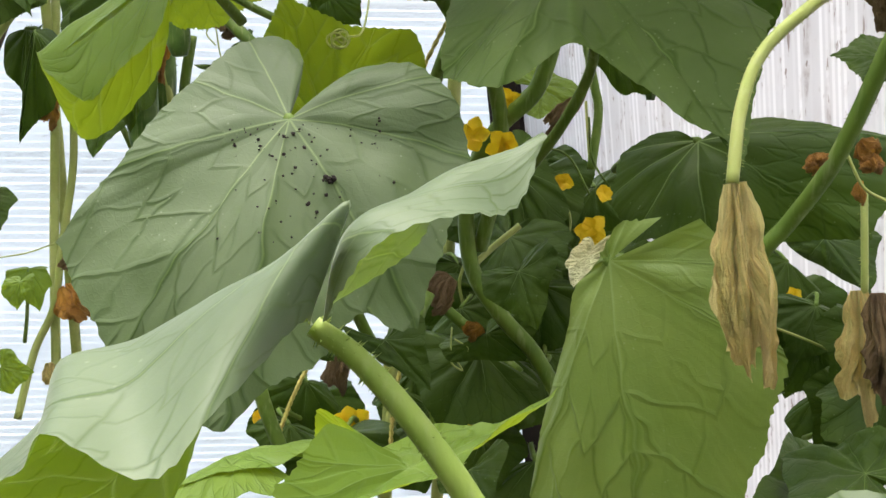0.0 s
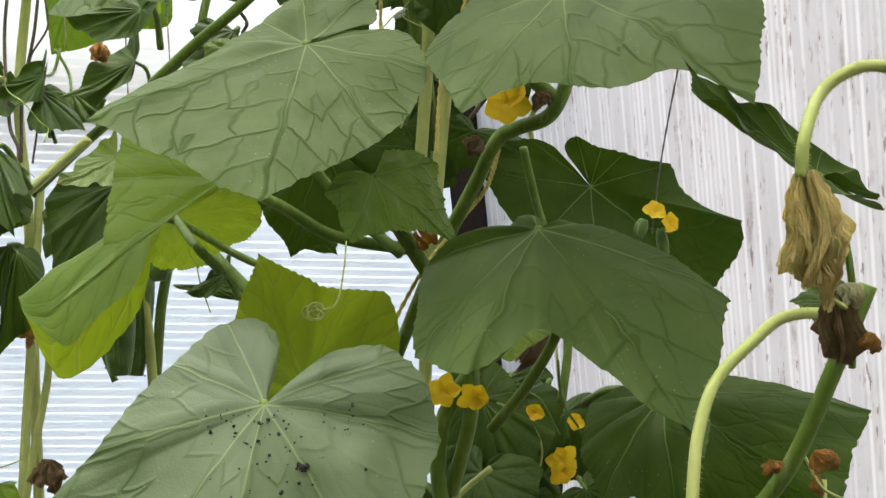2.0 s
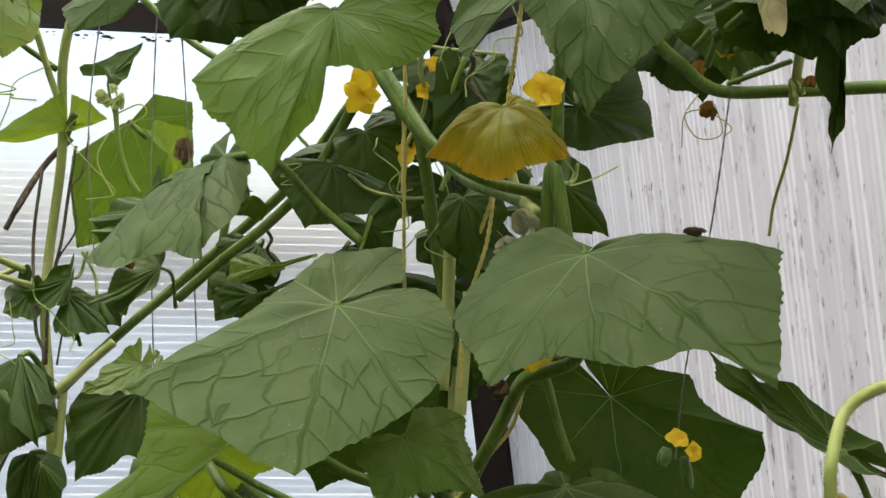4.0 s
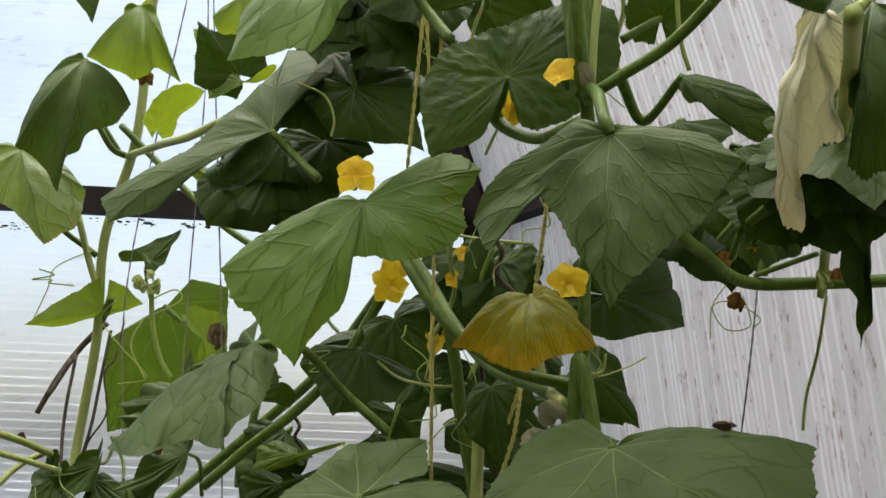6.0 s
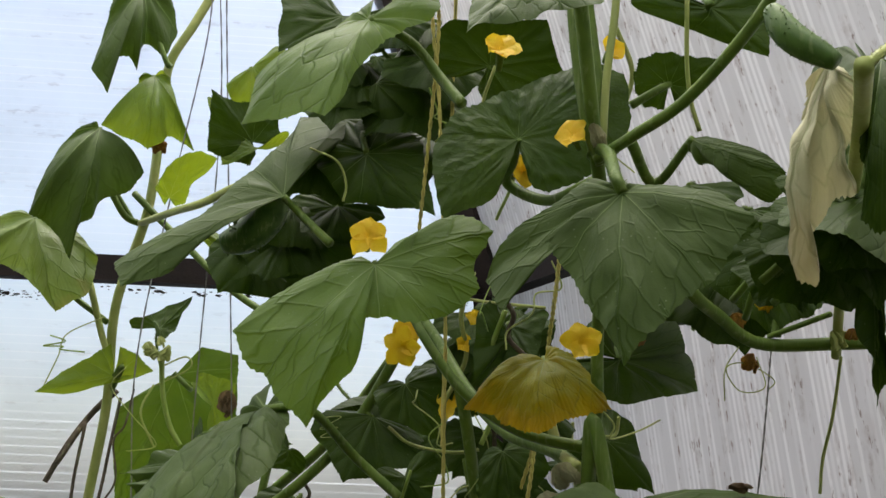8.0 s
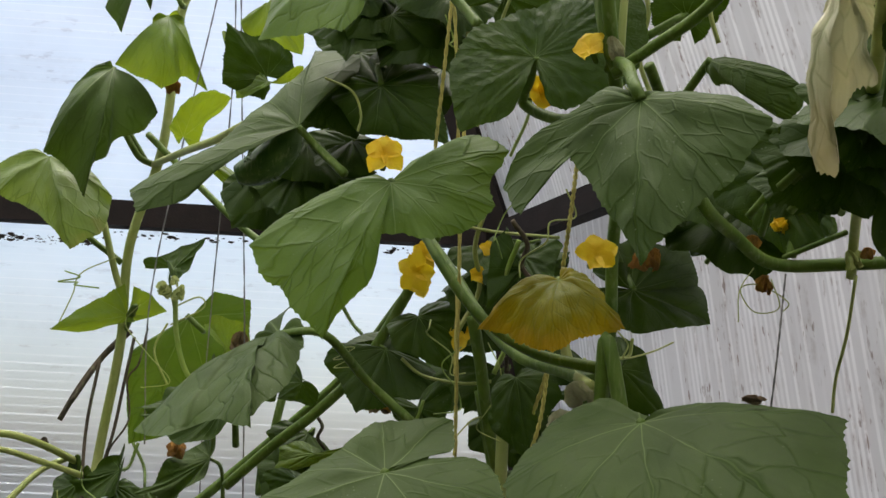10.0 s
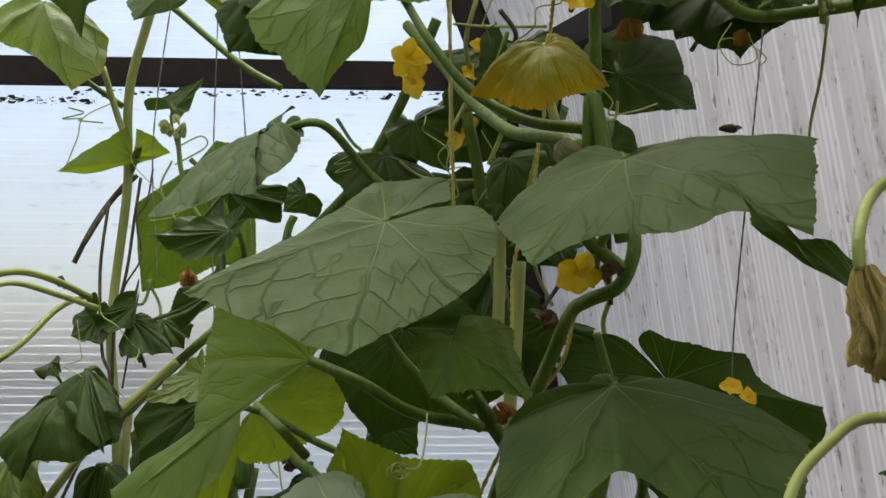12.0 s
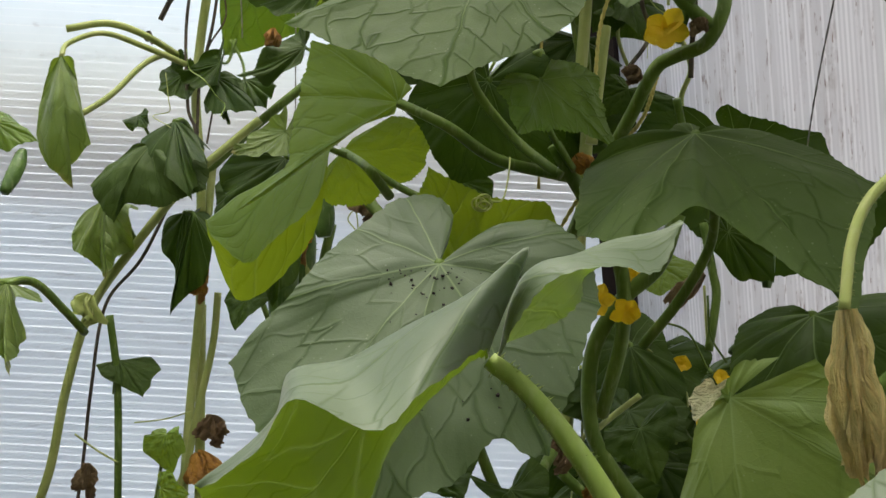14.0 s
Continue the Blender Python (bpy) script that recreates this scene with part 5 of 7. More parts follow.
leaf(end_wall_plant, (-0.505, 1.280, 1.122), (-0.485, 1.250, 1.029), (-0.531, 1.258, 1.063), (-0.457, 1.260, 1.085), stalk=[(-0.492, 1.300, 1.108), (-0.472, 1.312, 1.068)], bow=0.25, ripple=0.12, seed=60, mat=AGED, pucker=0.012, back=0.85)
leaf(end_wall_plant, (-0.531, 1.083, 1.038), (-0.509, 1.049, 0.949), (-0.552, 1.069, 0.986), (-0.500, 1.062, 0.990), stalk=[(-0.524, 1.135, 1.035), (-0.504, 1.216, 0.977)], bow=0.25, ripple=0.1, seed=61, mat=AGED, back=0.85)
leaf(end_wall_plant, (-0.464, 1.238, 0.938), (-0.427, 1.217, 0.901), (-0.478, 1.225, 0.919), (-0.414, 1.241, 0.931), stalk=[(-0.470, 1.247, 0.936), (-0.471, 1.245, 0.896)], bow=0.15, seed=62, mat=BROAD, thick=0.0018, back=0.85)
leaf(end_wall_plant, (-0.390, 1.187, 0.867), (-0.378, 1.175, 0.823), (-0.414, 1.184, 0.847), (-0.367, 1.187, 0.850), stalk=[(-0.397, 1.194, 0.814), (-0.401, 1.192, 0.782)], bow=0.15, seed=63, thick=0.0018, mat=YOUNG, back=0.85)
leaf(end_wall_plant, (-0.335, 1.299, 1.148), (-0.362, 1.259, 1.101), (-0.376, 1.301, 1.147), (-0.286, 1.260, 1.134), stalk=[(-0.326, 1.335, 1.159), (-0.308, 1.345, 1.178)], bow=0.15, seed=64, back=0.85)
leaf(end_wall_plant, (-0.300, 1.176, 1.028), (-0.308, 1.152, 0.995), (-0.327, 1.177, 1.024), (-0.272, 1.164, 1.030), stalk=[(-0.294, 1.206, 1.025), (-0.271, 1.201, 0.977)], bow=0.12, seed=65, back=0.85)
leaf(end_wall_plant, (-0.262, 1.250, 1.385), (-0.345, 1.222, 1.360), (-0.297, 1.220, 1.348), (-0.313, 1.274, 1.389), stalk=[(-0.244, 1.261, 1.369), (-0.242, 1.284, 1.331)], bow=0.1, ripple=0.05, seed=66, mat=GREEN, back=0.85)
lobed_leaf(end_wall_plant, (-0.408, 1.341, 1.982), [(-0.438, 1.324, 1.961), (-0.442, 1.310, 1.900), (-0.447, 1.297, 1.854, 1), (-0.425, 1.300, 1.821, 2), (-0.424, 1.310, 1.866), (-0.410, 1.319, 1.877), (-0.398, 1.320, 1.860, 1), (-0.395, 1.331, 1.902), (-0.370, 1.339, 1.891), (-0.359, 1.350, 1.928, 1), (-0.373, 1.354, 1.973), (-0.389, 1.350, 1.987)], stalk=[(-0.368, 1.333, 1.884), (-0.364, 1.347, 1.879)], bow=0.18, ripple=0.06, seed=67, mat=BROAD, up=(0, -1, 0.2))
lobed_leaf(end_wall_plant, (-0.381, 1.340, 1.862), [(-0.396, 1.336, 1.864), (-0.401, 1.326, 1.834), (-0.429, 1.302, 1.783, 1), (-0.406, 1.305, 1.771), (-0.383, 1.309, 1.762), (-0.372, 1.310, 1.754, 2), (-0.357, 1.317, 1.766), (-0.348, 1.323, 1.777), (-0.319, 1.325, 1.761, 1), (-0.345, 1.335, 1.817), (-0.361, 1.343, 1.857), (-0.371, 1.344, 1.871)], stalk=[(-0.387, 1.366, 1.844), (-0.378, 1.376, 1.801)], bow=0.18, ripple=0.06, seed=68, mat=YOUNG, up=(0, -1, 0.2))
lobed_leaf(end_wall_plant, (-0.333, 1.283, 1.687), [(-0.339, 1.288, 1.679), (-0.350, 1.278, 1.697, 1), (-0.331, 1.261, 1.721), (-0.309, 1.252, 1.733, 1), (-0.292, 1.249, 1.734), (-0.273, 1.251, 1.727, 2), (-0.286, 1.261, 1.713), (-0.304, 1.270, 1.702), (-0.313, 1.283, 1.682, 1), (-0.326, 1.287, 1.678)], stalk=(), bow=0.05, seed=69, mat=YOUNG, up=(0, -1, 0.5))
lobed_leaf(end_wall_plant, (-0.528, 1.199, 1.283), [(-0.538, 1.194, 1.276), (-0.543, 1.181, 1.231), (-0.542, 1.171, 1.193, 1), (-0.528, 1.167, 1.163), (-0.498, 1.170, 1.136, 2), (-0.505, 1.174, 1.158), (-0.487, 1.189, 1.187, 1), (-0.501, 1.196, 1.227), (-0.515, 1.203, 1.278)], stalk=[(-0.529, 1.221, 1.300), (-0.499, 1.249, 1.316), (-0.460, 1.293, 1.305), (-0.427, 1.335, 1.292)], bow=0.15, ripple=0.07, seed=70, mat=AGED, stalk_mat=STEM_PALE, pucker=0.014, label='curled drying leaf on a bent stalk', up=(0, -1, 0.2))
leaf(end_wall_plant, (-0.565, 1.119, 1.204), (-0.511, 1.103, 1.189), (-0.536, 1.094, 1.174), (-0.558, 1.136, 1.215), stalk=(), bow=0.1, seed=71, mat=YOUNG, back=0.85)
leaf(end_wall_plant, (-0.356, 1.150, 1.118), (-0.377, 1.143, 1.007), (-0.369, 1.147, 1.074), (-0.340, 1.148, 1.045), stalk=(), bow=0.1, seed=72, back=0.85)

# unseen leaves added above the view to shade the foliage below
leaf(middle_plant, (0.044, 0.873, 1.856), (0.052, 0.772, 1.767), (-0.011, 0.840, 1.821), (0.095, 0.840, 1.827), stalk=[(0.050, 0.903, 1.863), (0.069, 0.956, 1.854)], bow=0.12, ripple=0.03, seed=90, back=0.3)
leaf(middle_plant, (-0.088, 0.914, 1.898), (-0.090, 0.813, 1.805), (-0.143, 0.881, 1.862), (-0.025, 0.880, 1.869), stalk=[(-0.085, 0.943, 1.905), (-0.072, 0.997, 1.895)], bow=0.12, ripple=0.03, seed=91, back=0.3)
leaf(middle_plant, (0.142, 0.821, 1.864), (0.137, 0.720, 1.772), (0.086, 0.788, 1.829), (0.187, 0.787, 1.834), stalk=[(0.152, 0.850, 1.872), (0.176, 0.903, 1.867)], bow=0.12, ripple=0.03, seed=92, back=0.3)
leaf(middle_plant, (-0.022, 0.725, 1.830), (-0.028, 0.624, 1.736), (-0.068, 0.692, 1.794), (0.026, 0.692, 1.799), stalk=[(-0.019, 0.754, 1.839), (-0.005, 0.805, 1.839)], bow=0.12, ripple=0.03, seed=93, back=0.3)
leaf(middle_plant, (-0.231, 1.044, 1.994), (-0.190, 0.944, 1.896), (-0.273, 1.012, 1.956), (-0.172, 1.011, 1.962), stalk=[(-0.230, 1.073, 2.000), (-0.220, 1.128, 1.986)], bow=0.12, ripple=0.03, seed=94, back=0.3)
leaf(middle_plant, (0.190, 0.688, 1.776), (0.153, 0.586, 1.688), (0.141, 0.655, 1.743), (0.221, 0.654, 1.747), stalk=[(0.202, 0.717, 1.786), (0.227, 0.768, 1.785)], bow=0.12, ripple=0.03, seed=95, back=0.3)
# a pale leaf low by the path
leaf(side_plant, (0.070, 0.112, 1.117), (0.029, 0.135, 1.100), (0.049, 0.091, 1.099), (0.067, 0.147, 1.126), stalk=[(0.077, 0.117, 1.111), (0.087, 0.127, 1.097)], bow=0.08, ripple=0.02, seed=97, mat=PALE, stalk_mat=STEM_LIGHT, thick=0.0024, pucker=0.002, label='pale green leaf close to the path')

# leaves behind the middle
leaf(far_plant, (-0.192, 1.030, 1.669), (-0.218, 1.015, 1.645), (-0.242, 1.038, 1.721), (-0.167, 1.027, 1.682), stalk=(), bow=0.14, ripple=0.03, seed=100, mat=YOUNG, back=0.5)
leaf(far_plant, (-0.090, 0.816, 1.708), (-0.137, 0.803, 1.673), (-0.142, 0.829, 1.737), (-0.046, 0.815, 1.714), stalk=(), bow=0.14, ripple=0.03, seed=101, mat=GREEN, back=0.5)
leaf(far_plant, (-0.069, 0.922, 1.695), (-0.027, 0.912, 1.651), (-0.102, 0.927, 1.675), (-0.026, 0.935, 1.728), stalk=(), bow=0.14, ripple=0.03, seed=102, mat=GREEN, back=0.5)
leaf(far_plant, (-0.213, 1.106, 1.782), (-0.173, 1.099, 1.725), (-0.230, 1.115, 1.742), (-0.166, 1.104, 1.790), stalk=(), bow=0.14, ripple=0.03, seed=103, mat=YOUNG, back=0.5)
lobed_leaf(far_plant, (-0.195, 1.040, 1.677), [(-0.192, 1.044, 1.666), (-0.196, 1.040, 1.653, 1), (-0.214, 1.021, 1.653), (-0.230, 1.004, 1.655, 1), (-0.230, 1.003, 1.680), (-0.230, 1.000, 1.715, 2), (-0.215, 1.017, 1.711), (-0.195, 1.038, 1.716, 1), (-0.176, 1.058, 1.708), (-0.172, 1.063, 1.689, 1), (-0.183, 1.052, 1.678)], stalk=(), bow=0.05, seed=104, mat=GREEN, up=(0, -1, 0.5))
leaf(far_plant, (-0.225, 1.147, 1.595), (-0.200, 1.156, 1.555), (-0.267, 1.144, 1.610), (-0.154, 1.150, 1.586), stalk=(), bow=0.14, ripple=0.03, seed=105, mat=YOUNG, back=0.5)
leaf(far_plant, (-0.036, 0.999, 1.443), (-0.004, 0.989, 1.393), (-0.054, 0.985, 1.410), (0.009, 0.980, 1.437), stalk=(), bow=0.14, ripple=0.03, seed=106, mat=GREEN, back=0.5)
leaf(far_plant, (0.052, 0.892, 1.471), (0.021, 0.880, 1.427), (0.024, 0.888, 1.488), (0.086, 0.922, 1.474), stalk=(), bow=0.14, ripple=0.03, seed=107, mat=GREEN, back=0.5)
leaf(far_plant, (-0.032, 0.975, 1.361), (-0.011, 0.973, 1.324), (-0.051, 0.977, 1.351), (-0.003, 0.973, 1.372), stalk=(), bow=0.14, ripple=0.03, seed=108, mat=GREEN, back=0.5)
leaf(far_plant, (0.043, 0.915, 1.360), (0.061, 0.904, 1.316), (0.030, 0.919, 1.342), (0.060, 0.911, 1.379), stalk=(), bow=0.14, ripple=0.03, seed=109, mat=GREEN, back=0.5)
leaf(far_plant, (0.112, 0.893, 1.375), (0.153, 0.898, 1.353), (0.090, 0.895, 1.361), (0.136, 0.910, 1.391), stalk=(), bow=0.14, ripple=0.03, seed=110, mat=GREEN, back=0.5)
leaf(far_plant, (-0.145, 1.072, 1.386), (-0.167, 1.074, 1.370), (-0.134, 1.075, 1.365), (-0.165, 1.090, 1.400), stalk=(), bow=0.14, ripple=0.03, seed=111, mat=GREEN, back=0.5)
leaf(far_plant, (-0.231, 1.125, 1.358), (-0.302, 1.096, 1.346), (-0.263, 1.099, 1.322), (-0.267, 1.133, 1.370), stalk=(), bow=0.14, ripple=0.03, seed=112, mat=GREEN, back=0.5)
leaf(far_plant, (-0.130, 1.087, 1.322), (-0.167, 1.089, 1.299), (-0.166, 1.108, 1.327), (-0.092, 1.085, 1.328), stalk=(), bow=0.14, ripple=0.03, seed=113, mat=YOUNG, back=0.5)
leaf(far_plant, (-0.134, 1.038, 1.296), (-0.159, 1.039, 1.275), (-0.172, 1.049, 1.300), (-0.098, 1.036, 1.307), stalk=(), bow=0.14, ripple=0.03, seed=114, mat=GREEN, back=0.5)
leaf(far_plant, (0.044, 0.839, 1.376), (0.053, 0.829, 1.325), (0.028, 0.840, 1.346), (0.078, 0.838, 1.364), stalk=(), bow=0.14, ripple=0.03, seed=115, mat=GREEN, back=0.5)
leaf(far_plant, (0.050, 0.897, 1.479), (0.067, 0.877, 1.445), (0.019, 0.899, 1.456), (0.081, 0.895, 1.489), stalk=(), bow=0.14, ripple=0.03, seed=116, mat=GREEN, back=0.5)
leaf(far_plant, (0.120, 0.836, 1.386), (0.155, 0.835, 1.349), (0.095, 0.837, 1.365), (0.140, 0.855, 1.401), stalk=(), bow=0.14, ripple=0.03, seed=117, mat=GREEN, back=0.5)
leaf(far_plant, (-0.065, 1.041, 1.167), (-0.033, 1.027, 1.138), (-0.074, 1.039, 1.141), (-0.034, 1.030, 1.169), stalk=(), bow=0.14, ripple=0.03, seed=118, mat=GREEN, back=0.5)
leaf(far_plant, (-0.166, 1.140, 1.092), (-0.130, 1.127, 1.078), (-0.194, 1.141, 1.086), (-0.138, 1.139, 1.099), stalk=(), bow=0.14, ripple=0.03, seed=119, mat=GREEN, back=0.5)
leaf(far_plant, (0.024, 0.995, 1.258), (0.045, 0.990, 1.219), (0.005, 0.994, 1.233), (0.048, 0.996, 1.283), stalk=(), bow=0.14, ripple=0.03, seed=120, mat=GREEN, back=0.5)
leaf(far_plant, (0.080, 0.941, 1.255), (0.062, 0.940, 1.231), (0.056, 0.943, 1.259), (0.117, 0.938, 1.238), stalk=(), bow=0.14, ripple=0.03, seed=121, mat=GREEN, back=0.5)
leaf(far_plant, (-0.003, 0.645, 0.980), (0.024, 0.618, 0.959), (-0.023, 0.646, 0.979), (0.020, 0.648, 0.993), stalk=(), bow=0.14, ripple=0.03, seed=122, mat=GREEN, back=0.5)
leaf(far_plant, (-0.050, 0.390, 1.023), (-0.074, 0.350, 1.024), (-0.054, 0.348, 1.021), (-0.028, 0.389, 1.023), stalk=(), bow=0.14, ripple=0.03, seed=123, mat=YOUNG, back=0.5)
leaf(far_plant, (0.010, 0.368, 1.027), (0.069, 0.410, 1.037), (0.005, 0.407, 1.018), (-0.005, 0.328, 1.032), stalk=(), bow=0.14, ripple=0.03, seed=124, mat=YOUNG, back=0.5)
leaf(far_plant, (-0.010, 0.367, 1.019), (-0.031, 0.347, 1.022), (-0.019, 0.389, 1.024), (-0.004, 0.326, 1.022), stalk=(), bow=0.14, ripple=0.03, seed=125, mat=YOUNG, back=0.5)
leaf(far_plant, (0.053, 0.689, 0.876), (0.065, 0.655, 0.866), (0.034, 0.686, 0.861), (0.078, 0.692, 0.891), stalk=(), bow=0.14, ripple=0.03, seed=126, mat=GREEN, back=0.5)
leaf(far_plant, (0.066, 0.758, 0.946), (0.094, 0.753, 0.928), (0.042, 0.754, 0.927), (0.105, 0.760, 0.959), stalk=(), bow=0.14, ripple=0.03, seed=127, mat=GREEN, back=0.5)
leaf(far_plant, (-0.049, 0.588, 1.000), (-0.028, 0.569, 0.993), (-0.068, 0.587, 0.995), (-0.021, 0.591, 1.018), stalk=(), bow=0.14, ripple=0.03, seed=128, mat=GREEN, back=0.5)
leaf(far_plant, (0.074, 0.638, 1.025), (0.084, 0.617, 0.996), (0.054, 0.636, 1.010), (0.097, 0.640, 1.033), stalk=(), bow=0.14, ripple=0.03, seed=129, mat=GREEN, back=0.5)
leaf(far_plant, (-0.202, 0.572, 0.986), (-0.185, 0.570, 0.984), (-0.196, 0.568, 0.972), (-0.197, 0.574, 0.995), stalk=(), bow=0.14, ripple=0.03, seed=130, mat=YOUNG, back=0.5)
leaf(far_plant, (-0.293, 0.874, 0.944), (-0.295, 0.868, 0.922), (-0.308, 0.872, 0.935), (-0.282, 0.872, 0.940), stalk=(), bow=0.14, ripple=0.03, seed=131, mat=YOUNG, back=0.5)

# stems
stem(middle_plant, [(0.061, 0.528, 1.627), (0.065, 0.545, 1.597), (0.079, 0.584, 1.522), (0.090, 0.633, 1.490), (0.092, 0.677, 1.437), (0.094, 0.699, 1.388), (0.088, 0.719, 1.347), (0.082, 0.730, 1.302)], 0.0038, seed=5)
stem(middle_plant, [(0.118, 0.704, 1.303), (0.116, 0.696, 1.285), (0.107, 0.698, 1.266), (0.089, 0.709, 1.258), (0.078, 0.720, 1.250), (0.066, 0.734, 1.221), (0.053, 0.748, 1.191), (0.037, 0.764, 1.150), (0.019, 0.791, 1.094)], 0.0045, seed=6)
stem(middle_plant, [(0.107, 0.678, 1.292), (0.091, 0.684, 1.385), (0.088, 0.692, 1.347), (0.085, 0.700, 1.302), (0.111, 0.697, 1.275)], 0.0045, seed=7)
stem(middle_plant, [(0.014, 0.728, 1.197), (0.031, 0.735, 1.171), (0.049, 0.741, 1.145), (0.066, 0.747, 1.113), (0.070, 0.752, 1.066), (0.060, 0.767, 1.005)], 0.005, seed=8)
stem(middle_plant, [(0.103, 0.748, 1.154), (0.092, 0.749, 1.117), (0.068, 0.754, 1.090), (0.051, 0.765, 1.049), (0.054, 0.761, 0.995), (0.076, 0.751, 0.961), (0.101, 0.753, 0.932), (0.130, 0.740, 0.883)], 0.0055, seed=9)
stem(middle_plant, [(0.088, 0.776, 1.020), (0.069, 0.773, 1.004), (0.054, 0.760, 0.993)], 0.0022, mat=STEM_PALE, bristle=20)
stem(middle_plant, [(-0.040, 0.942, 1.515), (-0.007, 0.892, 1.464), (0.016, 0.840, 1.421), (0.043, 0.787, 1.386), (0.071, 0.740, 1.371), (0.086, 0.712, 1.358)], 0.0045, seed=10)
stem(middle_plant, [(0.011, 0.939, 1.436), (0.019, 0.947, 1.399), (0.029, 0.969, 1.345), (0.041, 0.990, 1.298), (0.052, 1.024, 1.232)], 0.005, seed=11)
stem(middle_plant, [(-0.216, 1.110, 1.288), (-0.171, 1.083, 1.326), (-0.128, 1.056, 1.358), (-0.087, 1.038, 1.400), (-0.048, 1.014, 1.465), (-0.015, 0.980, 1.532)], 0.0048, seed=12)
stem(side_plant, [(0.078, 0.575, 1.516), (0.094, 0.553, 1.522), (0.116, 0.530, 1.533), (0.139, 0.504, 1.556), (0.154, 0.489, 1.579), (0.162, 0.482, 1.605)], 0.003, seed=13)
stem(side_plant, [(0.077, 0.584, 1.520), (0.080, 0.586, 1.556), (0.074, 0.591, 1.620), (0.070, 0.582, 1.657)], 0.0034, seed=14)
stem(middle_plant, [(0.062, 0.575, 1.640), (0.064, 0.575, 1.607), (0.067, 0.575, 1.574), (0.073, 0.575, 1.534), (0.081, 0.577, 1.514)], 0.0032, seed=30)
stem(middle_plant, [(0.090, 0.580, 1.640), (0.089, 0.580, 1.608), (0.084, 0.582, 1.564), (0.082, 0.584, 1.520)], 0.0022, mat=STEM_PALE, seed=31, bristle=120)
stem(side_plant, [(0.116, 0.634, 1.502), (0.138, 0.633, 1.460), (0.159, 0.653, 1.448), (0.188, 0.672, 1.435), (0.230, 0.660, 1.434), (0.278, 0.628, 1.433), (0.307, 0.607, 1.431)], 0.0038, seed=15)
stem(side_plant, [(0.195, 0.672, 1.439), (0.206, 0.651, 1.442), (0.219, 0.630, 1.446)], 0.0016, bristle=10)
stem(side_plant, [(0.199, 0.671, 1.439), (0.202, 0.671, 1.459), (0.204, 0.670, 1.484)], 0.003, seed=16)
stem(side_plant, [(0.196, 0.426, 1.202), (0.186, 0.429, 1.168), (0.176, 0.439, 1.128), (0.165, 0.453, 1.099), (0.156, 0.459, 1.082), (0.155, 0.489, 1.036), (0.156, 0.516, 0.980)], 0.0034, seed=17, bristle=900)
stem(side_plant, [(0.191, 0.427, 1.183), (0.178, 0.419, 1.191), (0.156, 0.405, 1.192), (0.141, 0.393, 1.185), (0.126, 0.385, 1.172), (0.118, 0.376, 1.155), (0.114, 0.365, 1.131)], 0.0021, mat=STEM_PALE, name='leaf_stalk', seed=18, bristle=500)
stem(side_plant, [(0.185, 0.385, 1.283), (0.170, 0.386, 1.283), (0.157, 0.386, 1.274), (0.148, 0.375, 1.258), (0.147, 0.373, 1.245)], 0.0021, mat=STEM_PALE, name='leaf_stalk', seed=19, bristle=400)
stem(side_plant, [(0.207, 0.484, 1.106), (0.208, 0.473, 1.063)], 0.0016, mat=STEM_PALE, name='leaf_stalk', bristle=40)
stem(side_plant, [(0.204, 0.508, 1.242), (0.216, 0.508, 1.222), (0.227, 0.513, 1.186), (0.232, 0.520, 1.150)], 0.0017, bristle=60)
stem(side_plant, [(0.189, 0.406, 1.519), (0.169, 0.393, 1.506), (0.153, 0.382, 1.492)], 0.0019, mat=STEM_PALE, name='leaf_stalk', seed=20)
stem(side_plant, [(0.231, 0.660, 1.426), (0.225, 0.634, 1.448), (0.190, 0.518, 1.459), (0.149, 0.382, 1.465), (0.118, 0.292, 1.453)], 0.0028, mat=STEM_PALE, bristle=80)
stem(side_plant, [(0.113, 0.875, 1.243), (0.128, 0.892, 1.197), (0.138, 0.890, 1.171)], 0.0032, seed=21)
stem(side_plant, [(0.146, 0.909, 1.144), (0.154, 0.899, 1.106), (0.158, 0.894, 1.084), (0.153, 0.883, 1.041)], 0.0035)
stem(end_wall_plant, [(-0.300, 1.400, 2.070), (-0.350, 1.400, 1.964), (-0.379, 1.400, 1.903), (-0.383, 1.400, 1.824), (-0.385, 1.386, 1.698), (-0.418, 1.402, 1.578), (-0.422, 1.419, 1.456), (-0.439, 1.435, 1.329), (-0.436, 1.414, 1.257), (-0.408, 1.357, 1.139), (-0.405, 1.364, 0.984)], 0.0058, mat=STEM_PALE, seed=22)
stem(end_wall_plant, [(-0.449, 1.387, 1.603), (-0.430, 1.396, 1.539), (-0.416, 1.401, 1.504)], 0.004, mat=STEM_PALE, bristle=30)
stem(end_wall_plant, [(-0.403, 1.388, 1.174), (-0.392, 1.318, 1.014), (-0.387, 1.268, 0.860), (-0.378, 1.215, 0.697), (-0.375, 1.171, 0.525)], 0.0052, mat=STEM_PALE, seed=23)
stem(end_wall_plant, [(-0.365, 1.296, 1.017), (-0.365, 1.281, 0.955), (-0.375, 1.260, 0.876), (-0.383, 1.244, 0.808), (-0.401, 1.222, 0.761), (-0.415, 1.194, 0.692)], 0.0042, mat=STEM_PALE, bristle=60)
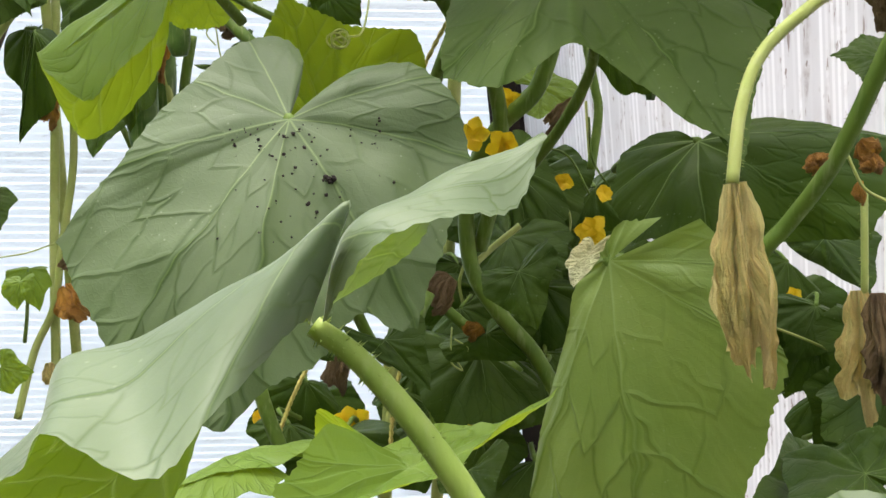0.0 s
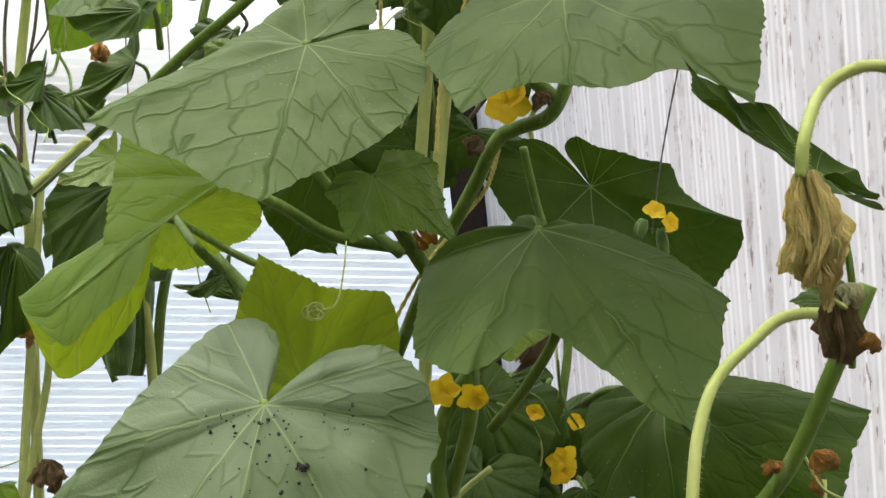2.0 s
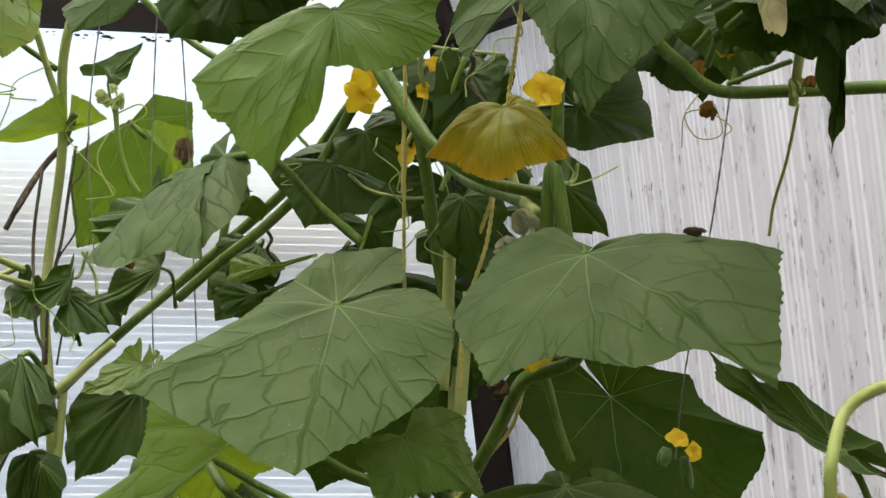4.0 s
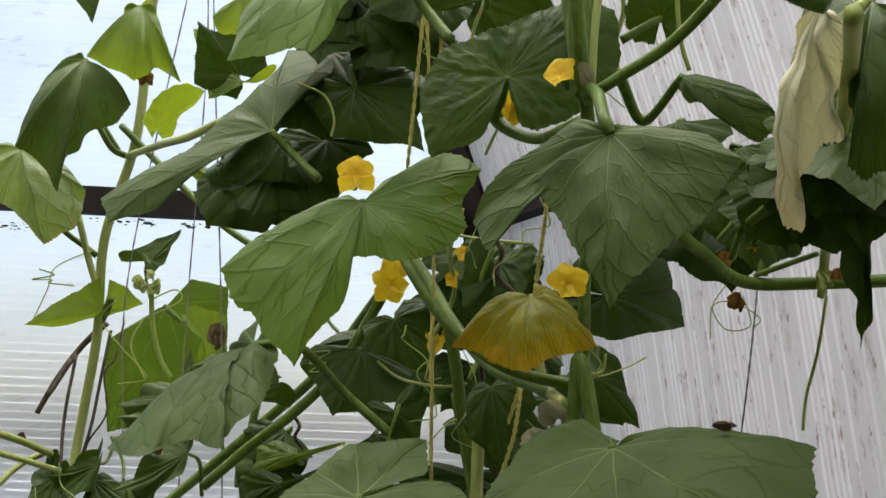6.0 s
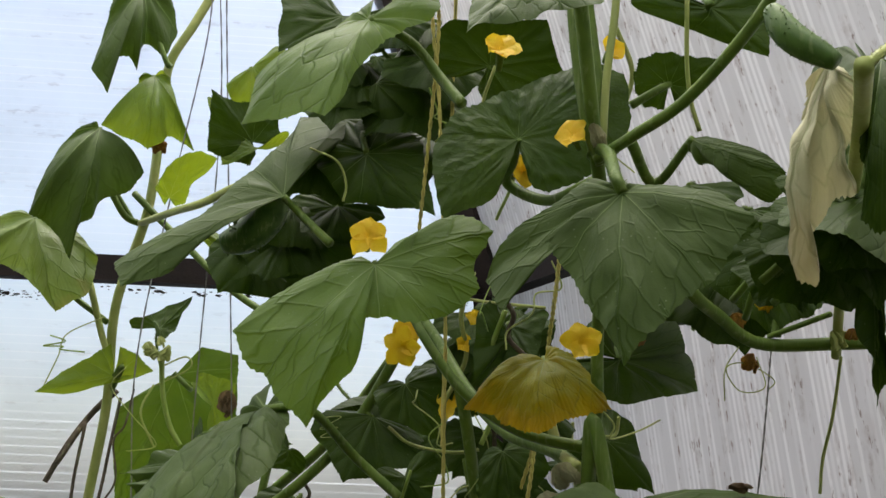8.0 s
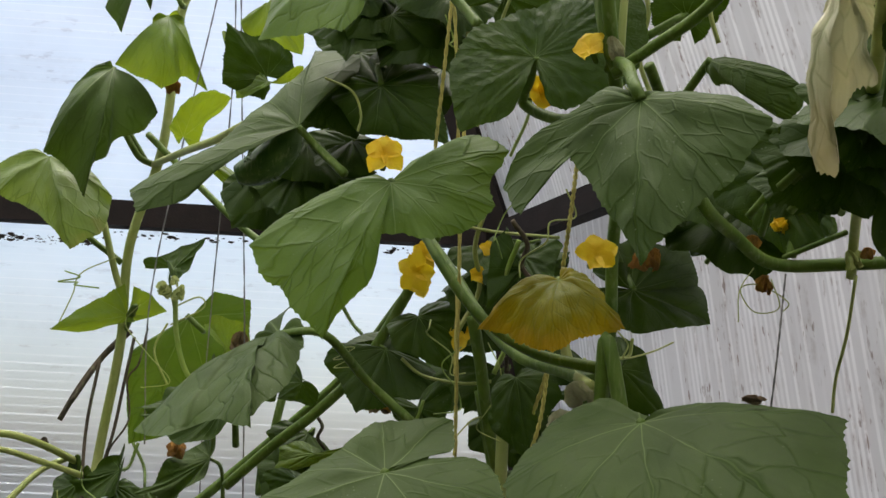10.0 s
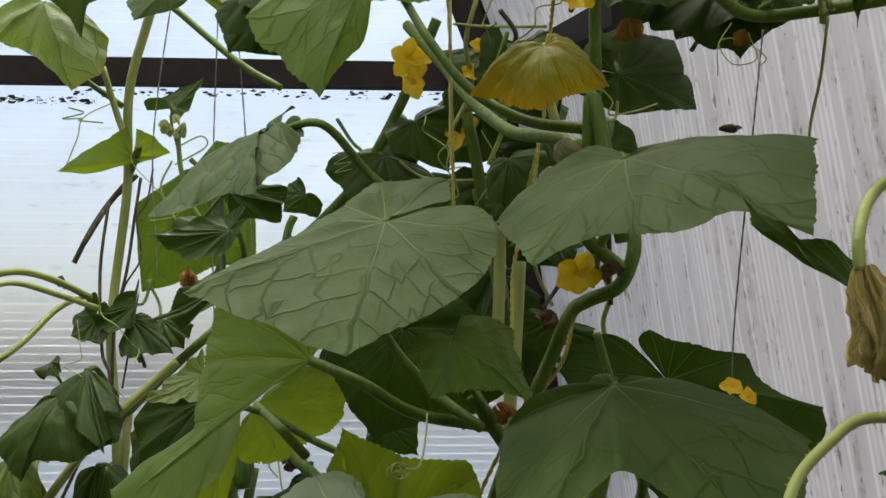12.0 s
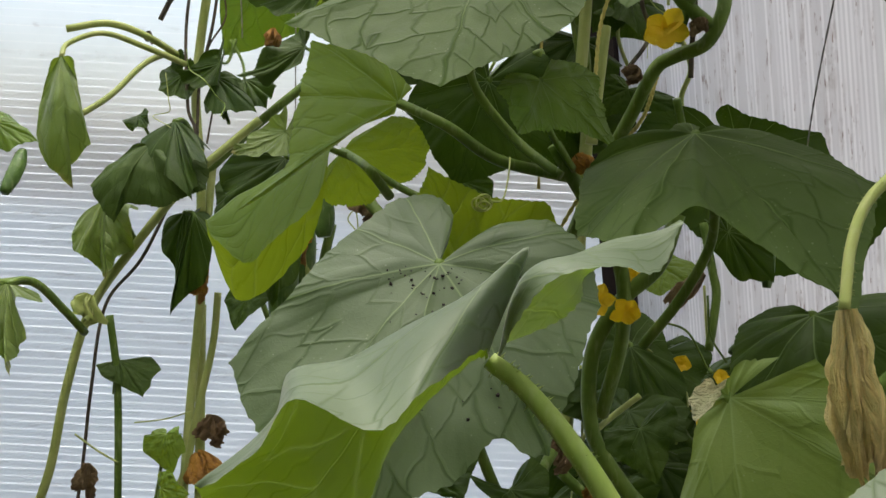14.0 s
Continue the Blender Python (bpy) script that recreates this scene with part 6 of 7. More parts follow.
stem(end_wall_plant, [(-0.331, 1.331, 1.229), (-0.360, 1.326, 1.202), (-0.412, 1.308, 1.148), (-0.468, 1.291, 1.069), (-0.516, 1.281, 0.990), (-0.536, 1.262, 0.894), (-0.549, 1.253, 0.799), (-0.574, 1.250, 0.715), (-0.600, 1.252, 0.600), (-0.590, 1.290, 0.000)], 0.0052, mat=STEM_PALE, seed=24)
stem(end_wall_plant, [(-0.411, 1.379, 1.159), (-0.346, 1.399, 1.229), (-0.268, 1.409, 1.301), (-0.194, 1.356, 1.360), (-0.123, 1.291, 1.419), (-0.058, 1.226, 1.499)], 0.0058, mat=STEM, seed=25)
stem(end_wall_plant, [(-0.561, 1.291, 1.324), (-0.518, 1.312, 1.335), (-0.483, 1.347, 1.326), (-0.453, 1.415, 1.305)], 0.0042, mat=STEM_PALE, bristle=40)
stem(end_wall_plant, [(-0.542, 1.265, 1.214), (-0.508, 1.301, 1.248), (-0.486, 1.357, 1.293), (-0.467, 1.404, 1.313)], 0.0036, mat=STEM_PALE, bristle=40)
stem(end_wall_plant, [(-0.477, 1.239, 0.990), (-0.464, 1.236, 0.912), (-0.457, 1.230, 0.793), (-0.455, 1.225, 0.701)], 0.0042, bristle=60)
stem(end_wall_plant, [(-0.551, 1.112, 1.035), (-0.524, 1.135, 1.035), (-0.509, 1.176, 1.004), (-0.497, 1.216, 0.971)], 0.0045, bristle=60)
stem(end_wall_plant, [(-0.163, 1.032, 1.154), (-0.137, 1.012, 1.132), (-0.110, 0.998, 1.109), (-0.082, 0.973, 1.085)], 0.0055, seed=26)
stem(end_wall_plant, [(-0.250, 1.222, 1.086), (-0.239, 1.218, 1.019), (-0.231, 1.213, 0.934)], 0.0052, mat=STEM_PALE, bristle=60)
stem(end_wall_plant, [(-0.227, 1.274, 1.109), (-0.237, 1.271, 1.046), (-0.241, 1.268, 0.970)], 0.0055, bristle=60)
stem(end_wall_plant, [(-0.233, 1.423, 1.338), (-0.232, 1.411, 1.281), (-0.214, 1.403, 1.386), (-0.205, 1.405, 1.413)], 0.005, bristle=40)
stem(end_wall_plant, [(-0.396, 1.394, 1.683), (-0.319, 1.253, 1.662), (-0.263, 1.145, 1.643), (-0.205, 1.056, 1.638), (-0.160, 1.014, 1.631)], 0.0042, mat=STEM_PALE, bristle=40)
stem(end_wall_plant, [(-0.404, 1.385, 1.720), (-0.345, 1.364, 1.665), (-0.262, 1.327, 1.590), (-0.208, 1.303, 1.553)], 0.0042, bristle=40)
stem(end_wall_plant, [(-0.430, 1.374, 1.717), (-0.412, 1.381, 1.689), (-0.396, 1.394, 1.683)], 0.004, bristle=20)
stem(far_plant, [(-0.095, 0.757, 0.919), (-0.087, 0.750, 0.893), (-0.076, 0.743, 0.866)], 0.005, bristle=40)
stem(far_plant, [(-0.002, 0.854, 0.908), (-0.001, 0.843, 0.866), (-0.004, 0.824, 0.788)], 0.0055, mat=STEM_PALE, bristle=40)
stem(far_plant, [(0.036, 0.812, 0.950), (0.061, 0.806, 0.930), (0.094, 0.788, 0.906)], 0.004, bristle=40)
stem(far_plant, [(0.040, 0.953, 1.347), (0.039, 0.947, 1.291), (0.036, 0.940, 1.221)], 0.005, mat=STEM_PALE, bristle=40)
stem(far_plant, [(0.021, 1.007, 1.380), (0.029, 1.003, 1.341), (0.041, 0.997, 1.283)], 0.005, bristle=40)
stem(far_plant, [(0.055, 0.917, 1.304), (0.052, 0.913, 1.255), (0.049, 0.908, 1.205)], 0.005, mat=STEM_PALE, bristle=40)

# thin shoots between the leaves
stem(far_plant, [(0.045, 0.875, 1.488), (0.035, 0.892, 1.455), (0.043, 0.910, 1.422), (0.030, 0.917, 1.386)], 0.002, mat=STEM_LIGHT, name='shoot', bristle=24, seed=500)
stem(far_plant, [(-0.027, 0.962, 1.366), (-0.037, 0.973, 1.327), (-0.034, 0.984, 1.288), (-0.052, 0.985, 1.249)], 0.0014, mat=STEM_LIGHT, name='shoot', bristle=24, seed=501)
stem(far_plant, [(0.039, 0.839, 0.889), (0.030, 0.843, 0.862), (0.034, 0.846, 0.834), (0.019, 0.840, 0.810)], 0.0019, mat=STEM_LIGHT, name='shoot', bristle=24, seed=502)
stem(far_plant, [(-0.066, 0.973, 1.810), (-0.048, 0.991, 1.777), (-0.056, 1.010, 1.743), (-0.037, 1.019, 1.706)], 0.002, mat=STEM_PALE, name='shoot', bristle=24, seed=503)
stem(far_plant, [(0.067, 1.039, 1.390), (0.078, 1.057, 1.354), (0.078, 1.075, 1.316), (0.095, 1.084, 1.278)], 0.0018, mat=STEM_PALE, name='shoot', bristle=24, seed=504)
stem(far_plant, [(0.140, 1.089, 1.320), (0.153, 1.099, 1.291), (0.147, 1.110, 1.262), (0.154, 1.110, 1.232)], 0.0026, mat=STEM_PALE, name='shoot', bristle=24, seed=505)
stem(far_plant, [(0.143, 1.055, 1.002), (0.160, 1.053, 0.957), (0.152, 1.052, 0.909), (0.164, 1.040, 0.865)], 0.0019, mat=STEM_LIGHT, name='shoot', bristle=24, seed=506)
stem(far_plant, [(0.030, 0.805, 1.665), (0.021, 0.822, 1.636), (0.025, 0.840, 1.606), (0.008, 0.848, 1.572)], 0.0013, mat=STEM_PALE, name='shoot', bristle=24, seed=507)
stem(far_plant, [(0.041, 0.948, 1.404), (0.043, 0.963, 1.381), (0.044, 0.978, 1.358), (0.045, 0.983, 1.333)], 0.0019, mat=STEM_DRY, name='shoot', bristle=24, seed=508)
stem(far_plant, [(0.093, 0.859, 1.350), (0.080, 0.870, 1.322), (0.089, 0.880, 1.293), (0.072, 0.881, 1.264)], 0.0017, mat=STEM_DRY, name='shoot', bristle=24, seed=509)
stem(far_plant, [(0.054, 0.956, 1.011), (0.058, 0.956, 0.974), (0.061, 0.957, 0.936), (0.072, 0.948, 0.900)], 0.0012, mat=STEM_PALE, name='shoot', bristle=24, seed=510)
stem(far_plant, [(0.064, 0.997, 1.737), (0.055, 1.017, 1.696), (0.060, 1.038, 1.654), (0.043, 1.049, 1.609)], 0.0015, mat=STEM_LIGHT, name='shoot', bristle=24, seed=511)
stem(far_plant, [(0.038, 0.851, 1.498), (0.051, 0.865, 1.483), (0.048, 0.878, 1.467), (0.066, 0.882, 1.450)], 0.0019, mat=STEM_DRY, name='shoot', bristle=24, seed=512)
stem(far_plant, [(0.141, 1.020, 1.368), (0.144, 1.031, 1.338), (0.145, 1.041, 1.307), (0.146, 1.042, 1.276)], 0.0024, mat=STEM_DRY, name='shoot', bristle=24, seed=513)
stem(far_plant, [(0.061, 0.887, 0.974), (0.053, 0.890, 0.945), (0.058, 0.892, 0.915), (0.047, 0.886, 0.887)], 0.0013, mat=STEM_PALE, name='shoot', bristle=24, seed=514)
stem(far_plant, [(0.077, 0.926, 1.784), (0.062, 0.941, 1.766), (0.074, 0.956, 1.748), (0.062, 0.961, 1.725)], 0.0018, mat=STEM_PALE, name='shoot', bristle=24, seed=515)
stem(far_plant, [(0.082, 0.940, 1.481), (0.094, 0.956, 1.454), (0.090, 0.972, 1.426), (0.099, 0.979, 1.396)], 0.0015, mat=STEM_DRY, name='shoot', bristle=24, seed=516)
stem(far_plant, [(0.120, 1.067, 1.420), (0.120, 1.078, 1.397), (0.124, 1.088, 1.374), (0.126, 1.088, 1.350)], 0.0015, mat=STEM_PALE, name='shoot', bristle=24, seed=517)
stem(far_plant, [(0.159, 1.057, 0.834), (0.175, 1.057, 0.798), (0.168, 1.058, 0.760), (0.181, 1.049, 0.727)], 0.0019, mat=STEM_DRY, name='shoot', bristle=24, seed=518)
stem(far_plant, [(0.153, 1.014, 1.797), (0.172, 1.033, 1.759), (0.166, 1.053, 1.718), (0.183, 1.064, 1.675)], 0.0025, mat=STEM_PALE, name='shoot', bristle=24, seed=519)
stem(far_plant, [(0.020, 0.901, 1.524), (0.011, 0.918, 1.491), (0.016, 0.936, 1.458), (-0.001, 0.943, 1.422)], 0.002, mat=STEM_PALE, name='shoot', bristle=24, seed=520)
stem(far_plant, [(0.056, 1.089, 1.297), (0.059, 1.100, 1.271), (0.062, 1.110, 1.246), (0.071, 1.110, 1.221)], 0.0023, mat=STEM_PALE, name='shoot', bristle=24, seed=521)

# flowers
flower(middle_plant, (-0.050, 0.662, 1.493), (0.10, -1, 0.30), 0.0135, seed=200, open_=1.00)
flower(middle_plant, (0.071, 0.579, 1.417), (0.20, -1, 0.20), 0.0115, seed=201, open_=1.00)
flower(middle_plant, (0.025, 0.561, 1.574), (0.10, -1, 0.50), 0.0122, seed=202, open_=0.85)
flower(middle_plant, (0.063, 0.572, 1.530), (-0.60, -1, 0.40), 0.0105, seed=203, open_=0.80)
flower(middle_plant, (-0.033, 0.798, 1.444), (-0.30, -1, -0.20), 0.0130, seed=204, open_=1.00)
flower(middle_plant, (0.023, 0.921, 1.491), (0.20, -1, 0.30), 0.0080, seed=205, open_=0.90)
flower(middle_plant, (0.015, 0.926, 1.469), (0.30, -1, 0.20), 0.0090, seed=206, open_=0.80)
flower(middle_plant, (-0.037, 0.970, 1.483), (-0.20, -1, 0.10), 0.0160, seed=207, open_=0.90)
flower(middle_plant, (0.005, 0.982, 1.430), (-0.30, -1, 0.40), 0.0160, seed=208, open_=1.00)
flower(middle_plant, (0.079, 0.687, 1.272), (-0.10, -1, 0.10), 0.0145, seed=209, open_=0.95)
flower(middle_plant, (-0.032, 0.959, 1.491), (0.20, -1, 0.20), 0.0140, seed=210, open_=1.00)
flower(middle_plant, (-0.035, 0.962, 1.467), (-0.30, -1, 0.10), 0.0140, seed=211, open_=0.90)
flower(middle_plant, (0.046, 0.676, 1.097), (-0.30, -1, 0.20), 0.0100, seed=212, open_=1.00)
flower(middle_plant, (0.068, 0.697, 1.089), (0.10, -1, -0.10), 0.0100, seed=213, open_=1.00)
flower(middle_plant, (0.076, 0.751, 1.108), (0.30, -1, 0.30), 0.0100, seed=214, open_=0.90)
flower(side_plant, (0.205, 0.819, 1.202), (-0.20, -1, 0.60), 0.0090, seed=215, open_=0.90)
flower(side_plant, (0.214, 0.807, 1.194), (0.50, -1, 0.20), 0.0090, seed=216, open_=0.80)
flower(side_plant, (0.138, 0.926, 1.022), (-0.40, -1, 0.40), 0.0100, seed=217, open_=0.80)
flower(side_plant, (0.177, 0.953, 1.009), (0.20, -1, 0.50), 0.0095, seed=218, open_=0.80)
flower(side_plant, (0.162, 0.918, 0.984), (0.10, -1, 0.10), 0.0135, seed=219, open_=1.00)
flower(side_plant, (0.058, 0.794, 0.881), (0.10, -1, 0.20), 0.0150, seed=220, open_=1.00)
flower(side_plant, (-0.032, 0.839, 0.842), (0.20, -1, 0.20), 0.0150, seed=221, open_=1.00)
flower(far_plant, (-0.103, 0.842, 0.846), (0.00, -1, 0.50), 0.0080, seed=222, open_=0.80)
flower(middle_plant, (0.047, 0.692, 1.545), (0.60, -1, -0.20), 0.0140, seed=223, open_=0.70)
flower(middle_plant, (0.098, 0.654, 1.615), (0.30, -1, 0.10), 0.0110, seed=224, open_=0.70)
flower(side_plant, (0.331, 0.901, 0.935), (0.10, -1, 0.20), 0.0080, seed=225, open_=0.90)
flower(side_plant, (0.193, 0.671, 1.461), (-0.10, -1, 0.60), 0.0065, seed=226, open_=0.70)
flower(side_plant, (0.154, 0.869, 0.988), (0.00, -1, 0.00), 0.0110, seed=227, open_=0.90)

# shrivelled flowers
withered(side_plant, (0.189, 0.689, 1.431), (0.189, 0.692, 1.419), 0.0055, PETAL_OLD, 300)
withered(side_plant, (0.181, 0.693, 1.457), (0.183, 0.696, 1.447), 0.0045, PETAL_OLD, 301)
withered(side_plant, (0.195, 0.671, 1.464), (0.194, 0.673, 1.454), 0.0055, PETAL, 302, label="dry pale flower remains")
withered(side_plant, (0.232, 0.636, 1.439), (0.234, 0.638, 1.432), 0.0040, PETAL_OLD, 303)
withered(side_plant, (0.171, 0.449, 1.125), (0.170, 0.448, 1.119), 0.0035, PETAL_OLD, 304)
withered(side_plant, (0.198, 0.459, 1.127), (0.200, 0.457, 1.118), 0.0050, PETAL_OLD, 305)
withered(side_plant, (0.198, 0.466, 1.114), (0.197, 0.463, 1.104), 0.0030, PETAL_OLD, 306)
withered(middle_plant, (0.029, 0.727, 1.191), (0.040, 0.725, 1.180), 0.0070, PETAL_OLD, 307)
withered(middle_plant, (0.067, 0.718, 1.251), (0.058, 0.718, 1.241), 0.0070, DRY_BROWN, 308, label="dry brown flower remains")
withered(middle_plant, (0.095, 0.688, 1.278), (0.104, 0.687, 1.270), 0.0080, DRY_BROWN, 309, label="dry brown flower remains")
withered(middle_plant, (0.141, 0.858, 1.106), (0.110, 0.851, 1.074), 0.0080, DRY_BROWN, 310, label="dry brown flower remains")
withered(end_wall_plant, (-0.391, 1.276, 1.048), (-0.390, 1.253, 1.026), 0.0120, PETAL_OLD, 311)
withered(end_wall_plant, (-0.391, 1.305, 1.046), (-0.391, 1.277, 1.019), 0.0120, DRY, 312, label="dry pale flower remains")
withered(end_wall_plant, (-0.385, 1.218, 0.750), (-0.378, 1.210, 0.719), 0.0100, DRY, 313, label="dry pale flower remains")
withered(end_wall_plant, (-0.349, 1.169, 1.062), (-0.353, 1.156, 1.020), 0.0140, PETAL_OLD, 314)
withered(end_wall_plant, (-0.348, 1.179, 0.853), (-0.318, 1.158, 0.817), 0.0220, PETAL_OLD, 315)
withered(end_wall_plant, (-0.380, 1.247, 0.820), (-0.360, 1.242, 0.801), 0.0140, PETAL_OLD, 316)
withered(end_wall_plant, (-0.333, 1.407, 1.340), (-0.334, 1.406, 1.321), 0.0080, PETAL_OLD, 317)
withered(end_wall_plant, (-0.325, 1.348, 1.335), (-0.323, 1.351, 1.316), 0.0080, PETAL_OLD, 318)
withered(end_wall_plant, (-0.370, 1.336, 1.779), (-0.362, 1.340, 1.759), 0.0090, PETAL_OLD, 319)
withered(middle_plant, (-0.035, 0.702, 0.952), (-0.033, 0.694, 0.924), 0.0080, DRY_BROWN, 320, label="dry brown flower remains")
withered(middle_plant, (0.039, 0.711, 1.000), (0.022, 0.707, 0.980), 0.0100, DRY_BROWN, 321, label="dry brown flower remains")
withered(middle_plant, (0.062, 0.760, 0.952), (0.052, 0.758, 0.942), 0.0070, PETAL_OLD, 322)
withered(middle_plant, (-0.076, 1.090, 1.424), (-0.072, 1.099, 1.390), 0.0220, DRY_PALE, 323, label="dry pale flower remains")
withered(middle_plant, (-0.065, 1.084, 1.422), (-0.077, 1.091, 1.390), 0.0200, DRY_PALE, 324, label="dry pale flower remains")
withered(middle_plant, (-0.075, 1.102, 1.377), (-0.053, 1.104, 1.370), 0.0120, PETAL_OLD, 325)
withered(middle_plant, (0.069, 0.695, 1.359), (0.080, 0.699, 1.346), 0.0080, DRY_PALE, 326, label="dry pale flower remains")
withered(middle_plant, (0.062, 0.699, 1.343), (0.067, 0.699, 1.334), 0.0080, DRY_PALE, 327, label="dry pale flower remains")
withered(middle_plant, (-0.065, 0.852, 1.255), (-0.065, 0.852, 1.237), 0.0090, PETAL_OLD, 328)
withered(middle_plant, (0.124, 0.763, 1.462), (0.130, 0.765, 1.445), 0.0110, PETAL_OLD, 329)
withered(side_plant, (0.170, 0.388, 1.207), (0.174, 0.387, 1.198), 0.0050, DRY_PALE, 330, label="dry pale flower remains")
withered(side_plant, (0.182, 0.386, 1.190), (0.180, 0.386, 1.183), 0.0040, PETAL_OLD, 331)
withered(side_plant, (0.173, 0.412, 1.138), (0.180, 0.411, 1.133), 0.0050, PETAL_OLD, 332)
withered(side_plant, (0.150, 0.597, 1.3455), (0.162, 0.594, 1.3445), 0.0030, DRY_BROWN, 333, label="dry brown flower remains")
withered(side_plant, (0.160, 0.422, 1.132), (0.162, 0.421, 1.127), 0.0040, PETAL_OLD, 334)
withered(side_plant, (0.225, 0.650, 1.439), (0.233, 0.650, 1.429), 0.0060, STEM_PALE, 335, label="dry pale flower remains")
withered(middle_plant, (0.075, 0.571, 1.535), (0.081, 0.574, 1.520), 0.0040, DRY_PALE, 336, label="dry pale flower remains")
withered(end_wall_plant, (-0.489, 1.209, 1.016), (-0.501, 1.206, 0.983), 0.0200, STEM_PALE, 337, label="dry pale flower remains")
withered(end_wall_plant, (-0.275, 1.468, 1.473), (-0.285, 1.452, 1.450), 0.0120, DRY_BROWN, 338, label="dry brown flower remains")
withered(end_wall_plant, (-0.276, 1.456, 1.482), (-0.279, 1.460, 1.461), 0.0100, DRY_BROWN, 339, label="dry brown flower remains")
withered(end_wall_plant, (-0.156, 1.067, 1.148), (-0.163, 1.061, 1.123), 0.0160, DRY_BROWN, 340, label="dry brown flower remains")

# dead leaves that hang in folds
hanging(side_plant, (0.114, 0.365, 1.131), (0.126, 0.357, 1.062), 0.0084, DRY, 401, label="withered yellow-brown leaf hanging shut", folds=7)
hanging(side_plant, (0.149, 0.373, 1.247), (0.158, 0.378, 1.199), 0.0104, DRY, 402, label="withered yellow-brown leaf hanging shut", folds=8)
hanging(side_plant, (0.167, 0.388, 1.204), (0.175, 0.395, 1.176), 0.0070, DRY_BROWN, 403, label="withered brown leaf end", folds=4)
hanging(side_plant, (0.207, 0.474, 1.064), (0.209, 0.459, 1.006), 0.0100, DRY, 404, label="withered brown leaf hanging shut", folds=4)
hanging(side_plant, (0.211, 0.464, 1.066), (0.213, 0.452, 1.019), 0.0090, DRY_BROWN, 405, label="withered brown leaf hanging shut", folds=4)
hanging(end_wall_plant, (-0.249, 1.188, 1.142), (-0.247, 1.177, 1.067), 0.0140, PETAL_OLD, 406, label="shrivelled orange-brown leaf", folds=4)
hanging(end_wall_plant, (-0.346, 1.216, 0.886), (-0.348, 1.213, 0.850), 0.0200, DRY_BROWN, 407, label="withered brown leaf", folds=4)
hanging(end_wall_plant, (-0.477, 1.179, 0.830), (-0.474, 1.177, 0.787), 0.0120, DRY_BROWN, 408, label="withered brown leaf", folds=4)

# cucumbers
fruit(side_plant, [(0.121, 0.390, 1.517), (0.126, 0.383, 1.503), (0.140, 0.376, 1.490)], 0.0058, seed=2)
fruit(middle_plant, [(-0.199, 0.955, 1.554), (-0.177, 0.953, 1.562), (-0.158, 0.949, 1.582), (-0.154, 0.944, 1.601)], 0.016, seed=3, taper=0.2)
fruit(end_wall_plant, [(-0.259, 1.170, 0.991), (-0.262, 1.177, 1.055), (-0.262, 1.183, 1.119)], 0.017, seed=4, spikes=20, label='dark green cucumber among the leaves')
fruit(end_wall_plant, [(-0.254, 1.220, 0.980), (-0.250, 1.228, 1.059), (-0.249, 1.234, 1.113)], 0.014, seed=5, spikes=20, label='dark green cucumber among the leaves')
fruit(end_wall_plant, [(-0.204, 1.065, 1.150), (-0.198, 1.057, 1.106)], 0.012, seed=6)
fruit(side_plant, [(0.193, 0.818, 1.182), (0.197, 0.819, 1.195)], 0.005, seed=7)
fruit(side_plant, [(0.213, 0.815, 1.166), (0.209, 0.817, 1.189)], 0.0045, seed=8)
leaf(side_plant, (0.166, 0.902, 1.138), (0.206, 0.900, 1.098), (0.176, 0.900, 1.098), (0.206, 0.905, 1.138), bow=0.2, seed=151)
fruit(side_plant, [(0.204, 0.923, 1.130), (0.204, 0.921, 1.092)], 0.006, seed=10, label='dark green cucumber hanging by the wall')
fruit(end_wall_plant, [(-0.529, 1.069, 1.132), (-0.525, 1.086, 1.155), (-0.527, 1.105, 1.175)], 0.008, seed=11)

# tendrils
tendril(middle_plant, [(-0.015, 0.688, 1.186), (-0.015, 0.657, 1.173), (-0.017, 0.615, 1.160), (-0.024, 0.595, 1.159)], coil=(-0.028, 0.595, 1.157), turns=4, wide=0.0055)
tendril(side_plant, [(0.192, 0.690, 1.429), (0.195, 0.684, 1.410), (0.180, 0.685, 1.407), (0.171, 0.682, 1.420), (0.185, 0.691, 1.425), (0.206, 0.703, 1.417), (0.202, 0.705, 1.410)], radius=0.0004)
tendril(side_plant, [(0.120, 0.536, 1.594), (0.121, 0.544, 1.560), (0.124, 0.549, 1.540), (0.129, 0.553, 1.526)], radius=0.0013)
tendril(side_plant, [(0.227, 0.640, 1.423), (0.227, 0.658, 1.392), (0.225, 0.674, 1.367), (0.224, 0.679, 1.347)], radius=0.0011)
tendril(side_plant, [(0.173, 0.696, 1.402), (0.173, 0.692, 1.421), (0.181, 0.688, 1.435)], radius=0.0004)
tendril(side_plant, [(0.097, 0.688, 1.392), (0.104, 0.690, 1.384), (0.102, 0.692, 1.376), (0.122, 0.711, 1.383), (0.139, 0.729, 1.392)], radius=0.0006)
tendril(side_plant, [(0.184, 0.450, 1.128), (0.191, 0.446, 1.115), (0.200, 0.444, 1.110)], radius=0.0007)
tendril(side_plant, [(0.148, 0.380, 1.213), (0.158, 0.379, 1.206), (0.168, 0.378, 1.200)], radius=0.0008)
tendril(middle_plant, [(0.042, 0.760, 0.950), (0.042, 0.756, 0.934), (0.050, 0.753, 0.921), (0.042, 0.754, 0.927), (0.054, 0.756, 0.935), (0.044, 0.758, 0.942)], radius=0.0007)
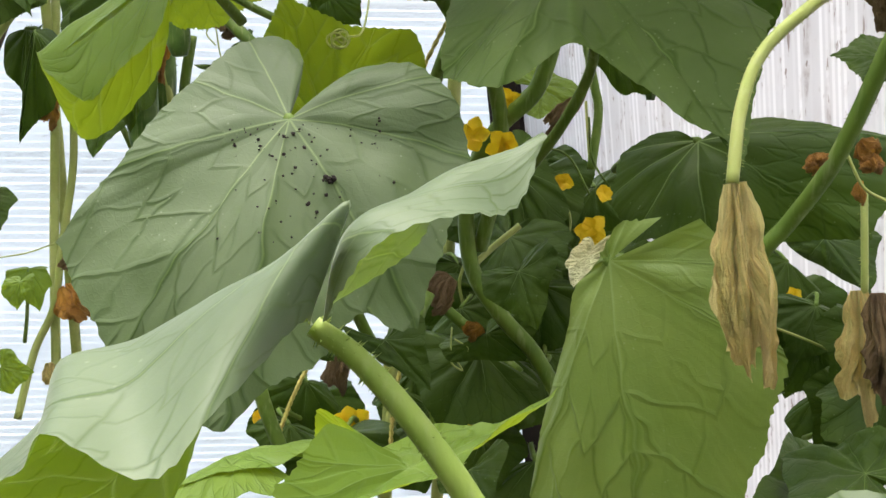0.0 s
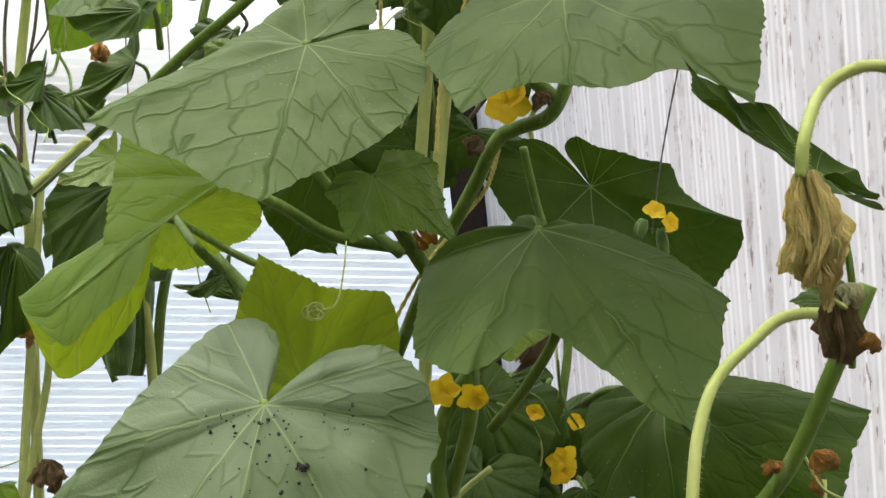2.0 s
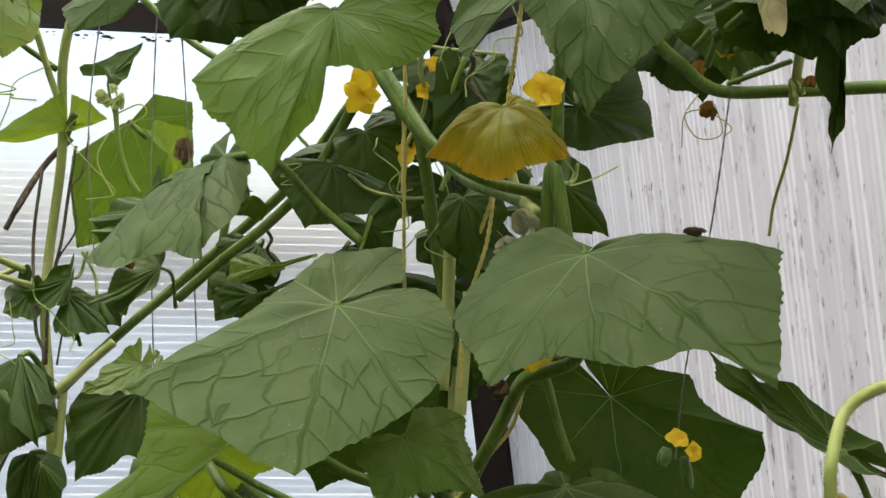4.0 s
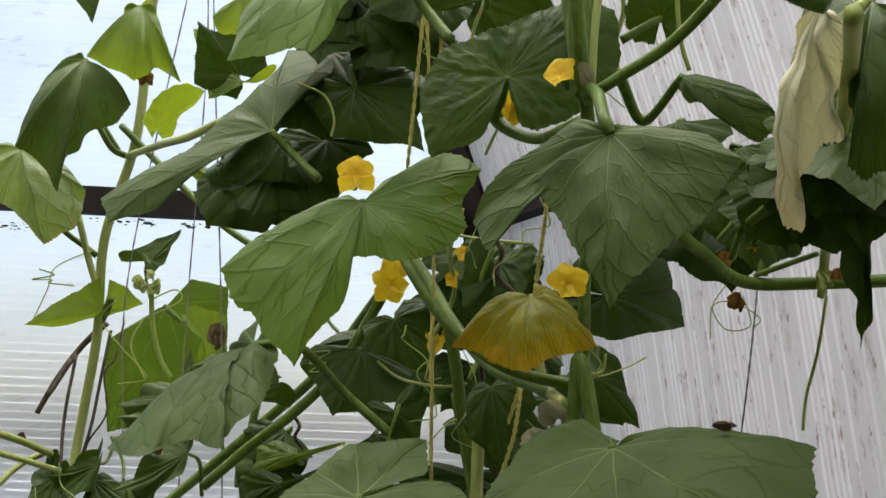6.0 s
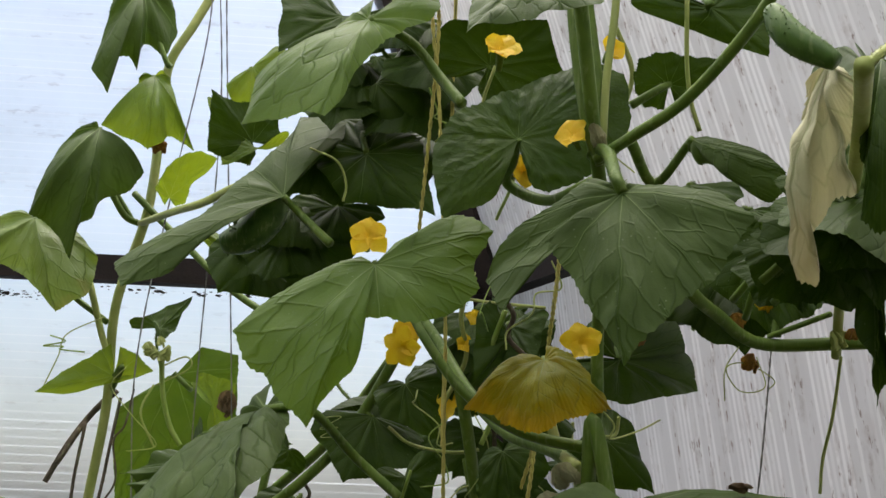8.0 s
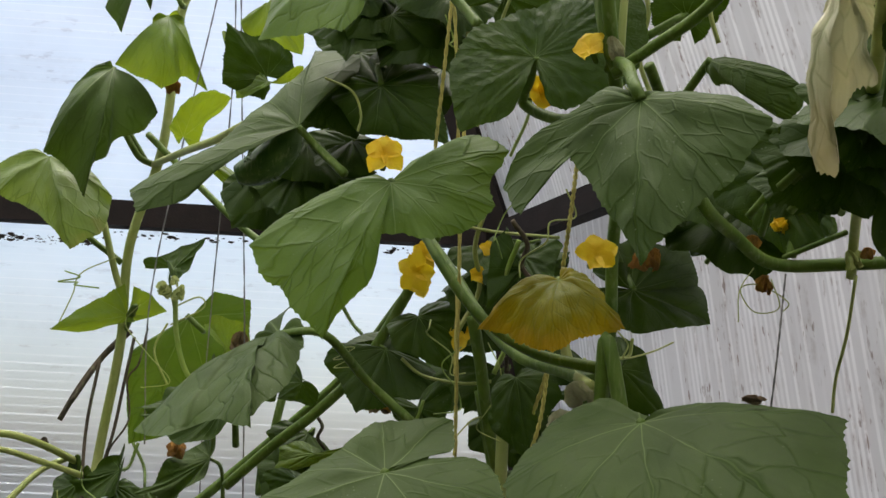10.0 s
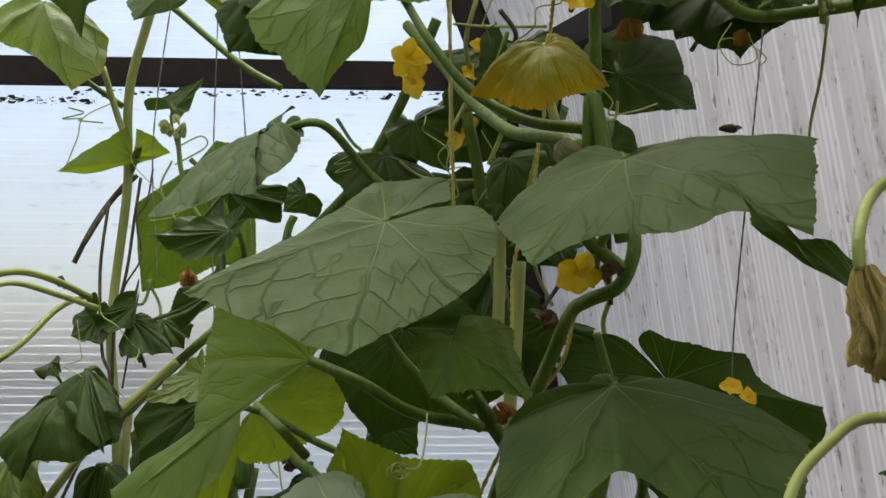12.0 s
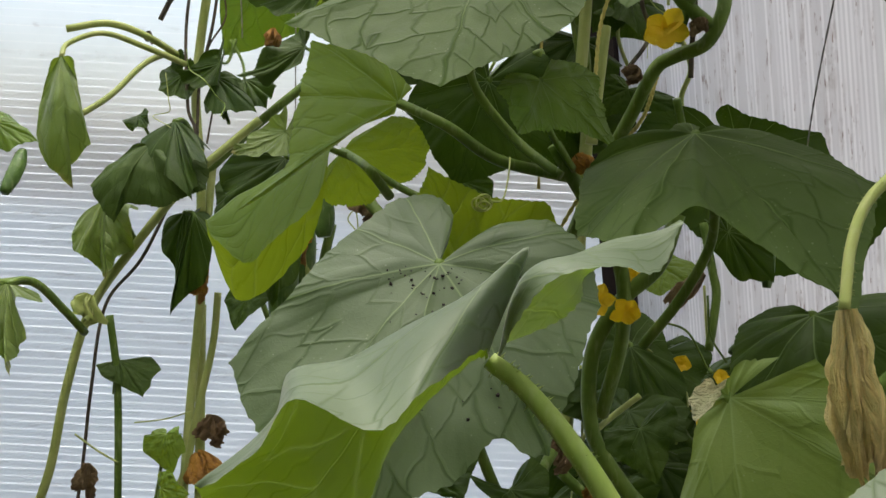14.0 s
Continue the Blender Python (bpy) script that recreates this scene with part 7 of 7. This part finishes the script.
tendril(side_plant, [(0.148, 0.896, 1.093), (0.150, 0.889, 1.067), (0.152, 0.884, 1.046)], radius=0.0012)
tendril(side_plant, [(0.102, 0.884, 1.040), (0.131, 0.929, 1.018), (0.145, 0.922, 0.991), (0.136, 0.913, 0.955)], radius=0.001)
tendril(side_plant, [(0.265, 0.754, 0.956), (0.286, 0.751, 0.949), (0.306, 0.748, 0.941)], radius=0.001)
tendril(end_wall_plant, [(-0.429, 1.389, 1.560), (-0.466, 1.373, 1.535), (-0.472, 1.368, 1.507), (-0.484, 1.365, 1.471)], radius=0.0008)
tendril(end_wall_plant, [(-0.359, 1.409, 1.481), (-0.319, 1.405, 1.503), (-0.325, 1.401, 1.516), (-0.357, 1.405, 1.502)], radius=0.0011)
tendril(end_wall_plant, [(-0.349, 1.354, 1.475), (-0.361, 1.351, 1.441), (-0.344, 1.361, 1.402)], radius=0.0014)
tendril(end_wall_plant, [(-0.177, 1.125, 1.111), (-0.186, 1.128, 1.122), (-0.178, 1.128, 1.130), (-0.172, 1.124, 1.100), (-0.160, 1.120, 1.067)], radius=0.0008)
tendril(end_wall_plant, [(-0.425, 1.185, 0.878), (-0.391, 1.187, 0.884), (-0.360, 1.190, 0.895)], radius=0.0009)
tendril(end_wall_plant, [(-0.487, 1.170, 0.864), (-0.461, 1.171, 0.847), (-0.438, 1.172, 0.835)], radius=0.0012)
tendril(side_plant, [(0.102, 0.793, 1.073), (0.122, 0.794, 1.066), (0.138, 0.793, 1.040)], radius=0.0009, mat=STEM)
tendril(side_plant, [(0.135, 0.796, 1.094), (0.139, 0.795, 1.065), (0.152, 0.795, 1.045)], radius=0.0009, mat=STEM)
tendril(middle_plant, [(-0.119, 0.888, 1.622), (-0.096, 0.890, 1.612), (-0.088, 0.895, 1.594), (-0.090, 0.898, 1.580)], radius=0.0011)
tendril(middle_plant, [(-0.049, 0.993, 1.404), (-0.029, 0.996, 1.390), (0.006, 0.977, 1.383), (0.030, 0.977, 1.386)], radius=0.0016)
tendril(middle_plant, [(0.001, 0.914, 1.507), (0.028, 0.896, 1.499), (0.076, 0.868, 1.490)], radius=0.0014)
tendril(middle_plant, [(0.088, 0.707, 1.379), (0.109, 0.728, 1.381), (0.112, 0.725, 1.393)], radius=0.0012)
tendril(far_plant, [(-0.108, 0.974, 1.408), (-0.089, 0.978, 1.410), (-0.107, 0.978, 1.399), (-0.092, 0.981, 1.401), (-0.107, 0.987, 1.393), (-0.090, 0.967, 1.392)], radius=0.00042, mat=STEM_PALE)
tendril(far_plant, [(-0.047, 1.018, 1.276), (-0.032, 1.021, 1.252), (-0.017, 1.021, 1.240), (-0.037, 1.029, 1.226), (-0.041, 1.013, 1.210), (-0.042, 1.025, 1.196)], radius=0.00056, mat=STEM_LIGHT)
tendril(end_wall_plant, [(-0.400, 1.246, 1.302), (-0.397, 1.250, 1.280), (-0.374, 1.230, 1.267), (-0.359, 1.235, 1.248), (-0.351, 1.239, 1.240), (-0.350, 1.220, 1.226)], radius=0.00072, mat=STEM_LIGHT)
tendril(far_plant, [(-0.020, 0.808, 1.647), (-0.013, 0.813, 1.630), (-0.015, 0.809, 1.623), (0.003, 0.819, 1.618), (-0.006, 0.807, 1.611), (-0.014, 0.819, 1.607)], radius=0.00071, mat=STEM_LIGHT)
tendril(far_plant, [(0.074, 1.001, 1.366), (0.088, 1.003, 1.354), (0.107, 1.006, 1.334), (0.124, 1.016, 1.326), (0.104, 1.022, 1.311), (0.102, 1.021, 1.290)], radius=0.00041, mat=STEM_PALE)
tendril(far_plant, [(0.021, 0.912, 1.260), (0.012, 0.905, 1.237), (0.006, 0.917, 1.235), (-0.008, 0.915, 1.236), (-0.014, 0.921, 1.214), (-0.007, 0.907, 1.199)], radius=0.00056, mat=STEM_PALE)
tendril(end_wall_plant, [(-0.364, 1.283, 1.486), (-0.380, 1.287, 1.464), (-0.351, 1.280, 1.431), (-0.322, 1.283, 1.400), (-0.350, 1.292, 1.393), (-0.355, 1.285, 1.392)], radius=0.00058, mat=STEM_PALE)
tendril(far_plant, [(0.036, 0.808, 1.522), (0.043, 0.815, 1.512), (0.031, 0.820, 1.496), (0.023, 0.810, 1.473), (0.025, 0.813, 1.474), (0.030, 0.822, 1.462)], radius=0.00052, mat=STEM_LIGHT)
tendril(far_plant, [(-0.023, 0.918, 1.428), (-0.024, 0.912, 1.420), (-0.025, 0.927, 1.417), (-0.005, 0.921, 1.401), (-0.005, 0.923, 1.385), (0.007, 0.937, 1.388)], radius=0.00068, mat=STEM_PALE)
tendril(far_plant, [(0.023, 0.869, 1.405), (0.033, 0.863, 1.384), (0.033, 0.865, 1.367), (0.023, 0.862, 1.351), (0.017, 0.870, 1.339), (0.035, 0.868, 1.330)], radius=0.00049, mat=STEM_PALE)
tendril(end_wall_plant, [(-0.429, 1.210, 1.508), (-0.412, 1.210, 1.502), (-0.439, 1.221, 1.498), (-0.418, 1.221, 1.498), (-0.416, 1.209, 1.493), (-0.392, 1.217, 1.492)], radius=0.00087, mat=STEM_LIGHT)
tendril(far_plant, [(0.077, 0.829, 1.519), (0.085, 0.834, 1.499), (0.066, 0.834, 1.494), (0.063, 0.832, 1.478), (0.046, 0.852, 1.468), (0.045, 0.849, 1.453)], radius=0.00074, mat=STEM_PALE)
tendril(far_plant, [(0.053, 0.987, 1.382), (0.041, 0.981, 1.373), (0.032, 0.985, 1.372), (0.025, 0.990, 1.358), (0.014, 0.990, 1.352), (-0.002, 0.988, 1.334)], radius=0.00069, mat=STEM_PALE)
tendril(far_plant, [(0.003, 0.886, 1.403), (-0.012, 0.887, 1.388), (-0.000, 0.891, 1.371), (0.004, 0.892, 1.360), (0.002, 0.885, 1.353), (-0.017, 0.890, 1.350)], radius=0.0006, mat=STEM_LIGHT)
tendril(end_wall_plant, [(-0.429, 1.263, 1.275), (-0.422, 1.255, 1.245), (-0.421, 1.256, 1.230), (-0.437, 1.247, 1.223), (-0.407, 1.226, 1.208), (-0.414, 1.234, 1.184)], radius=0.0006, mat=STEM_PALE)
tendril(far_plant, [(0.132, 0.976, 1.717), (0.147, 0.977, 1.708), (0.143, 0.984, 1.702), (0.151, 0.979, 1.673), (0.144, 0.994, 1.665), (0.166, 0.986, 1.641)], radius=0.00078, mat=STEM_PALE)

# twines
twine([(-0.294, 1.211, 2.024), (-0.294, 1.243, 1.894), (-0.331, 1.288, 1.704), (-0.368, 1.337, 1.501), (-0.369, 1.378, 1.332)], tied=True)
twine([(-0.295, 1.247, 2.045), (-0.286, 1.306, 1.804), (-0.303, 1.377, 1.509), (-0.309, 1.413, 1.361), (-0.310, 1.500, 0.999)], tied=True)
twine([(-0.281, 1.229, 2.035), (-0.272, 1.295, 1.765), (-0.258, 1.365, 1.474), (-0.251, 1.431, 1.204)], tied=True)
twine([(0.206, 0.707, 1.436), (0.194, 0.697, 1.360), (0.202, 0.793, 1.249), (0.209, 0.842, 1.183)], radius=0.0006)
twine([(-0.017, 0.760, 1.772), (-0.014, 0.782, 1.681), (-0.019, 0.820, 1.610), (-0.025, 0.856, 1.545)], tied=True, mat=TWINE_YELLOW, label='soft yellow twine hanging straight', radius=0.0014)
twine([(-0.021, 0.742, 1.761), (-0.011, 0.777, 1.617), (-0.002, 0.831, 1.476), (0.001, 0.886, 1.336), (0.008, 0.948, 1.165)], tied=True, mat=TWINE_YELLOW, label='soft yellow twine hanging straight', radius=0.0013)
twine([(0.074, 0.720, 1.512), (0.071, 0.729, 1.475), (0.069, 0.758, 1.442), (0.066, 0.791, 1.391), (0.054, 0.845, 1.338)], mat=TWINE_YELLOW, label='soft yellow twine wound round a stem', radius=0.0014)
twine([(-0.002, 0.894, 1.478), (0.000, 0.889, 1.381), (0.001, 0.885, 1.319)], tied=True, mat=TWINE_YELLOW, label='soft yellow twine hanging straight', radius=0.0014)
twine([(0.064, 0.786, 1.389), (0.058, 0.783, 1.341), (0.045, 0.801, 1.290), (0.043, 0.798, 1.237)], mat=TWINE_YELLOW, label='soft yellow twine wound round a stem', radius=0.0014)
twine([(0.082, 0.737, 1.250), (0.074, 0.736, 1.220), (0.058, 0.745, 1.196), (0.031, 0.745, 1.157), (0.003, 0.753, 1.097)], mat=TWINE_YELLOW, label='soft yellow twine wound round a stem', radius=0.0014)
twine([(0.013, 0.817, 0.926), (0.003, 0.806, 0.881), (-0.000, 0.795, 0.839)], mat=TWINE_YELLOW, label='soft yellow twine hanging straight', radius=0.0016)
twine([(-0.056, 0.806, 0.915), (-0.072, 0.799, 0.882), (-0.084, 0.791, 0.850)], mat=TWINE_YELLOW, label='soft yellow twine hanging straight', radius=0.0016)
stem(end_wall_plant, [(-0.428, 1.466, 1.478), (-0.456, 1.463, 1.444), (-0.480, 1.460, 1.405), (-0.502, 1.460, 1.360)], 0.0034, mat=STEM_DRY, name='dead_shoot', bristle=0, label='dry black shoot')
stem(end_wall_plant, [(-0.445, 1.416, 1.433), (-0.450, 1.406, 1.344), (-0.433, 1.369, 1.243), (-0.416, 1.341, 1.195), (-0.461, 1.312, 1.061), (-0.505, 1.301, 0.994), (-0.514, 1.285, 0.890), (-0.522, 1.285, 0.790), (-0.538, 1.285, 0.660)], 0.0020, mat=STEM_DRY, name='dead_shoot', bristle=0, label='dry dark tendril round a stem')
stem(end_wall_plant, [(-0.426, 1.474, 1.479), (-0.457, 1.463, 1.441), (-0.483, 1.439, 1.382)], 0.003, mat=STEM_DRY, name='dead_shoot', bristle=0, label='dry black shoot')
crumbs(speckled, 210, 0.62, 8, CRUMB, "dark soil specks scattered on a broad leaf")

# dry strings and small leaves along the end wall
leaf(end_wall_plant, (-0.282, 1.257, 1.183), (-0.334, 1.191, 1.095), (-0.352, 1.231, 1.165), (-0.255, 1.210, 1.119), stalk=[(-0.278, 1.283, 1.189), (-0.274, 1.318, 1.213)], bow=0.15, ripple=0.05, seed=141, back=0.6)
leaf(end_wall_plant, (-0.407, 1.233, 1.218), (-0.365, 1.157, 1.136), (-0.435, 1.204, 1.165), (-0.358, 1.183, 1.175), stalk=[(-0.403, 1.265, 1.217), (-0.388, 1.299, 1.172)], bow=0.2, ripple=0.06, seed=142, back=0.85)
leaf(end_wall_plant, (-0.393, 1.238, 1.114), (-0.388, 1.209, 1.028), (-0.418, 1.236, 1.077), (-0.377, 1.223, 1.074), stalk=[(-0.387, 1.257, 1.112), (-0.382, 1.277, 1.098)], bow=0.2, ripple=0.06, seed=143, back=0.85)
leaf(end_wall_plant, (-0.278, 1.233, 1.212), (-0.330, 1.197, 1.183), (-0.281, 1.194, 1.181), (-0.320, 1.232, 1.206), stalk=[(-0.275, 1.255, 1.213), (-0.271, 1.282, 1.221)], bow=0.15, ripple=0.06, seed=144, back=0.6, mat=AGED, label='small yellowed leaf')
leaf(end_wall_plant, (-0.253, 1.125, 1.098), (-0.258, 1.099, 1.030), (-0.278, 1.113, 1.060), (-0.234, 1.110, 1.057), stalk=[(-0.255, 1.146, 1.106), (-0.261, 1.169, 1.127)], bow=0.2, ripple=0.06, seed=145, back=0.85)
leaf(end_wall_plant, (-0.141, 1.069, 1.112), (-0.176, 1.058, 1.094), (-0.154, 1.056, 1.090), (-0.148, 1.079, 1.116), stalk=[(-0.137, 1.078, 1.108), (-0.126, 1.076, 1.088)], bow=0.15, ripple=0.06, seed=146, back=0.7)
stem(end_wall_plant, [(-0.401, 1.403, 1.463), (-0.410, 1.408, 1.402), (-0.418, 1.413, 1.347), (-0.432, 1.415, 1.277), (-0.421, 1.374, 1.197)], 0.0019, mat=STEM_DRY, name='dead_shoot', bristle=60, label='dry brown string of a dead shoot')
stem(end_wall_plant, [(-0.385, 1.401, 1.474), (-0.391, 1.398, 1.430), (-0.404, 1.401, 1.409), (-0.400, 1.410, 1.361), (-0.424, 1.418, 1.318), (-0.408, 1.400, 1.264), (-0.408, 1.374, 1.197)], 0.0012, mat=STEM_DRY, name='dead_shoot', bristle=60, label='dry brown string of a dead shoot')
stem(end_wall_plant, [(-0.134, 1.103, 1.359), (-0.127, 1.105, 1.348), (-0.131, 1.107, 1.337), (-0.123, 1.109, 1.326)], 0.0016, mat=STEM_DRY, name='dead_shoot', bristle=20, label='dry brown end of a shoot')
stem(end_wall_plant, [(-0.345, 1.361, 1.517), (-0.342, 1.370, 1.469), (-0.332, 1.377, 1.430), (-0.318, 1.382, 1.406)], 0.003, mat=STEM_LIGHT, bristle=40)
leaf(end_wall_plant, (-0.398, 1.385, 1.300), (-0.445, 1.348, 1.277), (-0.410, 1.345, 1.260), (-0.422, 1.384, 1.307), stalk=[(-0.393, 1.407, 1.305), (-0.387, 1.416, 1.334)], bow=0.22, ripple=0.08, seed=131, back=0.85, thick=0.0018)
leaf(end_wall_plant, (-0.275, 1.308, 1.317), (-0.344, 1.261, 1.271), (-0.299, 1.272, 1.273), (-0.315, 1.319, 1.321), stalk=[(-0.266, 1.332, 1.307), (-0.264, 1.349, 1.269)], bow=0.22, ripple=0.07, seed=132, mat=BROAD, back=0.7, thick=0.002)
leaf(end_wall_plant, (-0.368, 1.394, 1.282), (-0.331, 1.362, 1.246), (-0.377, 1.365, 1.255), (-0.324, 1.382, 1.273), stalk=[(-0.378, 1.419, 1.306), (-0.396, 1.426, 1.334)], bow=0.2, ripple=0.08, seed=133, back=0.85, thick=0.0018)
leaf(end_wall_plant, (-0.491, 1.353, 1.228), (-0.469, 1.325, 1.211), (-0.503, 1.337, 1.215), (-0.478, 1.355, 1.232), stalk=[(-0.474, 1.362, 1.196), (-0.446, 1.349, 1.159)], bow=0.2, ripple=0.08, seed=134, back=0.85, thick=0.0018)
leaf(end_wall_plant, (-0.245, 1.203, 1.411), (-0.158, 1.183, 1.402), (-0.192, 1.188, 1.378), (-0.205, 1.213, 1.423), stalk=[(-0.262, 1.226, 1.407), (-0.289, 1.273, 1.393)], bow=0.15, ripple=0.07, seed=135, back=0.5, thick=0.0018)
leaf(end_wall_plant, (-0.096, 1.133, 1.442), (-0.116, 1.113, 1.424), (-0.082, 1.118, 1.406), (-0.061, 1.122, 1.442), stalk=[(-0.108, 1.142, 1.455), (-0.123, 1.148, 1.479)], bow=0.2, ripple=0.08, seed=136, back=0.7, thick=0.0018)
withered(end_wall_plant, (-0.360, 1.348, 1.525), (-0.354, 1.345, 1.511), 0.0060, STEM_PALE, 560, name="flower_bud", label="closed pale flower bud")
withered(end_wall_plant, (-0.351, 1.349, 1.519), (-0.354, 1.347, 1.504), 0.0080, STEM_PALE, 561, name="flower_bud", label="closed pale flower bud")
withered(end_wall_plant, (-0.341, 1.350, 1.515), (-0.335, 1.347, 1.501), 0.0070, STEM_PALE, 562, name="flower_bud", label="closed pale flower bud")
withered(end_wall_plant, (-0.334, 1.349, 1.522), (-0.337, 1.345, 1.508), 0.0050, STEM_PALE, 563, name="flower_bud", label="closed pale flower bud")
withered(end_wall_plant, (-0.346, 1.347, 1.532), (-0.341, 1.344, 1.517), 0.0050, STEM_PALE, 564, name="flower_bud", label="closed pale flower bud")
withered(end_wall_plant, (-0.313, 1.305, 1.337), (-0.308, 1.297, 1.314), .0095, PETAL_OLD, 570)
withered(end_wall_plant, (-0.082, 1.143, 1.386), (-0.074, 1.136, 1.363), .014, DRY_BROWN, 571, label="dry brown flower remains")
withered(end_wall_plant, (-0.486, 1.370, 1.335), (-0.485, 1.373, 1.318), .006, STEM_DRY, 572, label="dry brown flower remains")

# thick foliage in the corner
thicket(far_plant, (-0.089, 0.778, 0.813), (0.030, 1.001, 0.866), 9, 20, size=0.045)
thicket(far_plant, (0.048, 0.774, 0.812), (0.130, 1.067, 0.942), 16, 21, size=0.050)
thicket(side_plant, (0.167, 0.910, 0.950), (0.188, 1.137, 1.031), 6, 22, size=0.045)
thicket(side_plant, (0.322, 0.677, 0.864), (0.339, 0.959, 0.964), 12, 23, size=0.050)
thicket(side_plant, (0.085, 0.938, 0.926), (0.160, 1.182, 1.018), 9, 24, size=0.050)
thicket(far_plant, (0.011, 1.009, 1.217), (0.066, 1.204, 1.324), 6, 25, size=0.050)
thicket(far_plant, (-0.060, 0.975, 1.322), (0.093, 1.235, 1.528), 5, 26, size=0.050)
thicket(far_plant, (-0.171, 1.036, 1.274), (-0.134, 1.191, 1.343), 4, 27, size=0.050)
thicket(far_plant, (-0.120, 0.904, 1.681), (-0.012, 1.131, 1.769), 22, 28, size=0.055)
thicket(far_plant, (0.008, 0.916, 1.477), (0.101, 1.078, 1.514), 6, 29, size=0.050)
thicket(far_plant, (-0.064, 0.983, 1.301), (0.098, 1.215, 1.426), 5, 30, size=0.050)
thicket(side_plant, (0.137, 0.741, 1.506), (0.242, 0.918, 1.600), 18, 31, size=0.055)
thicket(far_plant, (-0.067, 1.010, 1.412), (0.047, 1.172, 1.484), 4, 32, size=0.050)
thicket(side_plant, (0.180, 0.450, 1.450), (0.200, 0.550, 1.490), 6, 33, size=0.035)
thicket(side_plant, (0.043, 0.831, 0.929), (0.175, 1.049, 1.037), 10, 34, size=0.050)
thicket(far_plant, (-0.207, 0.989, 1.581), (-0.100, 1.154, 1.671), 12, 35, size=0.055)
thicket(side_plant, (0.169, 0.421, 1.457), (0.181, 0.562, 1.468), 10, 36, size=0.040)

# grime on the end wall under the beam
grime_line("end_wall_grime", 0.3, 1.05, 1.682, 130, 5)
grime_line("end_wall_grime", 1.00, 1.50, 1.667, 260, 6)

# the stems down to the soil
stem(middle_plant, [(0.128, 0.741, 0.887), (0.124, 0.780, 0.494), (0.100, 0.800, 0.000)], 0.006, mat=STEM_PALE, bristle=60)
stem(side_plant, [(0.156, 0.513, 0.987), (0.218, 0.641, 0.544), (0.260, 0.750, 0.000)], 0.006, mat=STEM_PALE, bristle=60)
stem(end_wall_plant, [(-0.393, 1.323, 0.998), (-0.387, 1.337, 0.549), (-0.400, 1.330, 0.000)], 0.006, mat=STEM_PALE, bristle=60)
stem(far_plant, [(0.051, 1.023, 1.236), (0.045, 1.047, 0.668), (0.020, 1.050, 0.000)], 0.006, mat=STEM_PALE, bristle=60)
